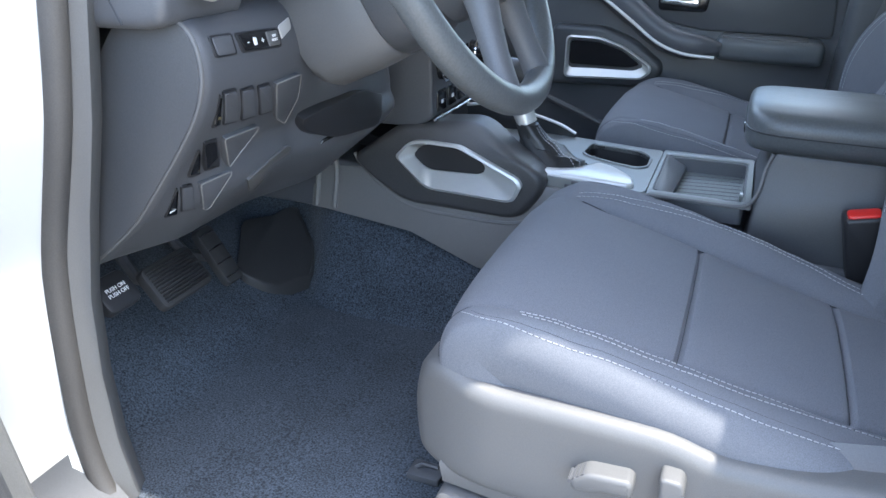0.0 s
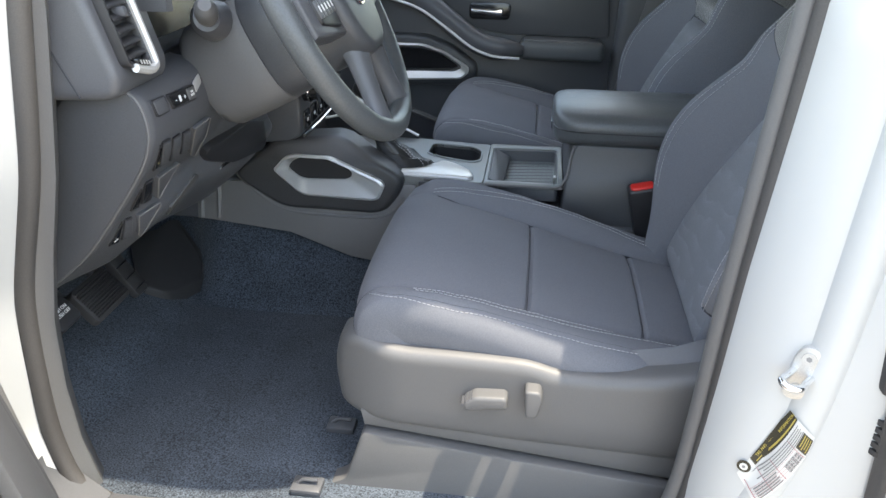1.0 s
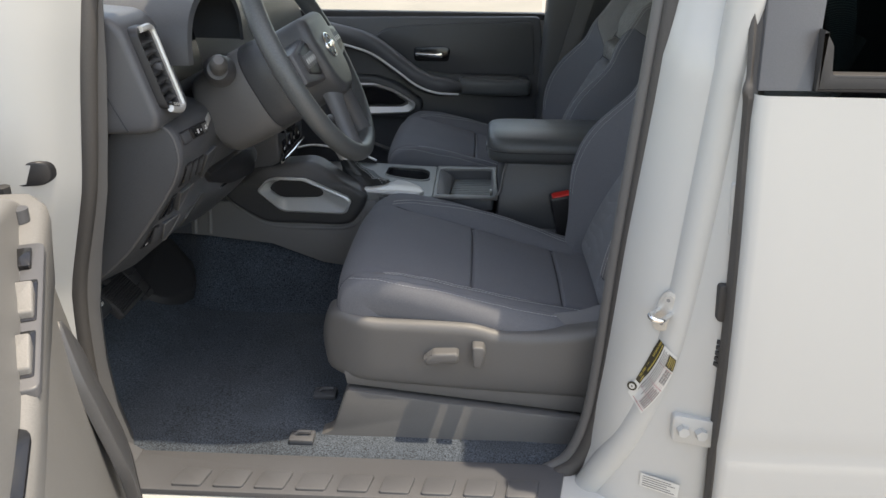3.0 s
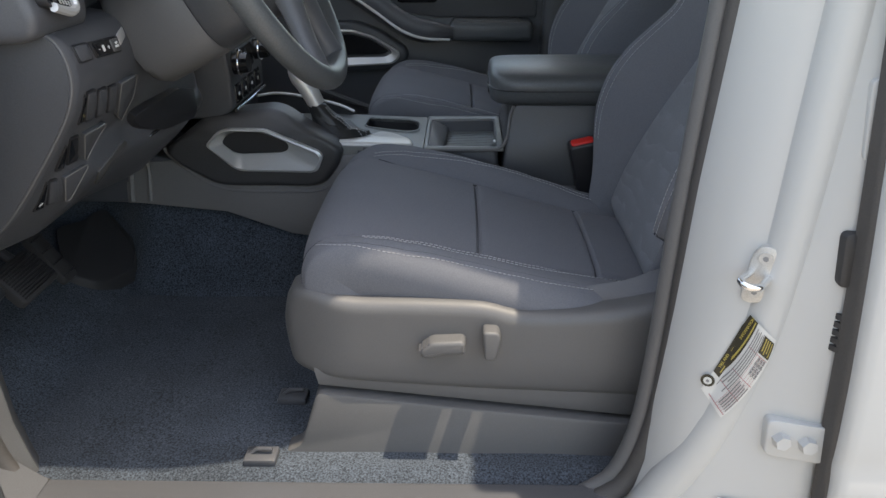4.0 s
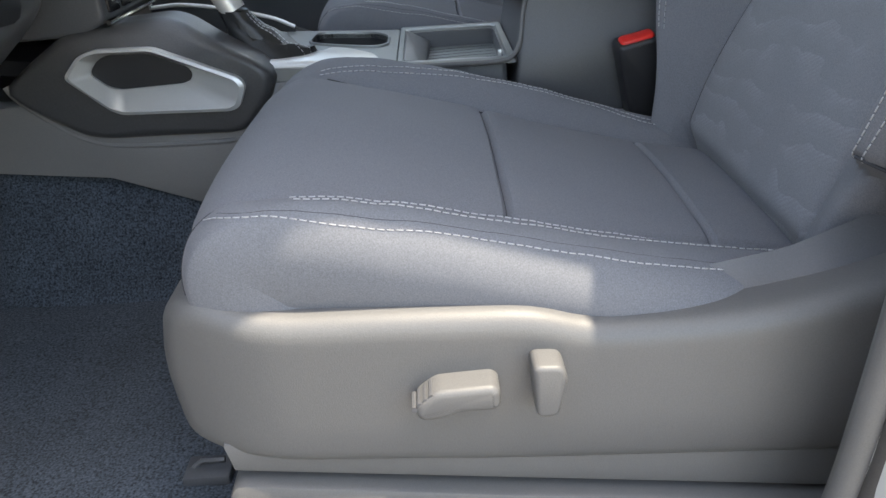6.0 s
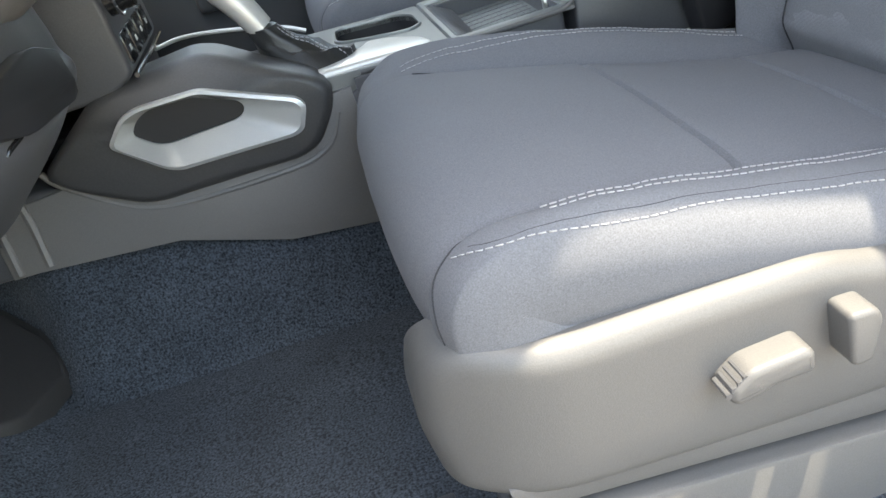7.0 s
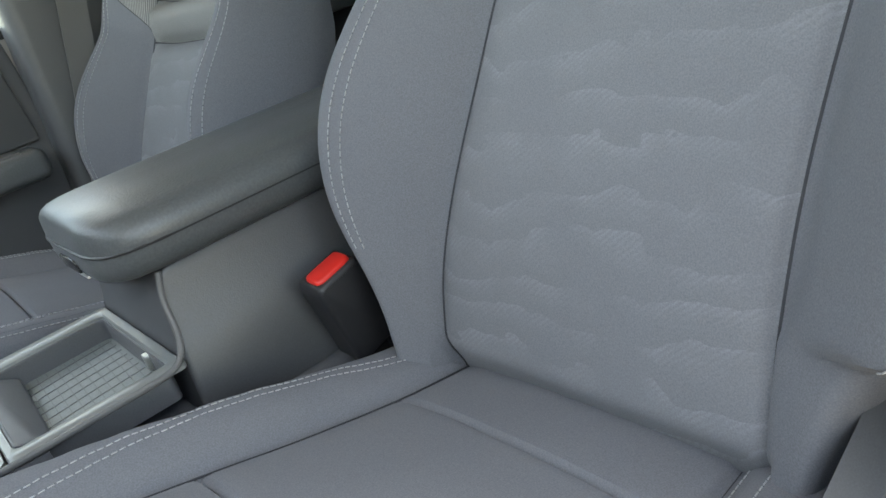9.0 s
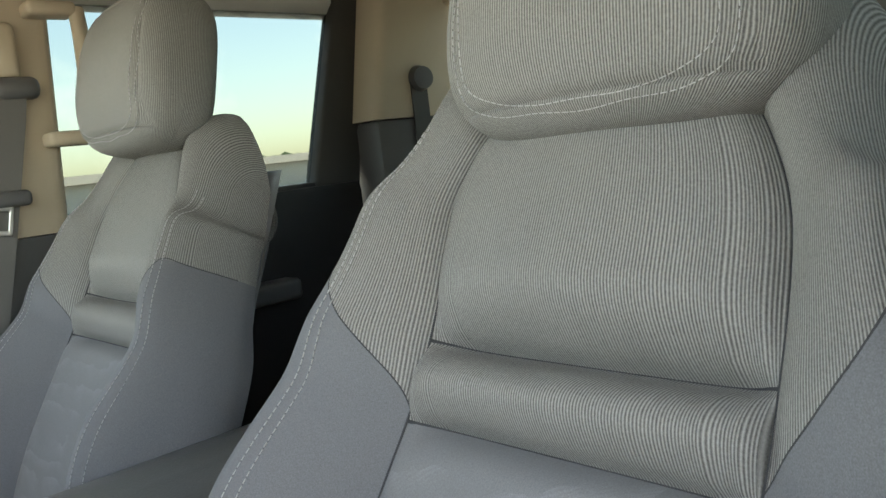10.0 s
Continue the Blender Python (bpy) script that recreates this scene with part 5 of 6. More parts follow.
def on_knee(y, z, out=0.0):
    """A point of the knee panel's rear face."""
    best = min(np.linspace(0.05, 0.95, 60), key=lambda a: abs(knee_pt(a, y)[2] - z))
    best = min(np.linspace(best - 0.016, best + 0.016, 17), key=lambda a: abs(knee_pt(a, y)[2] - z))
    p = knee_pt(best, y)
    q = knee_pt(best + 0.01, y)
    t = Vector(q) - Vector(p)
    n = Vector((-t.z, 0, t.x)).normalized()
    if n.x < 0:
        n = -n
    return Vector(p) + n * out


def knee_tile(poly, r=0.003, out=0.003, deep=0.004):
    return slab(round_poly(poly, r, 3), lambda u, w, d: tuple(on_knee(u, w, d)), out, -deep, 0.0012, 2)


def bezel(poly, wide=0.0026):
    """A dark surround, a little wider than its switch all round."""
    c = Vector((sum(p[0] for p in poly) / len(poly), sum(p[1] for p in poly) / len(poly)))
    grown = [Vector(p) + (Vector(p) - c).normalized() * wide * 1.4 for p in poly]
    return knee_tile([tuple(p) for p in grown], 0.003, 0.0022)


def switch(name, poly, material, label="", r=0.003):
    part("bezel", bezel(poly), BLACK, kp)
    part(name, knee_tile(poly, r), material, kp, label)


def ledge_(poly):
    lg = part("ledge", knee_tile(poly, 0.004, 0.006), PLASTIC, kp, "raised dark ledge")
    # edge highlight of the ledge, painted by a thin tube of lighter plastic
    part("rim", tube([tuple(on_knee(u, w, 0.0056)) for u, w in round_poly(poly, 0.004, 3)], 0.0011, 6, closed=True), FLANK, lg, "lighter grey line painting the ledge's edge highlight")


switch("switch_blank", [(0.692, 1.213), (0.720, 1.212), (0.719, 1.229), (0.690, 1.230)], PLASTIC, "blank square switch")
switch("dimmer_switch", [(0.735, 1.211), (0.800, 1.207), (0.799, 1.225), (0.730, 1.228)], PLASTIC_GLOSS, "gloss black dimmer switch", 0.004)
part("switch_corner", knee_tile([(0.806, 1.212), (0.829, 1.221), (0.832, 1.233), (0.804, 1.226)], 0.003, 0.001), SILVER, kp, "bright corner cover")
switch("corner_switch", [(0.702, 1.141), (0.713, 1.140), (0.695, 1.174)], PLASTIC_GLOSS, "small lamp switch", 0.002)
for y0, y1, y2, y3, dz in ((0.722, 0.747, 0.721, 0.700, 0.0), (0.757, 0.783, 0.753, 0.731, -0.004), (0.794, 0.822, 0.785, 0.763, -0.007)):
    switch("switch_blank", [(y0, 1.139 + dz), (y1, 1.136 + dz), (y2, 1.174 + dz), (y3, 1.176 + dz)], PLASTIC, "blank upright switch")
ledge_([(0.834, 1.118), (0.868, 1.103), (0.862, 1.138), (0.842, 1.171), (0.792, 1.169)])
switch("light_switch", [(0.731, 1.081), (0.753, 1.079), (0.725, 1.117), (0.703, 1.120)], PLASTIC_GLOSS, "gloss black fuel door switch")
switch("half_switch", [(0.707, 1.081), (0.724, 1.078), (0.706, 1.107), (0.699, 1.112)], PLASTIC_GLOSS, "small dark switch", 0.002)
ledge_([(0.766, 1.073), (0.800, 1.106), (0.800, 1.117), (0.734, 1.120)])
switch("lower_switch", [(0.707, 1.028), (0.720, 1.027), (0.697, 1.067)], PLASTIC_GLOSS, "traction control switch", 0.002)
switch("switch_blank", [(0.724, 1.030), (0.740, 1.028), (0.718, 1.064), (0.704, 1.066)], PLASTIC, "blank upright switch")
ledge_([(0.746, 1.029), (0.754, 1.025), (0.768, 1.068), (0.725, 1.066)])
cover = part("diagnostic_cover", knee_tile([(0.832, 1.022), (0.856, 1.009), (0.896, 1.061), (0.886, 1.066), (0.800, 1.047)], 0.004, 0.003), PLASTIC_GREY, kp, "small grey pull cover")
# no opening is cut here: a black tile paints the column gap's shade
part("column_shade", knee_tile([(0.898, 1.105), (0.914, 1.076), (0.955, 1.062), (1.03, 1.066), (1.06, 1.10), (1.00, 1.118)], 0.012, 0.012), BLACK, kp, "black tile painting the shaded gap round the steering column")
part("screw_cover", knee_tile([(0.942, 1.054), (0.962, 1.060), (0.966, 1.066), (0.946, 1.060)], 0.002, 0.002), PLASTIC_GLOSS, kp, "small dark screw cover")


def text_on(words, size, m, parent, name="lettering"):
    cu = bpy.data.curves.new(name, "FONT")
    cu.body, cu.size, cu.extrude = words, size, 0.0003
    cu.align_x, cu.align_y = "CENTER", "CENTER"
    tmp = new(name, cu)
    me = bpy.data.meshes.new_from_object(tmp.evaluated_get(bpy.context.evaluated_depsgraph_get()))
    bpy.data.objects.remove(tmp)
    me.transform(m)
    me.materials.clear()
    me.materials.append(WHITE_PRINT)
    ob = new(name, me)
    ob.parent = parent
    ob.matrix_parent_inverse = parent.matrix_world.inverted()
    return ob


def face_rear(y, z, out):
    """A pose for lettering on the knee panel, read from behind."""
    p, q = on_knee(y, z, out), on_knee(y, z + 0.01, out)
    up = (q - p).normalized()
    right = Vector((0, 1, 0))
    return Matrix.Translation(p) @ Matrix((right, up, right.cross(up))).transposed().to_4x4()


text_on("-", 0.010, face_rear(0.742, 1.219, 0.0035), kp)
text_on("+", 0.009, face_rear(0.767, 1.217, 0.0035), kp)
text_on("OFF", 0.0055, face_rear(0.708, 1.036, 0.0035), kp)
part("lamp_icon", knee_tile([(0.7515, 1.214), (0.758, 1.2135), (0.758, 1.2215), (0.7515, 1.222)], 0.002, 0.0034), WHITE_PRINT, kp)
part("fuel_icon", knee_tile([(0.733, 1.096), (0.740, 1.095), (0.733, 1.105), (0.727, 1.106)], 0.002, 0.0036), WHITE_PRINT, kp)
part("amber_mark", knee_tile([(0.7035, 1.148), (0.709, 1.147), (0.7078, 1.150), (0.7025, 1.151)], 0.0005, 0.0036), YELLOW, kp)
part("reset_key", knee_tile([(0.777, 1.2095), (0.797, 1.2085), (0.796, 1.223), (0.775, 1.224)], 0.002, 0.0045), PLASTIC_GREY, kp)
text_on("TRIP\nRESET", 0.0040, face_rear(0.7865, 1.2165, 0.005), kp)

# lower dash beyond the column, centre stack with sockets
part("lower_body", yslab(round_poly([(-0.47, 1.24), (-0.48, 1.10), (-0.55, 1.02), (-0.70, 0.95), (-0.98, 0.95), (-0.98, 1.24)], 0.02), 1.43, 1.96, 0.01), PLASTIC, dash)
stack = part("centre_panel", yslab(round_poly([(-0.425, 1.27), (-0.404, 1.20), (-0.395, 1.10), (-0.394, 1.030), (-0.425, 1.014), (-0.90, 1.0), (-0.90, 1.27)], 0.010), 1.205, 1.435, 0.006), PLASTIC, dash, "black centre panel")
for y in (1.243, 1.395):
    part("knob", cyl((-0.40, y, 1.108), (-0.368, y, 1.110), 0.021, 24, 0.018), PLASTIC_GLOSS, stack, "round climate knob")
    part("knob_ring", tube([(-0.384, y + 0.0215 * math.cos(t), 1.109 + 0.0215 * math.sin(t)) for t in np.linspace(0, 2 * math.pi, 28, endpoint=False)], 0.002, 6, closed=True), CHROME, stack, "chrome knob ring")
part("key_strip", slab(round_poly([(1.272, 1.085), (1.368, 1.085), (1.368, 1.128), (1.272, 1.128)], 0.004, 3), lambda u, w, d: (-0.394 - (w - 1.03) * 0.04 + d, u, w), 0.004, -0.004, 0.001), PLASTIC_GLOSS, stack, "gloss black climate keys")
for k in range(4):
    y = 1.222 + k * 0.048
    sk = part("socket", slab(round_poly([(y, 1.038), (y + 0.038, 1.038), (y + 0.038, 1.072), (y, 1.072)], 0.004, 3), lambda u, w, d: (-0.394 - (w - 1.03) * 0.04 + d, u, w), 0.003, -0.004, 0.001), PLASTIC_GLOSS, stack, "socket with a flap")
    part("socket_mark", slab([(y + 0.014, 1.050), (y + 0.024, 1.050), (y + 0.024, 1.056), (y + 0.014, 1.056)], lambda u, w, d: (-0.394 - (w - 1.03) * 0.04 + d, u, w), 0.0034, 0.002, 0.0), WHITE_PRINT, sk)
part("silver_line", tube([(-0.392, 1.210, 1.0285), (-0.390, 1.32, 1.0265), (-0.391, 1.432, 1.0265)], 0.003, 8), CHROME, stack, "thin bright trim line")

# ---- kick trim ahead of the door opening ----
kick = tagged(mesh_ob("trim_kick_panel", grid([[(x, y, z) for x, y in ((-0.575 + dx, 0.612), (-0.56 + dx, 0.628), (-0.57 + dx, 0.652), (-0.62 + dx, 0.676), (-0.72 + dx, 0.682), (-0.90, 0.684))] for z, dx in ((0.672, 0.02), (0.70, 0.012), (0.76, 0.0), (0.85, -0.005), (0.95, 0.0), (1.05, 0.02), (1.15, 0.045), (1.24, 0.06), (1.34, 0.075), (1.44, 0.085))]), PLASTIC_GREY, True, 60), "dark grey kick panel and pillar trim", "trim", kind="structure")

# ---- pedals ----
def pedal(name, label, c, w, h, tilt, ribs, arm_to):
    th = thing(name, label, "pedal", c)
    m = Matrix.Translation(c) @ Matrix.Rotation(radians(-tilt), 4, "Y")
    f = lambda u, q, d: tuple(m @ Vector((d, u, q)))
    pad = part("pad", slab(round_poly([(-w, -h), (w, -h), (w * 0.95, h), (-w * 0.95, h)], 0.012, 5), f, 0.010, -0.004, 0.004, 2), RUBBER if ribs else BLACK, th, "black rubber pad")
    for k in range(ribs):
        q = -h * 0.75 + 1.5 * h * k / max(ribs - 1, 1)
        part("rib", slab(round_poly([(-w * 0.85, q - 0.0012), (w * 0.85, q - 0.0012), (w * 0.85, q + 0.0012), (-w * 0.85, q + 0.0012)], 0.001, 2), f, 0.0125, 0.009, 0.001, 1), RUBBER, pad)
    part("arm", tube(smooth_line([tuple(m @ Vector((-0.004, 0, 0))), tuple(m @ Vector((-0.06, 0, 0.05))), arm_to], 10), 0.009, 8), PLASTIC, th, "black steel arm")
    return th, m


brake, _ = pedal("brake_pedal", "wide black brake pedal with a ribbed rubber pad", (-0.632, 0.838, 0.866), 0.052, 0.032, 42, 11, (-0.80, 0.85, 1.05))
gas, _ = pedal("accelerator_pedal", "narrow black accelerator pedal", (-0.672, 0.982, 0.832), 0.020, 0.050, 35, 4, (-0.80, 0.98, 1.0))
park, pm = pedal("parking_brake_pedal", "small black parking brake pedal with white lettering", (-0.618, 0.714, 0.904), 0.028, 0.024, 42, 0, (-0.78, 0.70, 1.05))
text_on("PUSH ON\nPUSH OFF", 0.0075, pm @ Matrix(((0, 0, 1, 0.0108), (1, 0, 0, 0), (0, 1, 0, 0), (0, 0, 0, 1))), park)
# rubber heel pad on the toe board
hp = thing("heel_pad", "black rubber heel pad fixed to the carpet", "floor pad", (-0.66, 1.09, 0.74))
pad_poly = round_poly([(-0.755, 1.165), (-0.70, 1.065), (-0.655, 1.09), (-0.612, 1.178), (-0.625, 1.20), (-0.70, 1.272), (-0.73, 1.255)], 0.02, 5)
part("pad", slab(pad_poly, lambda u, w, d: (u, w, carpet_pt(u, w)[2] + d + 0.012 * ease((w - 1.14) / 0.03)), 0.018, -0.01, 0.004), RUBBER, hp)

# ---- carpet hooks ----
for x, y in ((-0.232, 0.795), (-0.248, 0.655)):
    hk = thing("carpet_hook", "small black plastic mat hook on the carpet", "mat hook", (x, y, 0.684), "mat hooks")
    part("plate", rbox(x - 0.022, x + 0.022, y - 0.016, y + 0.016, 0.682, 0.694, 0.003), PLASTIC, hk)
    part("tongue", tube([(x - 0.015, y, 0.692), (x - 0.005, y, 0.701), (x + 0.016, y, 0.701)], 0.003, 6), PLASTIC, hk)

# ---- steering wheel and column ----
WHEEL = pose(-0.245, 0.895, 1.322) @ Matrix.Rotation(radians(61.5), 4, "Y")       # local z towards the driver, local x down
wheel = thing("steering_wheel", "black leather steering wheel with silver-trimmed spokes", "steering wheel", (-0.245, 0.895, 1.322))
W3 = lambda u, w, d: tuple(WHEEL @ Vector((u, w, d)))
rim = [WHEEL @ Vector((0.187 * math.cos(t), 0.188 * math.sin(t), 0.0)) for t in np.linspace(0, 2 * math.pi, 96, endpoint=False)]
part("rim", tube(rim, 0.0165, 16, closed=True), LEATHER, wheel, "black leather rim")
hub = part("hub", slab(round_poly([(-0.062, -0.070), (-0.03, -0.082), (0.05, -0.070), (0.085, -0.035), (0.085, 0.035), (0.05, 0.070), (-0.03, 0.082), (-0.062, 0.070)], 0.03, 6), W3, 0.038, -0.03, 0.016, 4), PLASTIC_SOFT, wheel, "black airbag cover", 60)
part("emblem_ring", tube([W3(0.021 * math.cos(t), 0.024 * math.sin(t), 0.039) for t in np.linspace(0, 2 * math.pi, 36, endpoint=False)], 0.0022, 8, closed=True), CHROME, hub, "plain chrome ring emblem")
part("emblem_bar", slab(round_poly([(-0.004, -0.028), (0.004, -0.028), (0.004, 0.028), (-0.004, 0.028)], 0.002), W3, 0.042, 0.037, 0.001), CHROME, hub, "plain chrome emblem bar")
for s in (-1, 1):
    spoke = part("spoke", slab([(-0.035, s * 0.06), (-0.022, s * 0.178), (0.028, s * 0.178), (0.045, s * 0.06)][::s], W3, 0.022, -0.008, 0.006, 3), PLASTIC, wheel, "black spoke with keys")
    part("key_pad", slab(round_poly([(-0.026, s * 0.085), (-0.016, s * 0.150), (0.018, s * 0.150), (0.032, s * 0.085)], 0.006)[::s], W3, 0.026, 0.018, 0.002), BLACK, spoke, "black key pad")
    for k in range(5):
        y = s * (0.092 + 0.013 * k)
        part("key", slab(round_poly([(-0.010, y - 0.005), (0.012, y - 0.005), (0.012, y + 0.005), (-0.010, y + 0.005)], 0.002, 3), W3, 0.0285, 0.024, 0.001), PLASTIC, spoke)
        part("key_mark", slab([(-0.003, y - 0.0022), (0.005, y - 0.0022), (0.005, y + 0.0022), (-0.003, y + 0.0022)], W3, 0.0289, 0.0284, 0.0), WHITE_PRINT, spoke)
    low = part("lower_spoke", tube(smooth_line([W3(0.05, s * 0.035, 0.012), W3(0.11, s * 0.048, 0.006), W3(0.178, s * 0.062, 0.0)], 12), [0.024, 0.022, 0.020, 0.018, 0.017, 0.016, 0.0155, 0.015, 0.0155, 0.016, 0.017, 0.018], 12, flat=0.6), PLASTIC, wheel, "black lower spoke")
column = thing("steering_column", "dark grey plastic steering column shroud with stalks", "steering column", (-0.40, 0.895, 1.25))
def shroud(rows, off):
    return grid([[W3(off + rx * math.copysign(abs(math.cos(t)) ** 0.7, math.cos(t)), ry * math.copysign(abs(math.sin(t)) ** 0.7, math.sin(t)), d) for t in np.linspace(0, 2 * math.pi, 44, endpoint=False)] for d, rx, ry in rows], closed_v=True, cap=True)


part("rear_cover", shroud(((-0.030, 0.060, 0.058), (-0.036, 0.070, 0.066), (-0.06, 0.078, 0.072), (-0.098, 0.080, 0.071), (-0.102, 0.077, 0.068)), 0.010), PLASTIC_SOFT, column, "black cover behind the wheel", 60)
part("shroud", shroud(((-0.100, 0.076, 0.066), (-0.104, 0.079, 0.068), (-0.14, 0.079, 0.066), (-0.195, 0.076, 0.060), (-0.208, 0.068, 0.054)), 0.012), PLASTIC_GREY, column, "dark grey shroud", 60)
part("neck", shroud(((-0.17, 0.05, 0.045), (-0.22, 0.05, 0.045), (-0.30, 0.05, 0.045)), 0.0), BLACK, column, "black steering shaft housing", 60)
part("stalk_boot", tube([(-0.390, 0.850, 1.298), (-0.384, 0.815, 1.308), (-0.380, 0.797, 1.312)], [0.028, 0.025, 0.017], 16), PLASTIC, column)
part("lamp_stalk", tube(smooth_line([(-0.380, 0.80, 1.311), (-0.374, 0.785, 1.318), (-0.368, 0.768, 1.328), (-0.364, 0.758, 1.334)], 10), [0.009, 0.011, 0.0135, 0.0145, 0.015, 0.015, 0.0145, 0.014, 0.012, 0.008], 14), PLASTIC_GREY, column, "light switch stalk")

# ---- passenger door ----
pdoor = thing("door_2", "closed passenger door, dark trim with silver accents and armrest", "car door", (0.0, 2.03, 0.7), kind="structure")
pd_poly = round_poly([(-0.70, 0.62), (0.245, 0.62), (0.268, 0.95), (0.24, 1.265), (-0.70, 1.25)], 0.02)
pdp = part("panel", slab(pd_poly, XZ(2.03), 0, 0.07, 0.008), PLASTIC, pdoor, "black moulded door trim")
ins = round_poly([(-0.30, 1.185), (-0.24, 1.225), (-0.12, 1.238), (0.215, 1.250), (0.228, 1.10), (0.226, 1.085), (-0.05, 1.085), (-0.14, 1.10)], 0.02)
part("insert", slab(ins, XZ(2.020), 0, 0.012, 0.005), PLASTIC_SOFT, pdp, "padded black upper insert")
arm_line = [(-0.42, 1.995, 1.215), (-0.30, 1.985, 1.185), (-0.22, 1.975, 1.135), (-0.15, 1.968, 1.085), (-0.09, 1.962, 1.060), (0.0, 1.96, 1.055)]
part("switch_sweep", tube(smooth_line(arm_line, 30), [0.028] * 26 + [0.026, 0.022, 0.018, 0.012], 12, flat=1.3), PLASTIC, pdoor, "sweeping grey switch pod")
part("silver_line", tube(smooth_line([(-0.40, 1.962, 1.190), (-0.29, 1.952, 1.160), (-0.21, 1.942, 1.112), (-0.14, 1.936, 1.064), (-0.08, 1.934, 1.043), (-0.01, 1.94, 1.038)], 30), 0.004, 8), SILVER, pdoor, "thin silver trim line")
part("armrest", rbox(-0.012, 0.215, 1.955, 2.035, 1.030, 1.082, 0.016, 4), LEATHER, pdoor, "padded black armrest")
part("armrest_top", rbox(0.0, 0.180, 1.965, 2.03, 1.080, 1.0845, 0.002, 2), PLASTIC_GREY, pdoor)
part("handle_cup", slab(round_poly([(-0.155, 1.125), (-0.045, 1.125), (-0.04, 1.165), (-0.06, 1.172), (-0.155, 1.168)], 0.012), XZ(2.017), 0, 0.006, 0.002), PLASTIC_GLOSS, pdoor, "gloss black handle recess")
part("handle", slab(round_poly([(-0.15, 1.142), (-0.065, 1.137), (-0.06, 1.146), (-0.065, 1.157), (-0.085, 1.152), (-0.15, 1.154)], 0.005), XZ(2.004), 0, 0.014, 0.004, 3), CHROME, pdoor, "chrome release handle")
pr_o = round_poly([(-0.36, 1.058), (-0.28, 1.058), (-0.22, 1.040), (-0.150, 0.998), (-0.150, 0.982), (-0.17, 0.965), (-0.36, 0.955)], 0.014)
pr_i = round_poly([(-0.35, 1.045), (-0.28, 1.045), (-0.225, 1.030), (-0.185, 1.004), (-0.18, 0.998), (-0.20, 0.990), (-0.35, 0.988)], 0.012)
pr_m = round_poly([(-0.356, 1.054), (-0.28, 1.054), (-0.221, 1.037), (-0.156, 0.998), (-0.156, 0.984), (-0.173, 0.969), (-0.356, 0.960)], 0.013)
part("pull_ring", dish(pr_o, pr_m, pr_i, 1.985, 2.004), SILVER, pdoor, "satin silver pull ring", 30)
part("pull_pad", slab(round_poly([(-0.40, 1.08), (-0.27, 1.08), (-0.20, 1.055), (-0.130, 1.005), (-0.125, 0.98), (-0.15, 0.945), (-0.40, 0.935)], 0.02), XZ(1.998), 0, 0.04, 0.012, 3), PLASTIC_SOFT, pdoor)
part("pull_recess", slab(pr_i, XZ(1.9955), 0, 0.001, 0.0), PLASTIC_GLOSS, pdoor)
part("pocket_edge", tube(smooth_line([(-0.40, 2.0, 0.90), (-0.20, 1.99, 0.83), (0.0, 1.985, 0.78), (0.2, 1.99, 0.76)], 20), 0.008, 8), PLASTIC_GREY, pdoor)
part("window", slab([(-0.66, 1.27), (0.245, 1.27), (0.22, 1.76), (-0.22, 1.76)], XZ(2.075), 0, 0.004, 0.0), GLASS, pdoor, "clear side glass").visible_shadow = False
part("belt_strip", rbox(-0.68, 0.26, 2.05, 2.09, 1.252, 1.272, 0.004), RUBBER, pdoor)

# far rear door
rdo = thing("door_4", "closed rear passenger door with dark trim and window", "car door", (0.7, 2.03, 0.7), kind="structure")
part("panel", slab(round_poly([(0.36, 0.62), (1.15, 0.62), (1.15, 1.35), (0.40, 1.345)], 0.02), XZ(2.03), 0, 0.07, 0.008), BLACK, rdo, "black moulded rear door trim")
part("armrest", rbox(0.70, 0.92, 1.975, 2.035, 1.12, 1.165, 0.012, 3), PLASTIC, rdo)
part("handle", rbox(0.66, 0.74, 2.015, 2.03, 1.235, 1.25, 0.004), CHROME, rdo, "chrome handle")
part("window", slab([(0.46, 1.355), (1.03, 1.348), (1.16, 1.78), (0.50, 1.78)], XZ(2.06), 0, 0.004, 0.0), TINT, rdo, "tinted rear side glass")
part("window_frame", slab([(1.02, 1.33), (1.15, 1.33), (1.23, 1.80), (1.155, 1.80), (1.03, 1.37)], XZ(2.035), 0, 0.04, 0.008), RUBBER, rdo, "black window frame")
part("bottom_strip", rbox(0.46, 1.05, 2.04, 2.07, 1.340, 1.358, 0.004), RUBBER, rdo, "black window strip")

# passenger belt on the far pillar, grab handle, rear belt guide
belt = thing("seat_belt", "dark grey seat belt hanging on the beige pillar", "seat belt", (0.40, 1.97, 1.2))
part("webbing", slab([(0.215, 0.82), (0.263, 0.82), (0.357, 1.196), (0.390, 1.325), (0.437, 1.52), (0.448, 1.58), (0.400, 1.58), (0.390, 1.52), (0.342, 1.325), (0.309, 1.196)], XZ(1.962), 0, 0.003, 0.0), PLASTIC_GREY, belt, "dark grey webbing")
part("guide", rbox(0.396, 0.468, 1.952, 1.985, 1.555, 1.592, 0.014, 3), PLASTIC, belt, "black upper guide")
part("guide_cover", rbox(0.405, 0.445, 1.96, 1.99, 1.59, 1.68, 0.012, 3), BEIGE, belt, "beige guide cover")
part("tongue_cap", rbox(0.350, 0.423, 1.946, 1.972, 1.384, 1.410, 0.009, 3), PLASTIC, belt, "black tongue cap")
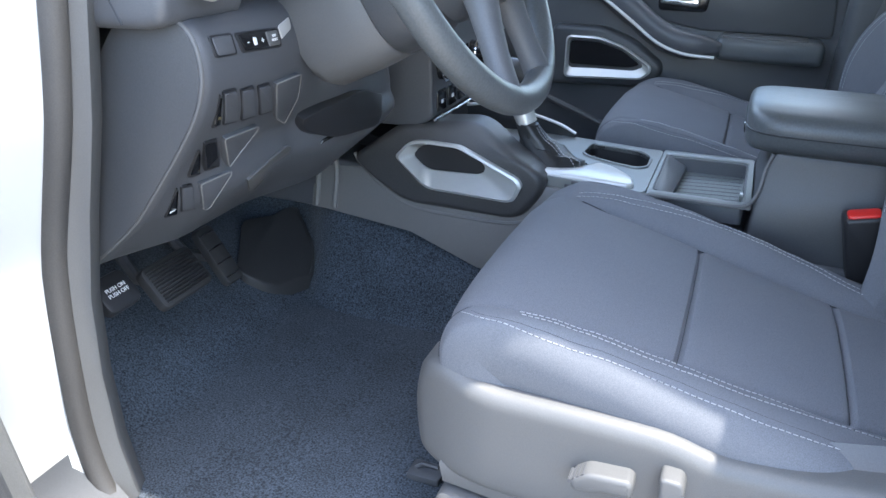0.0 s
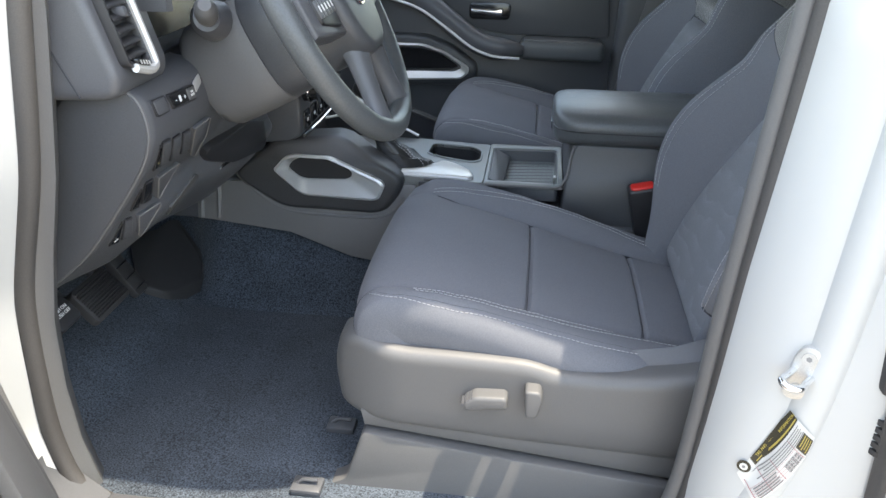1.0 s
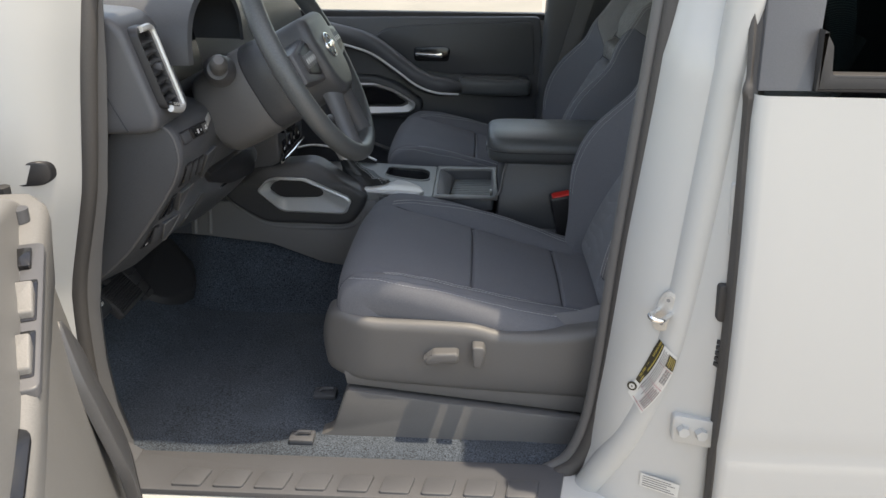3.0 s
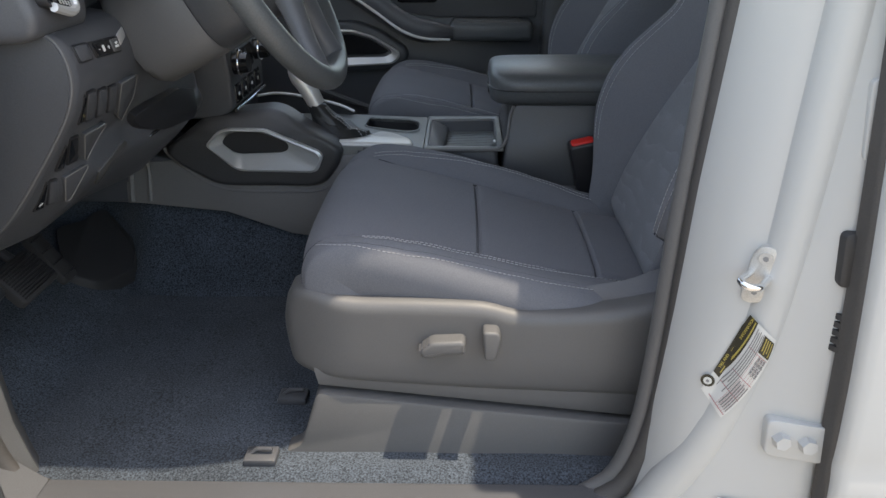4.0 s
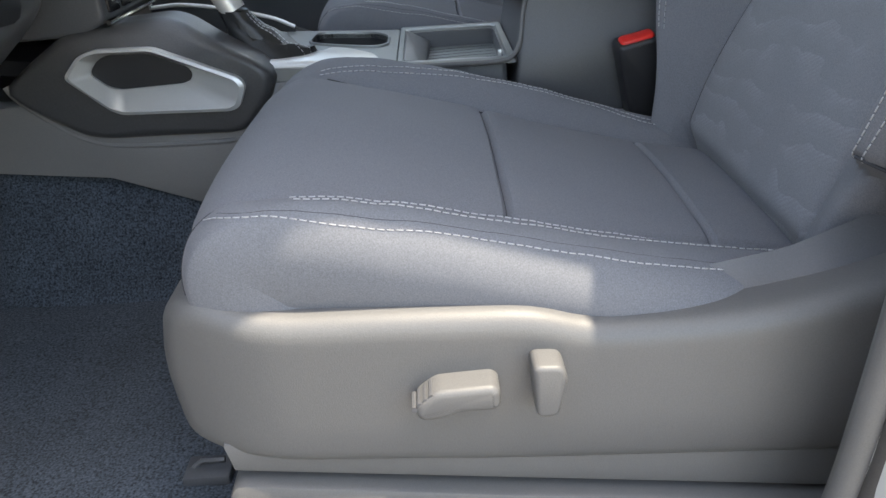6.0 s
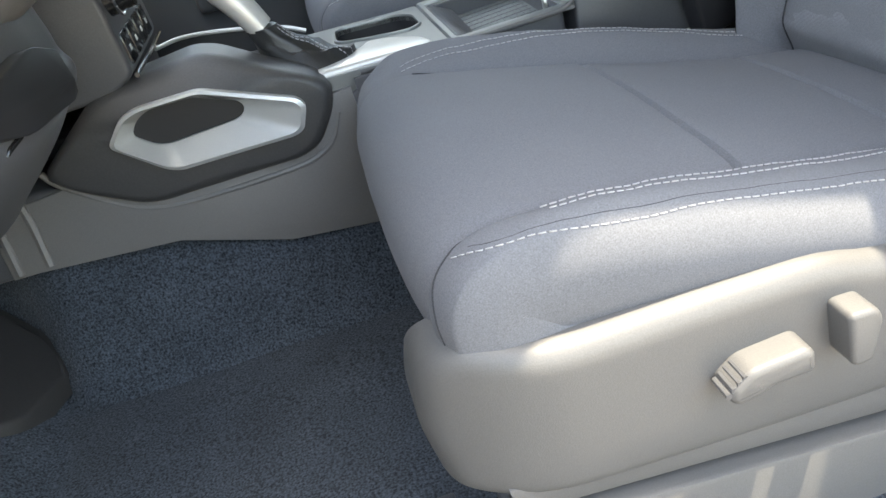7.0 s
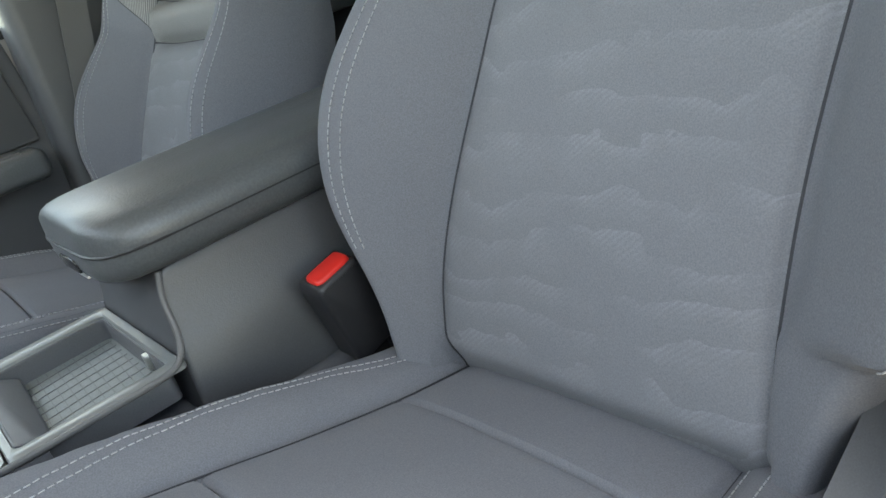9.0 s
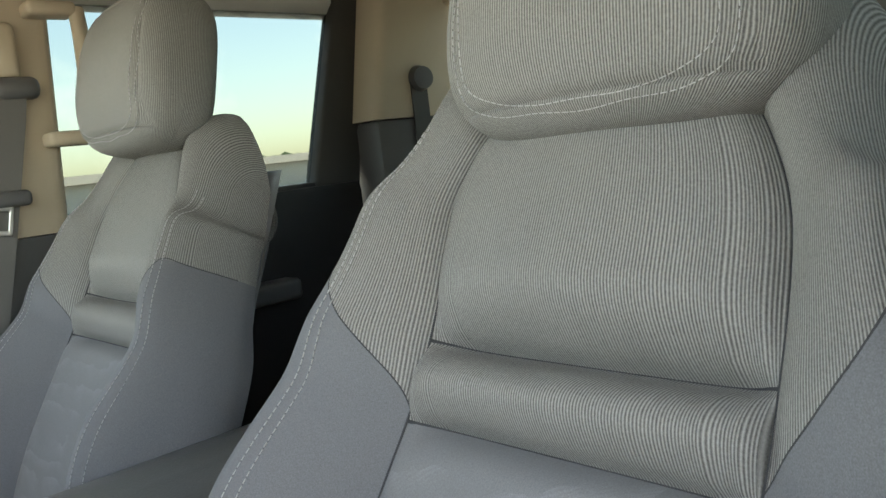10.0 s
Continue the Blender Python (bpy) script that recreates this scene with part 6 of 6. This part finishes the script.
part("tongue", ring_plate(round_poly([(0.358, 1.342), (0.384, 1.338), (0.394, 1.386), (0.366, 1.388)], 0.004), round_poly([(0.364, 1.349), (0.379, 1.347), (0.386, 1.378), (0.370, 1.380)], 0.003), XZ(1.953), 0, 0.003, 0.001), STEEL, belt, "bright steel tongue")
grab = thing("grab_handle", "beige grab handle on the pillar", "grab handle", (0.47, 1.97, 1.6))
part("grip", tube(smooth_line([(0.528, 1.955, 1.487), (0.532, 1.945, 1.52), (0.536, 1.942, 1.58), (0.540, 1.945, 1.66), (0.542, 1.955, 1.70)], 30), 0.013, 10), BEIGE, grab)
for z in (1.487, 1.700):
    part("mount", rbox(0.462, 0.540, 1.940, 1.990, z - 0.012, z + 0.012, 0.008, 3), BEIGE, grab)
rb = thing("rear_belt_guide", "black rear belt guide on the corner pillar", "belt guide", (1.21, 1.93, 1.54))
part("guide", cyl((1.295, 1.952, 1.567), (1.290, 1.925, 1.567), 0.032, 20, 0.026), PLASTIC, rb, "round black guide")
part("webbing", slab([(1.265, 1.20), (1.315, 1.20), (1.315, 1.56), (1.265, 1.56)], XZ(1.945), 0, 0.003, 0.0), RUBBER, rb, "black webbing")

# ---- rear bench ----
bench = thing("rear_bench", "dark grey fabric rear bench seat with headrests", "rear seat", (1.1, YC, FLOOR))
part("cushion", rbox(0.86, 1.28, 0.66, 1.93, 0.86, 1.0, 0.04, 4), FABRIC, bench)
part("backrest", slab(round_poly([(1.24, 0.96), (1.36, 1.42), (1.41, 1.42), (1.41, 0.96)], 0.03), lambda u, w, d: (u, d, w), 0.66, 1.93, 0.03, 3), FABRIC, bench)
for y in (0.92, 1.67):
    part("headrest", rbox(1.30, 1.40, y - 0.13, y + 0.13, 1.44, 1.60, 0.04, 4), PLASTIC_SOFT, bench, "dark headrest")
rw = thing("window_rear", "rear cab window in a pale frame", "rear window", (1.44, YC, 1.5), kind="structure")
part("pane", rbox(1.44, 1.445, 0.66, 1.94, 1.25, 1.76, 0.0), TINT, rw)
part("header", rbox(1.40, 1.47, 0.60, 1.99, 1.74, 1.84, 0.02), BEIGE, rw)

# ---- driver's rear door ----
rdoor = thing("door_3", "white rear door, closed, with black window frame", "car door", (0.8, 0.46, 0.6), kind="structure")


def door_y(z):
    return 0.468 - 0.020 * math.sin(min(max((z - 0.45) / 0.9, 0), 1) * math.pi) + 0.03 * ease((0.62 - z) / 0.2) + 0.012 * math.exp(-((z - 0.845) / 0.012) ** 2) * 0.25


def edge_x(z):
    """The door's leading edge leans forward with height."""
    return float(np.interp(z, (0.44, 0.757, 0.85, 0.938, 1.045, 1.162, 1.317, 1.46, 1.76), (0.426, 0.414, 0.408, 0.405, 0.400, 0.394, 0.384, 0.384, 0.398)))


def lip_x(z):
    return float(np.interp(z, (0.44, 0.735, 0.88, 1.005, 1.093, 1.226, 1.335, 1.352, 1.37, 1.46, 1.76), (0.424, 0.411, 0.401, 0.396, 0.391, 0.382, 0.374, 0.3725, 0.374, 0.371, 0.384)))


rd = []
for x, o in ((0.404, 0.030), (0.402, 0.012), (0.404, 0.005), (0.409, 0.001), (0.418, 0.0), (0.45, 0.0), (0.6, -0.002), (0.9, -0.004), (1.35, -0.004)):
    rd.append([(x + (edge_x(z) - 0.402) * max(0.0, 1 - (x - 0.402) / 0.12), door_y(z) + o, z) for z in np.linspace(0.44, 1.352, 60)])
part("skin", grid(rd), WHITE, rdoor, "white painted door skin", 60)
LEAN = lambda u, w, d: (u, 0.478 + 0.24 * max(0, w - 1.356) + d, w)
part("frame", slab([(0.386, 1.356), (0.452, 1.356), (0.48, 1.76), (0.398, 1.76)], LEAN, 0, 0.07, 0.004), PLASTIC, rdoor, "black window frame")
part("header", rbox(0.37, 1.34, 0.555, 0.735, 1.735, 1.80, 0.01), PLASTIC, rdoor, "black upper door frame")
part("belt", slab(round_poly([(0.452, 1.356), (1.33, 1.356), (1.33, 1.378), (0.47, 1.378), (0.466, 1.41), (0.452, 1.43)], 0.004), XZ(0.474), 0, 0.02, 0.004), RUBBER, rdoor, "black rubber belt moulding")
part("window", slab([(0.454, 1.37), (1.30, 1.37), (1.25, 1.76), (0.482, 1.76)], LEAN, 0.016, 0.020, 0.0), TINT, rdoor, "tinted side glass")
strip_rows = []
for z in np.r_[np.linspace(0.46, 1.33, 40), np.linspace(1.338, 1.376, 9), np.linspace(1.40, 1.75, 8)]:
    lean = 0.24 * max(0.0, z - 1.356)
    swell = 0.003 * math.exp(-((z - 1.356) / 0.010) ** 2)
    dy = (door_y(z) if z < 1.352 else 0.472) + lean
    xe, xl = edge_x(z), lip_x(z) - swell
    front = [(xe + 0.004, dy + 0.013 - swell), (xe - 0.002, dy + 0.015 - swell), ((xe + xl) / 2 - 0.001, (dy + 0.481 + lean) / 2 + 0.006 - swell), (xl + 0.002, 0.484 + lean - swell), (xl, 0.487 + lean - swell), (xl + 0.002, 0.491 + lean)]
    strip_rows.append([(a, b, z) for a, b in front + [(xl + 0.012, 0.500 + lean), (xe + 0.02, 0.505 + lean)]])
part("edge_seal", grid(strip_rows, closed_v=True, cap=True), SEAL, rdoor, "dark taupe rubber seal along the door edge", 60)

# ---- fittings on the pillar ----
def pillar_y(x, z):
    """Outer face of the middle pillar, with its pressed ridge."""
    x0 = float(np.interp(z, (0.66, 0.74, 0.90, 1.10, 1.38), (0.222, 0.243, 0.255, 0.266, 0.287)))
    w = float(np.interp(z, (0.66, 0.74, 0.90, 1.10, 1.38), (0.185, 0.165, 0.15, 0.135, 0.105)))
    flat = float(np.interp(x, (x0 + 0.01, x0 + 0.036, x0 + 0.078, x0 + w - 0.006), (0.572, 0.538, 0.518, 0.492)))
    rz = [p[2] for p in ridge[::-1]]
    rx, ry = (float(np.interp(z, rz, [p[k] for p in ridge[::-1]])) for k in (0, 1))
    q = 0.026 ** 2 - (x - rx - 0.006) ** 2
    return min(flat, ry + 0.011 - math.sqrt(q)) if q > 0 else flat


ZINC = mat("galvanised_plate", (0.50, 0.49, 0.46), 0.42, metal=0.45, blotch=0.2, blotch_size=60, grain=0.1)
striker = thing("door_striker", "bright steel door striker loop bolted to the pillar", "door striker", (0.324, 0.523, 1.032))
on_plate = lambda u, w, d: (u - 0.43 * d, 0.5225 - 0.476 * (u - 0.3245) - 0.90 * d, w)
plate = part("plate", slab(round_poly([(0.311, 1.004), (0.319, 0.999), (0.330, 1.003), (0.337, 1.020), (0.340, 1.050), (0.334, 1.064), (0.322, 1.064), (0.315, 1.050)], 0.007), on_plate, 0.0045, -0.006, 0.0012), ZINC, striker, "dull galvanised base plate")
legs = [on_plate(0.3175, 1.034, 0.0), on_plate(0.3335, 1.030, 0.0)]
out = Vector((-0.62, -0.77, 0.02)) * 0.031
tips = [tuple(Vector(p) + out) for p in legs]
mid = (Vector(tips[0]) + Vector(tips[1])) / 2 + out * 0.22
part("loop", tube(smooth_line([legs[0], tuple(Vector(legs[0]) + out * 0.5), tips[0], tuple(mid), tips[1], tuple(Vector(legs[1]) + out * 0.5), legs[1]], 36), 0.0040, 12), CHROME, striker, "chrome loop")
for u, w in ((0.3275, 1.0515), (0.3225, 1.0135)):
    bolt = part("bolt", cyl(on_plate(u, w, 0.002), on_plate(u, w, 0.0062), 0.0078, 20, 0.0066), ZINC, striker, "flush steel bolt")
    part("socket", cyl(on_plate(u, w, 0.005), on_plate(u, w, 0.0065), 0.0030, 6), PRINT, bolt, "star-shaped socket")
hg = part("hinge", slab(round_poly([(0.352, 0.826), (0.410, 0.826), (0.410, 0.872), (0.350, 0.872)], 0.008), lambda u, w, d: (u, 0.509 - (u - 0.33) * 0.28 + d, w), -0.006, 0.010, 0.002), WHITE, rdoor, "white painted hinge leaf")
for x in (0.366, 0.391):
    part("bolt", cyl((x, 0.500 - (x - 0.352) * 0.28, 0.849), (x, 0.489 - (x - 0.352) * 0.28, 0.849), 0.0105, 6, 0.0085), WHITE, hg, "white painted bolt")
part("hinge", slab(round_poly([(0.385, 1.160), (0.410, 1.160), (0.410, 1.235), (0.379, 1.235)], 0.007), lambda u, w, d: (u, 0.494 - (u - 0.38) * 0.2 + d, w), -0.002, 0.010, 0.0015), WHITE, rdoor, "white painted hinge leaf")
boot_ = thing("wiring_boot", "black corrugated wiring boot between pillar and door", "wiring boot", (0.39, 0.50, 1.0))
part("flange", slab(round_poly([(0.386, 1.034), (0.412, 1.034), (0.412, 1.092), (0.382, 1.092)], 0.008), lambda u, w, d: (u, 0.490 + d, w), -0.005, 0.01, 0.004), RUBBER, boot_)
for k in range(5):
    zz = 1.004 - 0.0088 * k
    part("fold", cyl((0.4035, 0.494, zz), (0.4035, 0.494, zz - 0.006), 0.0105, 12), RUBBER, boot_)


def pillar_label(name, label, poly_c, h, w, lean, paper, bend=0.0):
    th = thing(name, label, "sticker", poly_c)
    m = Matrix.Translation(poly_c) @ Matrix.Rotation(radians(-26), 4, "Z") @ Matrix.Rotation(radians(lean), 4, "Y")
    f = lambda u, q, d: tuple(m @ Vector((u - bend * (q / h) ** 2, d, q)))
    edge = [(-w, q) for q in np.linspace(h, -h, 12)] + [(w, q) for q in np.linspace(-h, h, 12)]
    part("paper", slab(edge, f, -0.0012, 0.0, 0.0), paper, th)
    return th, f


# tyre sticker, bent round the pillar's curve
def sticker_pt(s, v, d=0.0):
    """s runs from top to bottom, v across from the heading band to the far edge."""
    L = [(0.321, 0.987), (0.3085, 0.944), (0.2885, 0.884)]
    R = [(0.347, 0.963), (0.3385, 0.917), (0.308, 0.859)]
    k = ((1 - s) * (1 - 2 * s), 4 * s * (1 - s), s * (2 * s - 1))
    x, z = (sum(c * ((1 - v) * a[i] + v * b[i]) for c, a, b in zip(k, L, R)) for i in range(2))
    return (x - 0.4 * d, pillar_y(x, z) - 0.0022 - 0.9 * d, z)


def sticker_patch(s0, s1, v0, v1, d):
    n = max(2, int(40 * abs(s1 - s0)))
    return grid([[sticker_pt(s, v, d) for v in np.linspace(v0, v1, max(2, int(14 * (v1 - v0))))] for s in np.linspace(s0, s1, n)])


def sticker_text(words, size, s, v, ink):
    c = Vector(sticker_pt(s, v, 0.0014))
    ax = (Vector(sticker_pt(s - 0.02, v)) - Vector(sticker_pt(s + 0.02, v))).normalized()
    up = Vector(sticker_pt(s, v - 0.05)) - Vector(sticker_pt(s, v + 0.05))
    nz = ax.cross(up).normalized()
    up = nz.cross(ax)
    ob = text_on(words, size, Matrix(((ax.x, up.x, nz.x, c.x), (ax.y, up.y, nz.y, c.y), (ax.z, up.z, nz.z, c.z), (0, 0, 0, 1))), tyre)
    ob.data.materials[0] = ink


BAND = mat("label_band", (0.030, 0.026, 0.014), 0.5)
GOLD = mat("label_gold_print", (0.42, 0.33, 0.08), 0.5)
RULE = mat("label_red_rule", (0.42, 0.20, 0.20), 0.5)
tyre = thing("tyre_sticker", "white curved tyre information sticker with dark heading band, printed small", "sticker", sticker_pt(0.5, 0.5))
part("paper", sticker_patch(0, 1, 0, 1, 0.0), PAPER, tyre)
part("heading_band", sticker_patch(0.0, 0.80, 0.0, 0.24, 0.0008), BAND, tyre, "dark heading band")
part("dark_block", sticker_patch(0.06, 0.30, 0.56, 0.97, 0.0008), BAND, tyre, "dark notice block")
for words, s in (("TIRE AND", 0.65), ("LOADING", 0.44), ("INFORMATION", 0.18)):
    sticker_text(words, 0.0044, s, 0.085, GOLD)
for v in (0.68, 0.78, 0.88):
    sticker_text("240 kPa (35 psi)", 0.0036, 0.45, v, PRINT)
for k, (s0, s1, v) in enumerate(((0.02, 0.76, 0.17), (0.08, 0.26, 0.63), (0.08, 0.28, 0.71), (0.08, 0.25, 0.79), (0.08, 0.28, 0.88))):
    part("print_bar", sticker_patch(s0, s1, v, v + 0.03, 0.0011), GOLD, tyre)
for k in range(5):
    v = 0.30 + 0.055 * k
    part("print_bar", sticker_patch(0.06 + 0.03 * (k % 2), 0.86 - 0.05 * (k % 3), v, v + 0.022, 0.0008), PRINT, tyre)
for k in range(5):
    v = 0.60 + 0.075 * k
    part("print_bar", sticker_patch(0.66 + 0.02 * (k % 2), 0.94, v, v + 0.035, 0.0008), PRINT, tyre)
for v in (0.57, 0.655, 0.735, 0.815, 0.895):
    part("rule", sticker_patch(0.32, 0.97, v, v + 0.008, 0.0006), RULE, tyre, "thin red rule")
for s in (0.325, 0.63, 0.80, 0.965):
    part("rule", sticker_patch(s, s + 0.008, 0.30, 0.97, 0.0006), RULE, tyre, "thin red rule")
tc_ = Vector(sticker_pt(0.90, 0.02))
for r, ink, d in ((0.0075, BAND, 0.0012), (0.0045, PAPER, 0.0016), (0.0018, PRINT, 0.0020)):
    o_ = Vector((-0.43, -0.90, 0))
    part("tyre_mark", cyl(tuple(tc_ + o_ * (d - 0.001)), tuple(tc_ + o_ * d), r, 24), ink, tyre, "round tyre picture")
cert, cf = pillar_label("certification_sticker", "white certification sticker with small unreadable print", (0.346, 0.503, 0.738), 0.012, 0.030, 0, PAPER)
for k in range(5):
    part("print_line", slab([(-0.026, -0.009 + k * 0.0042), (0.024 - 0.006 * (k % 3), -0.009 + k * 0.0042), (0.024 - 0.006 * (k % 3), -0.0075 + k * 0.0042), (-0.026, -0.0075 + k * 0.0042)], cf, -0.0016, -0.0011, 0.0), PRINT, cert)

# ---- open driver's door ----
D = pose(-0.650, 0.472, 0, 0, 0, -66)
ddoor = thing("door_1", "open driver's door with dark trim and window switches", "car door", (-0.642, 0.474, 0.6), kind="structure")
T = lambda u, w, d: tuple(D @ Vector((u, d, w)))
part("skin", slab(round_poly([(0.02, 0.50), (0.98, 0.50), (1.02, 1.30), (0.02, 1.30)], 0.03), T, -0.03, 0.04, 0.006), WHITE, ddoor, "white painted door skin")
part("panel", slab(round_poly([(0.065, 0.58), (0.95, 0.56), (0.97, 1.28), (0.40, 1.28), (0.16, 1.24), (0.075, 1.20)], 0.04), lambda u, w, d: T(u, w, d + (0.075 * ease((1.19 - w) / 0.42) if d > 0.06 else 0)), 0.100, 0.042, 0.014, 3), DOOR_GREY, ddoor, "dark grey moulded trim panel")
part("edge_seal", tube([T(0.045, 0.55, 0.075), T(0.045, 0.8, 0.075), T(0.05, 1.0, 0.075), T(0.055, 1.22, 0.07)], 0.011, 8), RUBBER, ddoor, "black rubber door seal")
deck_z = lambda u: 1.213 - 0.10 * ease((u - 0.10) / 0.5)
deck_rows = []
for u in np.r_[np.linspace(0.075, 0.13, 6), np.linspace(0.16, 0.80, 18)]:
    k = ease((u - 0.07) / 0.05)
    z, dd = deck_z(u), 0.112 + 0.016 * k
    deck_rows.append([T(u, z - 0.13 * k - 0.01, 0.100), T(u, z - 0.10 * k - 0.01, dd - 0.010), T(u, z - 0.022, dd), T(u, z - 0.006, dd - 0.002), T(u, z, dd - 0.010), T(u, z + 0.002, 0.085), T(u, z + 0.004, 0.05)])
deck = part("armrest", grid(deck_rows), DOOR_GREY, ddoor, "grey grained armrest deck", 50)
DK = lambda u, w, d: tuple(D @ Vector((u, w, deck_z(u) + d)))
part("switch_bezel", slab(round_poly([(0.225, 0.055), (0.445, 0.055), (0.445, 0.130), (0.225, 0.130)], 0.010), DK, 0.0045, -0.006, 0.002), PLASTIC, deck, "black switch bezel")
part("lock_switch", slab(round_poly([(0.240, 0.095), (0.272, 0.095), (0.272, 0.118), (0.240, 0.118)], 0.003), DK, 0.009, 0.002, 0.001), PLASTIC_GLOSS, deck, "gloss black lock switch")
for u in (0.292, 0.368):
    part("switch_well", slab(round_poly([(u, 0.060), (u + 0.062, 0.060), (u + 0.062, 0.125), (u, 0.125)], 0.003), DK, 0.0055, 0.001, 0.0005), PLASTIC_GLOSS, deck, "dark switch well")
    for d in (0.063, 0.095):
        part("window_switch", slab(round_poly([(u + 0.020, d), (u + 0.058, d), (u + 0.058, d + 0.028), (u + 0.020, d + 0.028)], 0.004), lambda a, b, c, u0=u: tuple(D @ Vector((a, b, deck_z(a) + c + 0.25 * max(0, 0.03 - (a - u0 - 0.02)) * (c > 0.004)))), 0.013, 0.003, 0.003, 3), DOOR_GREY, deck, "grey window switch")
part("mirror_knob", cyl(T(0.165, deck_z(0.165), 0.10), T(0.165, deck_z(0.165) + 0.016, 0.10), 0.012, 16), PLASTIC, deck, "round mirror knob")
part("pull_pocket", slab(round_poly([(0.49, 0.07), (0.66, 0.07), (0.66, 0.125), (0.49, 0.125)], 0.015), DK, 0.005, 0.001, 0.001), PLASTIC_GLOSS, deck, "dark pull pocket")
part("trim_strip", slab(round_poly([(0.125, 1.02), (0.16, 1.08), (0.20, 1.00), (0.215, 0.86), (0.19, 0.74), (0.145, 0.86)], 0.025), lambda u, w, d: T(u, w, d + 0.075 * ease((1.19 - w) / 0.42)), 0.106, 0.09, 0.004), PLASTIC_SOFT, ddoor, "soft grey insert")
# dark slot in the front pillar, its shade painted by a black plate
slot = thing("pillar_slot", "oval slot in the white front pillar, its shade painted by a black plate", "rubber plug", (-0.60, 0.52, 1.21))
part("slot_shade", slab(round_poly([(-0.70, 1.193), (-0.548, 1.193), (-0.548, 1.228), (-0.70, 1.228)], 0.016, 6), lambda u, w, d: (u, float(np.interp(u, (-0.699, -0.609, -0.557, -0.54), (0.50, 0.515, 0.545, 0.56))) + d, w), -0.008, 0.02, 0.003), BLACK, slot)

# ---- distance beyond the passenger windows ----
def far_trees():
    """A far tree line: many small leaf clumps at uneven heights."""
    rnd = random.Random(4)
    verts, faces = [], []
    for k in range(2200):
        x = rnd.uniform(-60, 130)
        top = 2.3 + 1.6 * noise.noise((x * 0.05, 1, 0)) + 0.9 * noise.noise((x * 0.3, 5, 0))
        c = (x, 88 + rnd.uniform(-3, 3), rnd.uniform(0.2, max(0.8, top + 1.0)))
        n = len(verts)
        for dx, dy, dz in ((1, 0, 0), (-1, 0, 0), (0, 1, 0), (0, -1, 0), (0, 0, 1), (0, 0, -1)):
            r = rnd.uniform(0.3, 0.9)
            verts.append((c[0] + dx * r * 1.3, c[1] + dy * r, c[2] + dz * r * 0.8))
        faces += [(n + a, n + b, n + q) for a, b, q in ((0, 2, 4), (2, 1, 4), (1, 3, 4), (3, 0, 4), (2, 0, 5), (1, 2, 5), (3, 1, 5), (0, 3, 5))]
    me = bpy.data.meshes.new("tree_line")
    me.from_pydata(verts, [], faces)
    me.materials.append(GREEN)
    return new("tree_line", me)


tagged(far_trees(), "low green tree line far across the lot", "tree line", kind="stuff")
van = thing("parked_van", "white van parked across the lot", "van", (18.0, 22.0, 0.0))
van_side = round_poly([(14.6, 0.45), (21.0, 0.45), (21.05, 1.75), (20.8, 2.05), (16.6, 2.05), (15.8, 1.35), (14.6, 1.15)], 0.12, 5)
part("body", slab(van_side, lambda u, w, d: (u, 21.0 + d, w), 0, 1.9, 0.08, 3), WHITE, van, "white painted body")
for x in (16.9, 18.2, 19.5):
    part("window", slab(round_poly([(x, 1.38), (x + 1.15, 1.38), (x + 1.15, 1.85), (x + 0.1, 1.85)], 0.05), lambda u, w, d: (u, 20.99 + d, w), 0, 0.02, 0.005), TINT, van, "dark side window")
for x in (15.7, 19.9):
    part("wheel", cyl((x, 20.95, 0.36), (x, 21.2, 0.36), 0.36, 24), RUBBER, van, "black tyre")
shed = thing("long_building", "long low white building beyond the lot", "building", (45, 70, 0))
part("wall", rbox(5, 95, 70, 78, 0, 2.6, 0.05), WHITE, shed, "plain white wall")
part("roof", slab([(68.5, 2.6), (79.5, 2.6), (74, 3.5)], lambda u, w, d: (d, u, w), 4.5, 95.5, 0.05), CONCRETE, shed, "pale pitched roof")
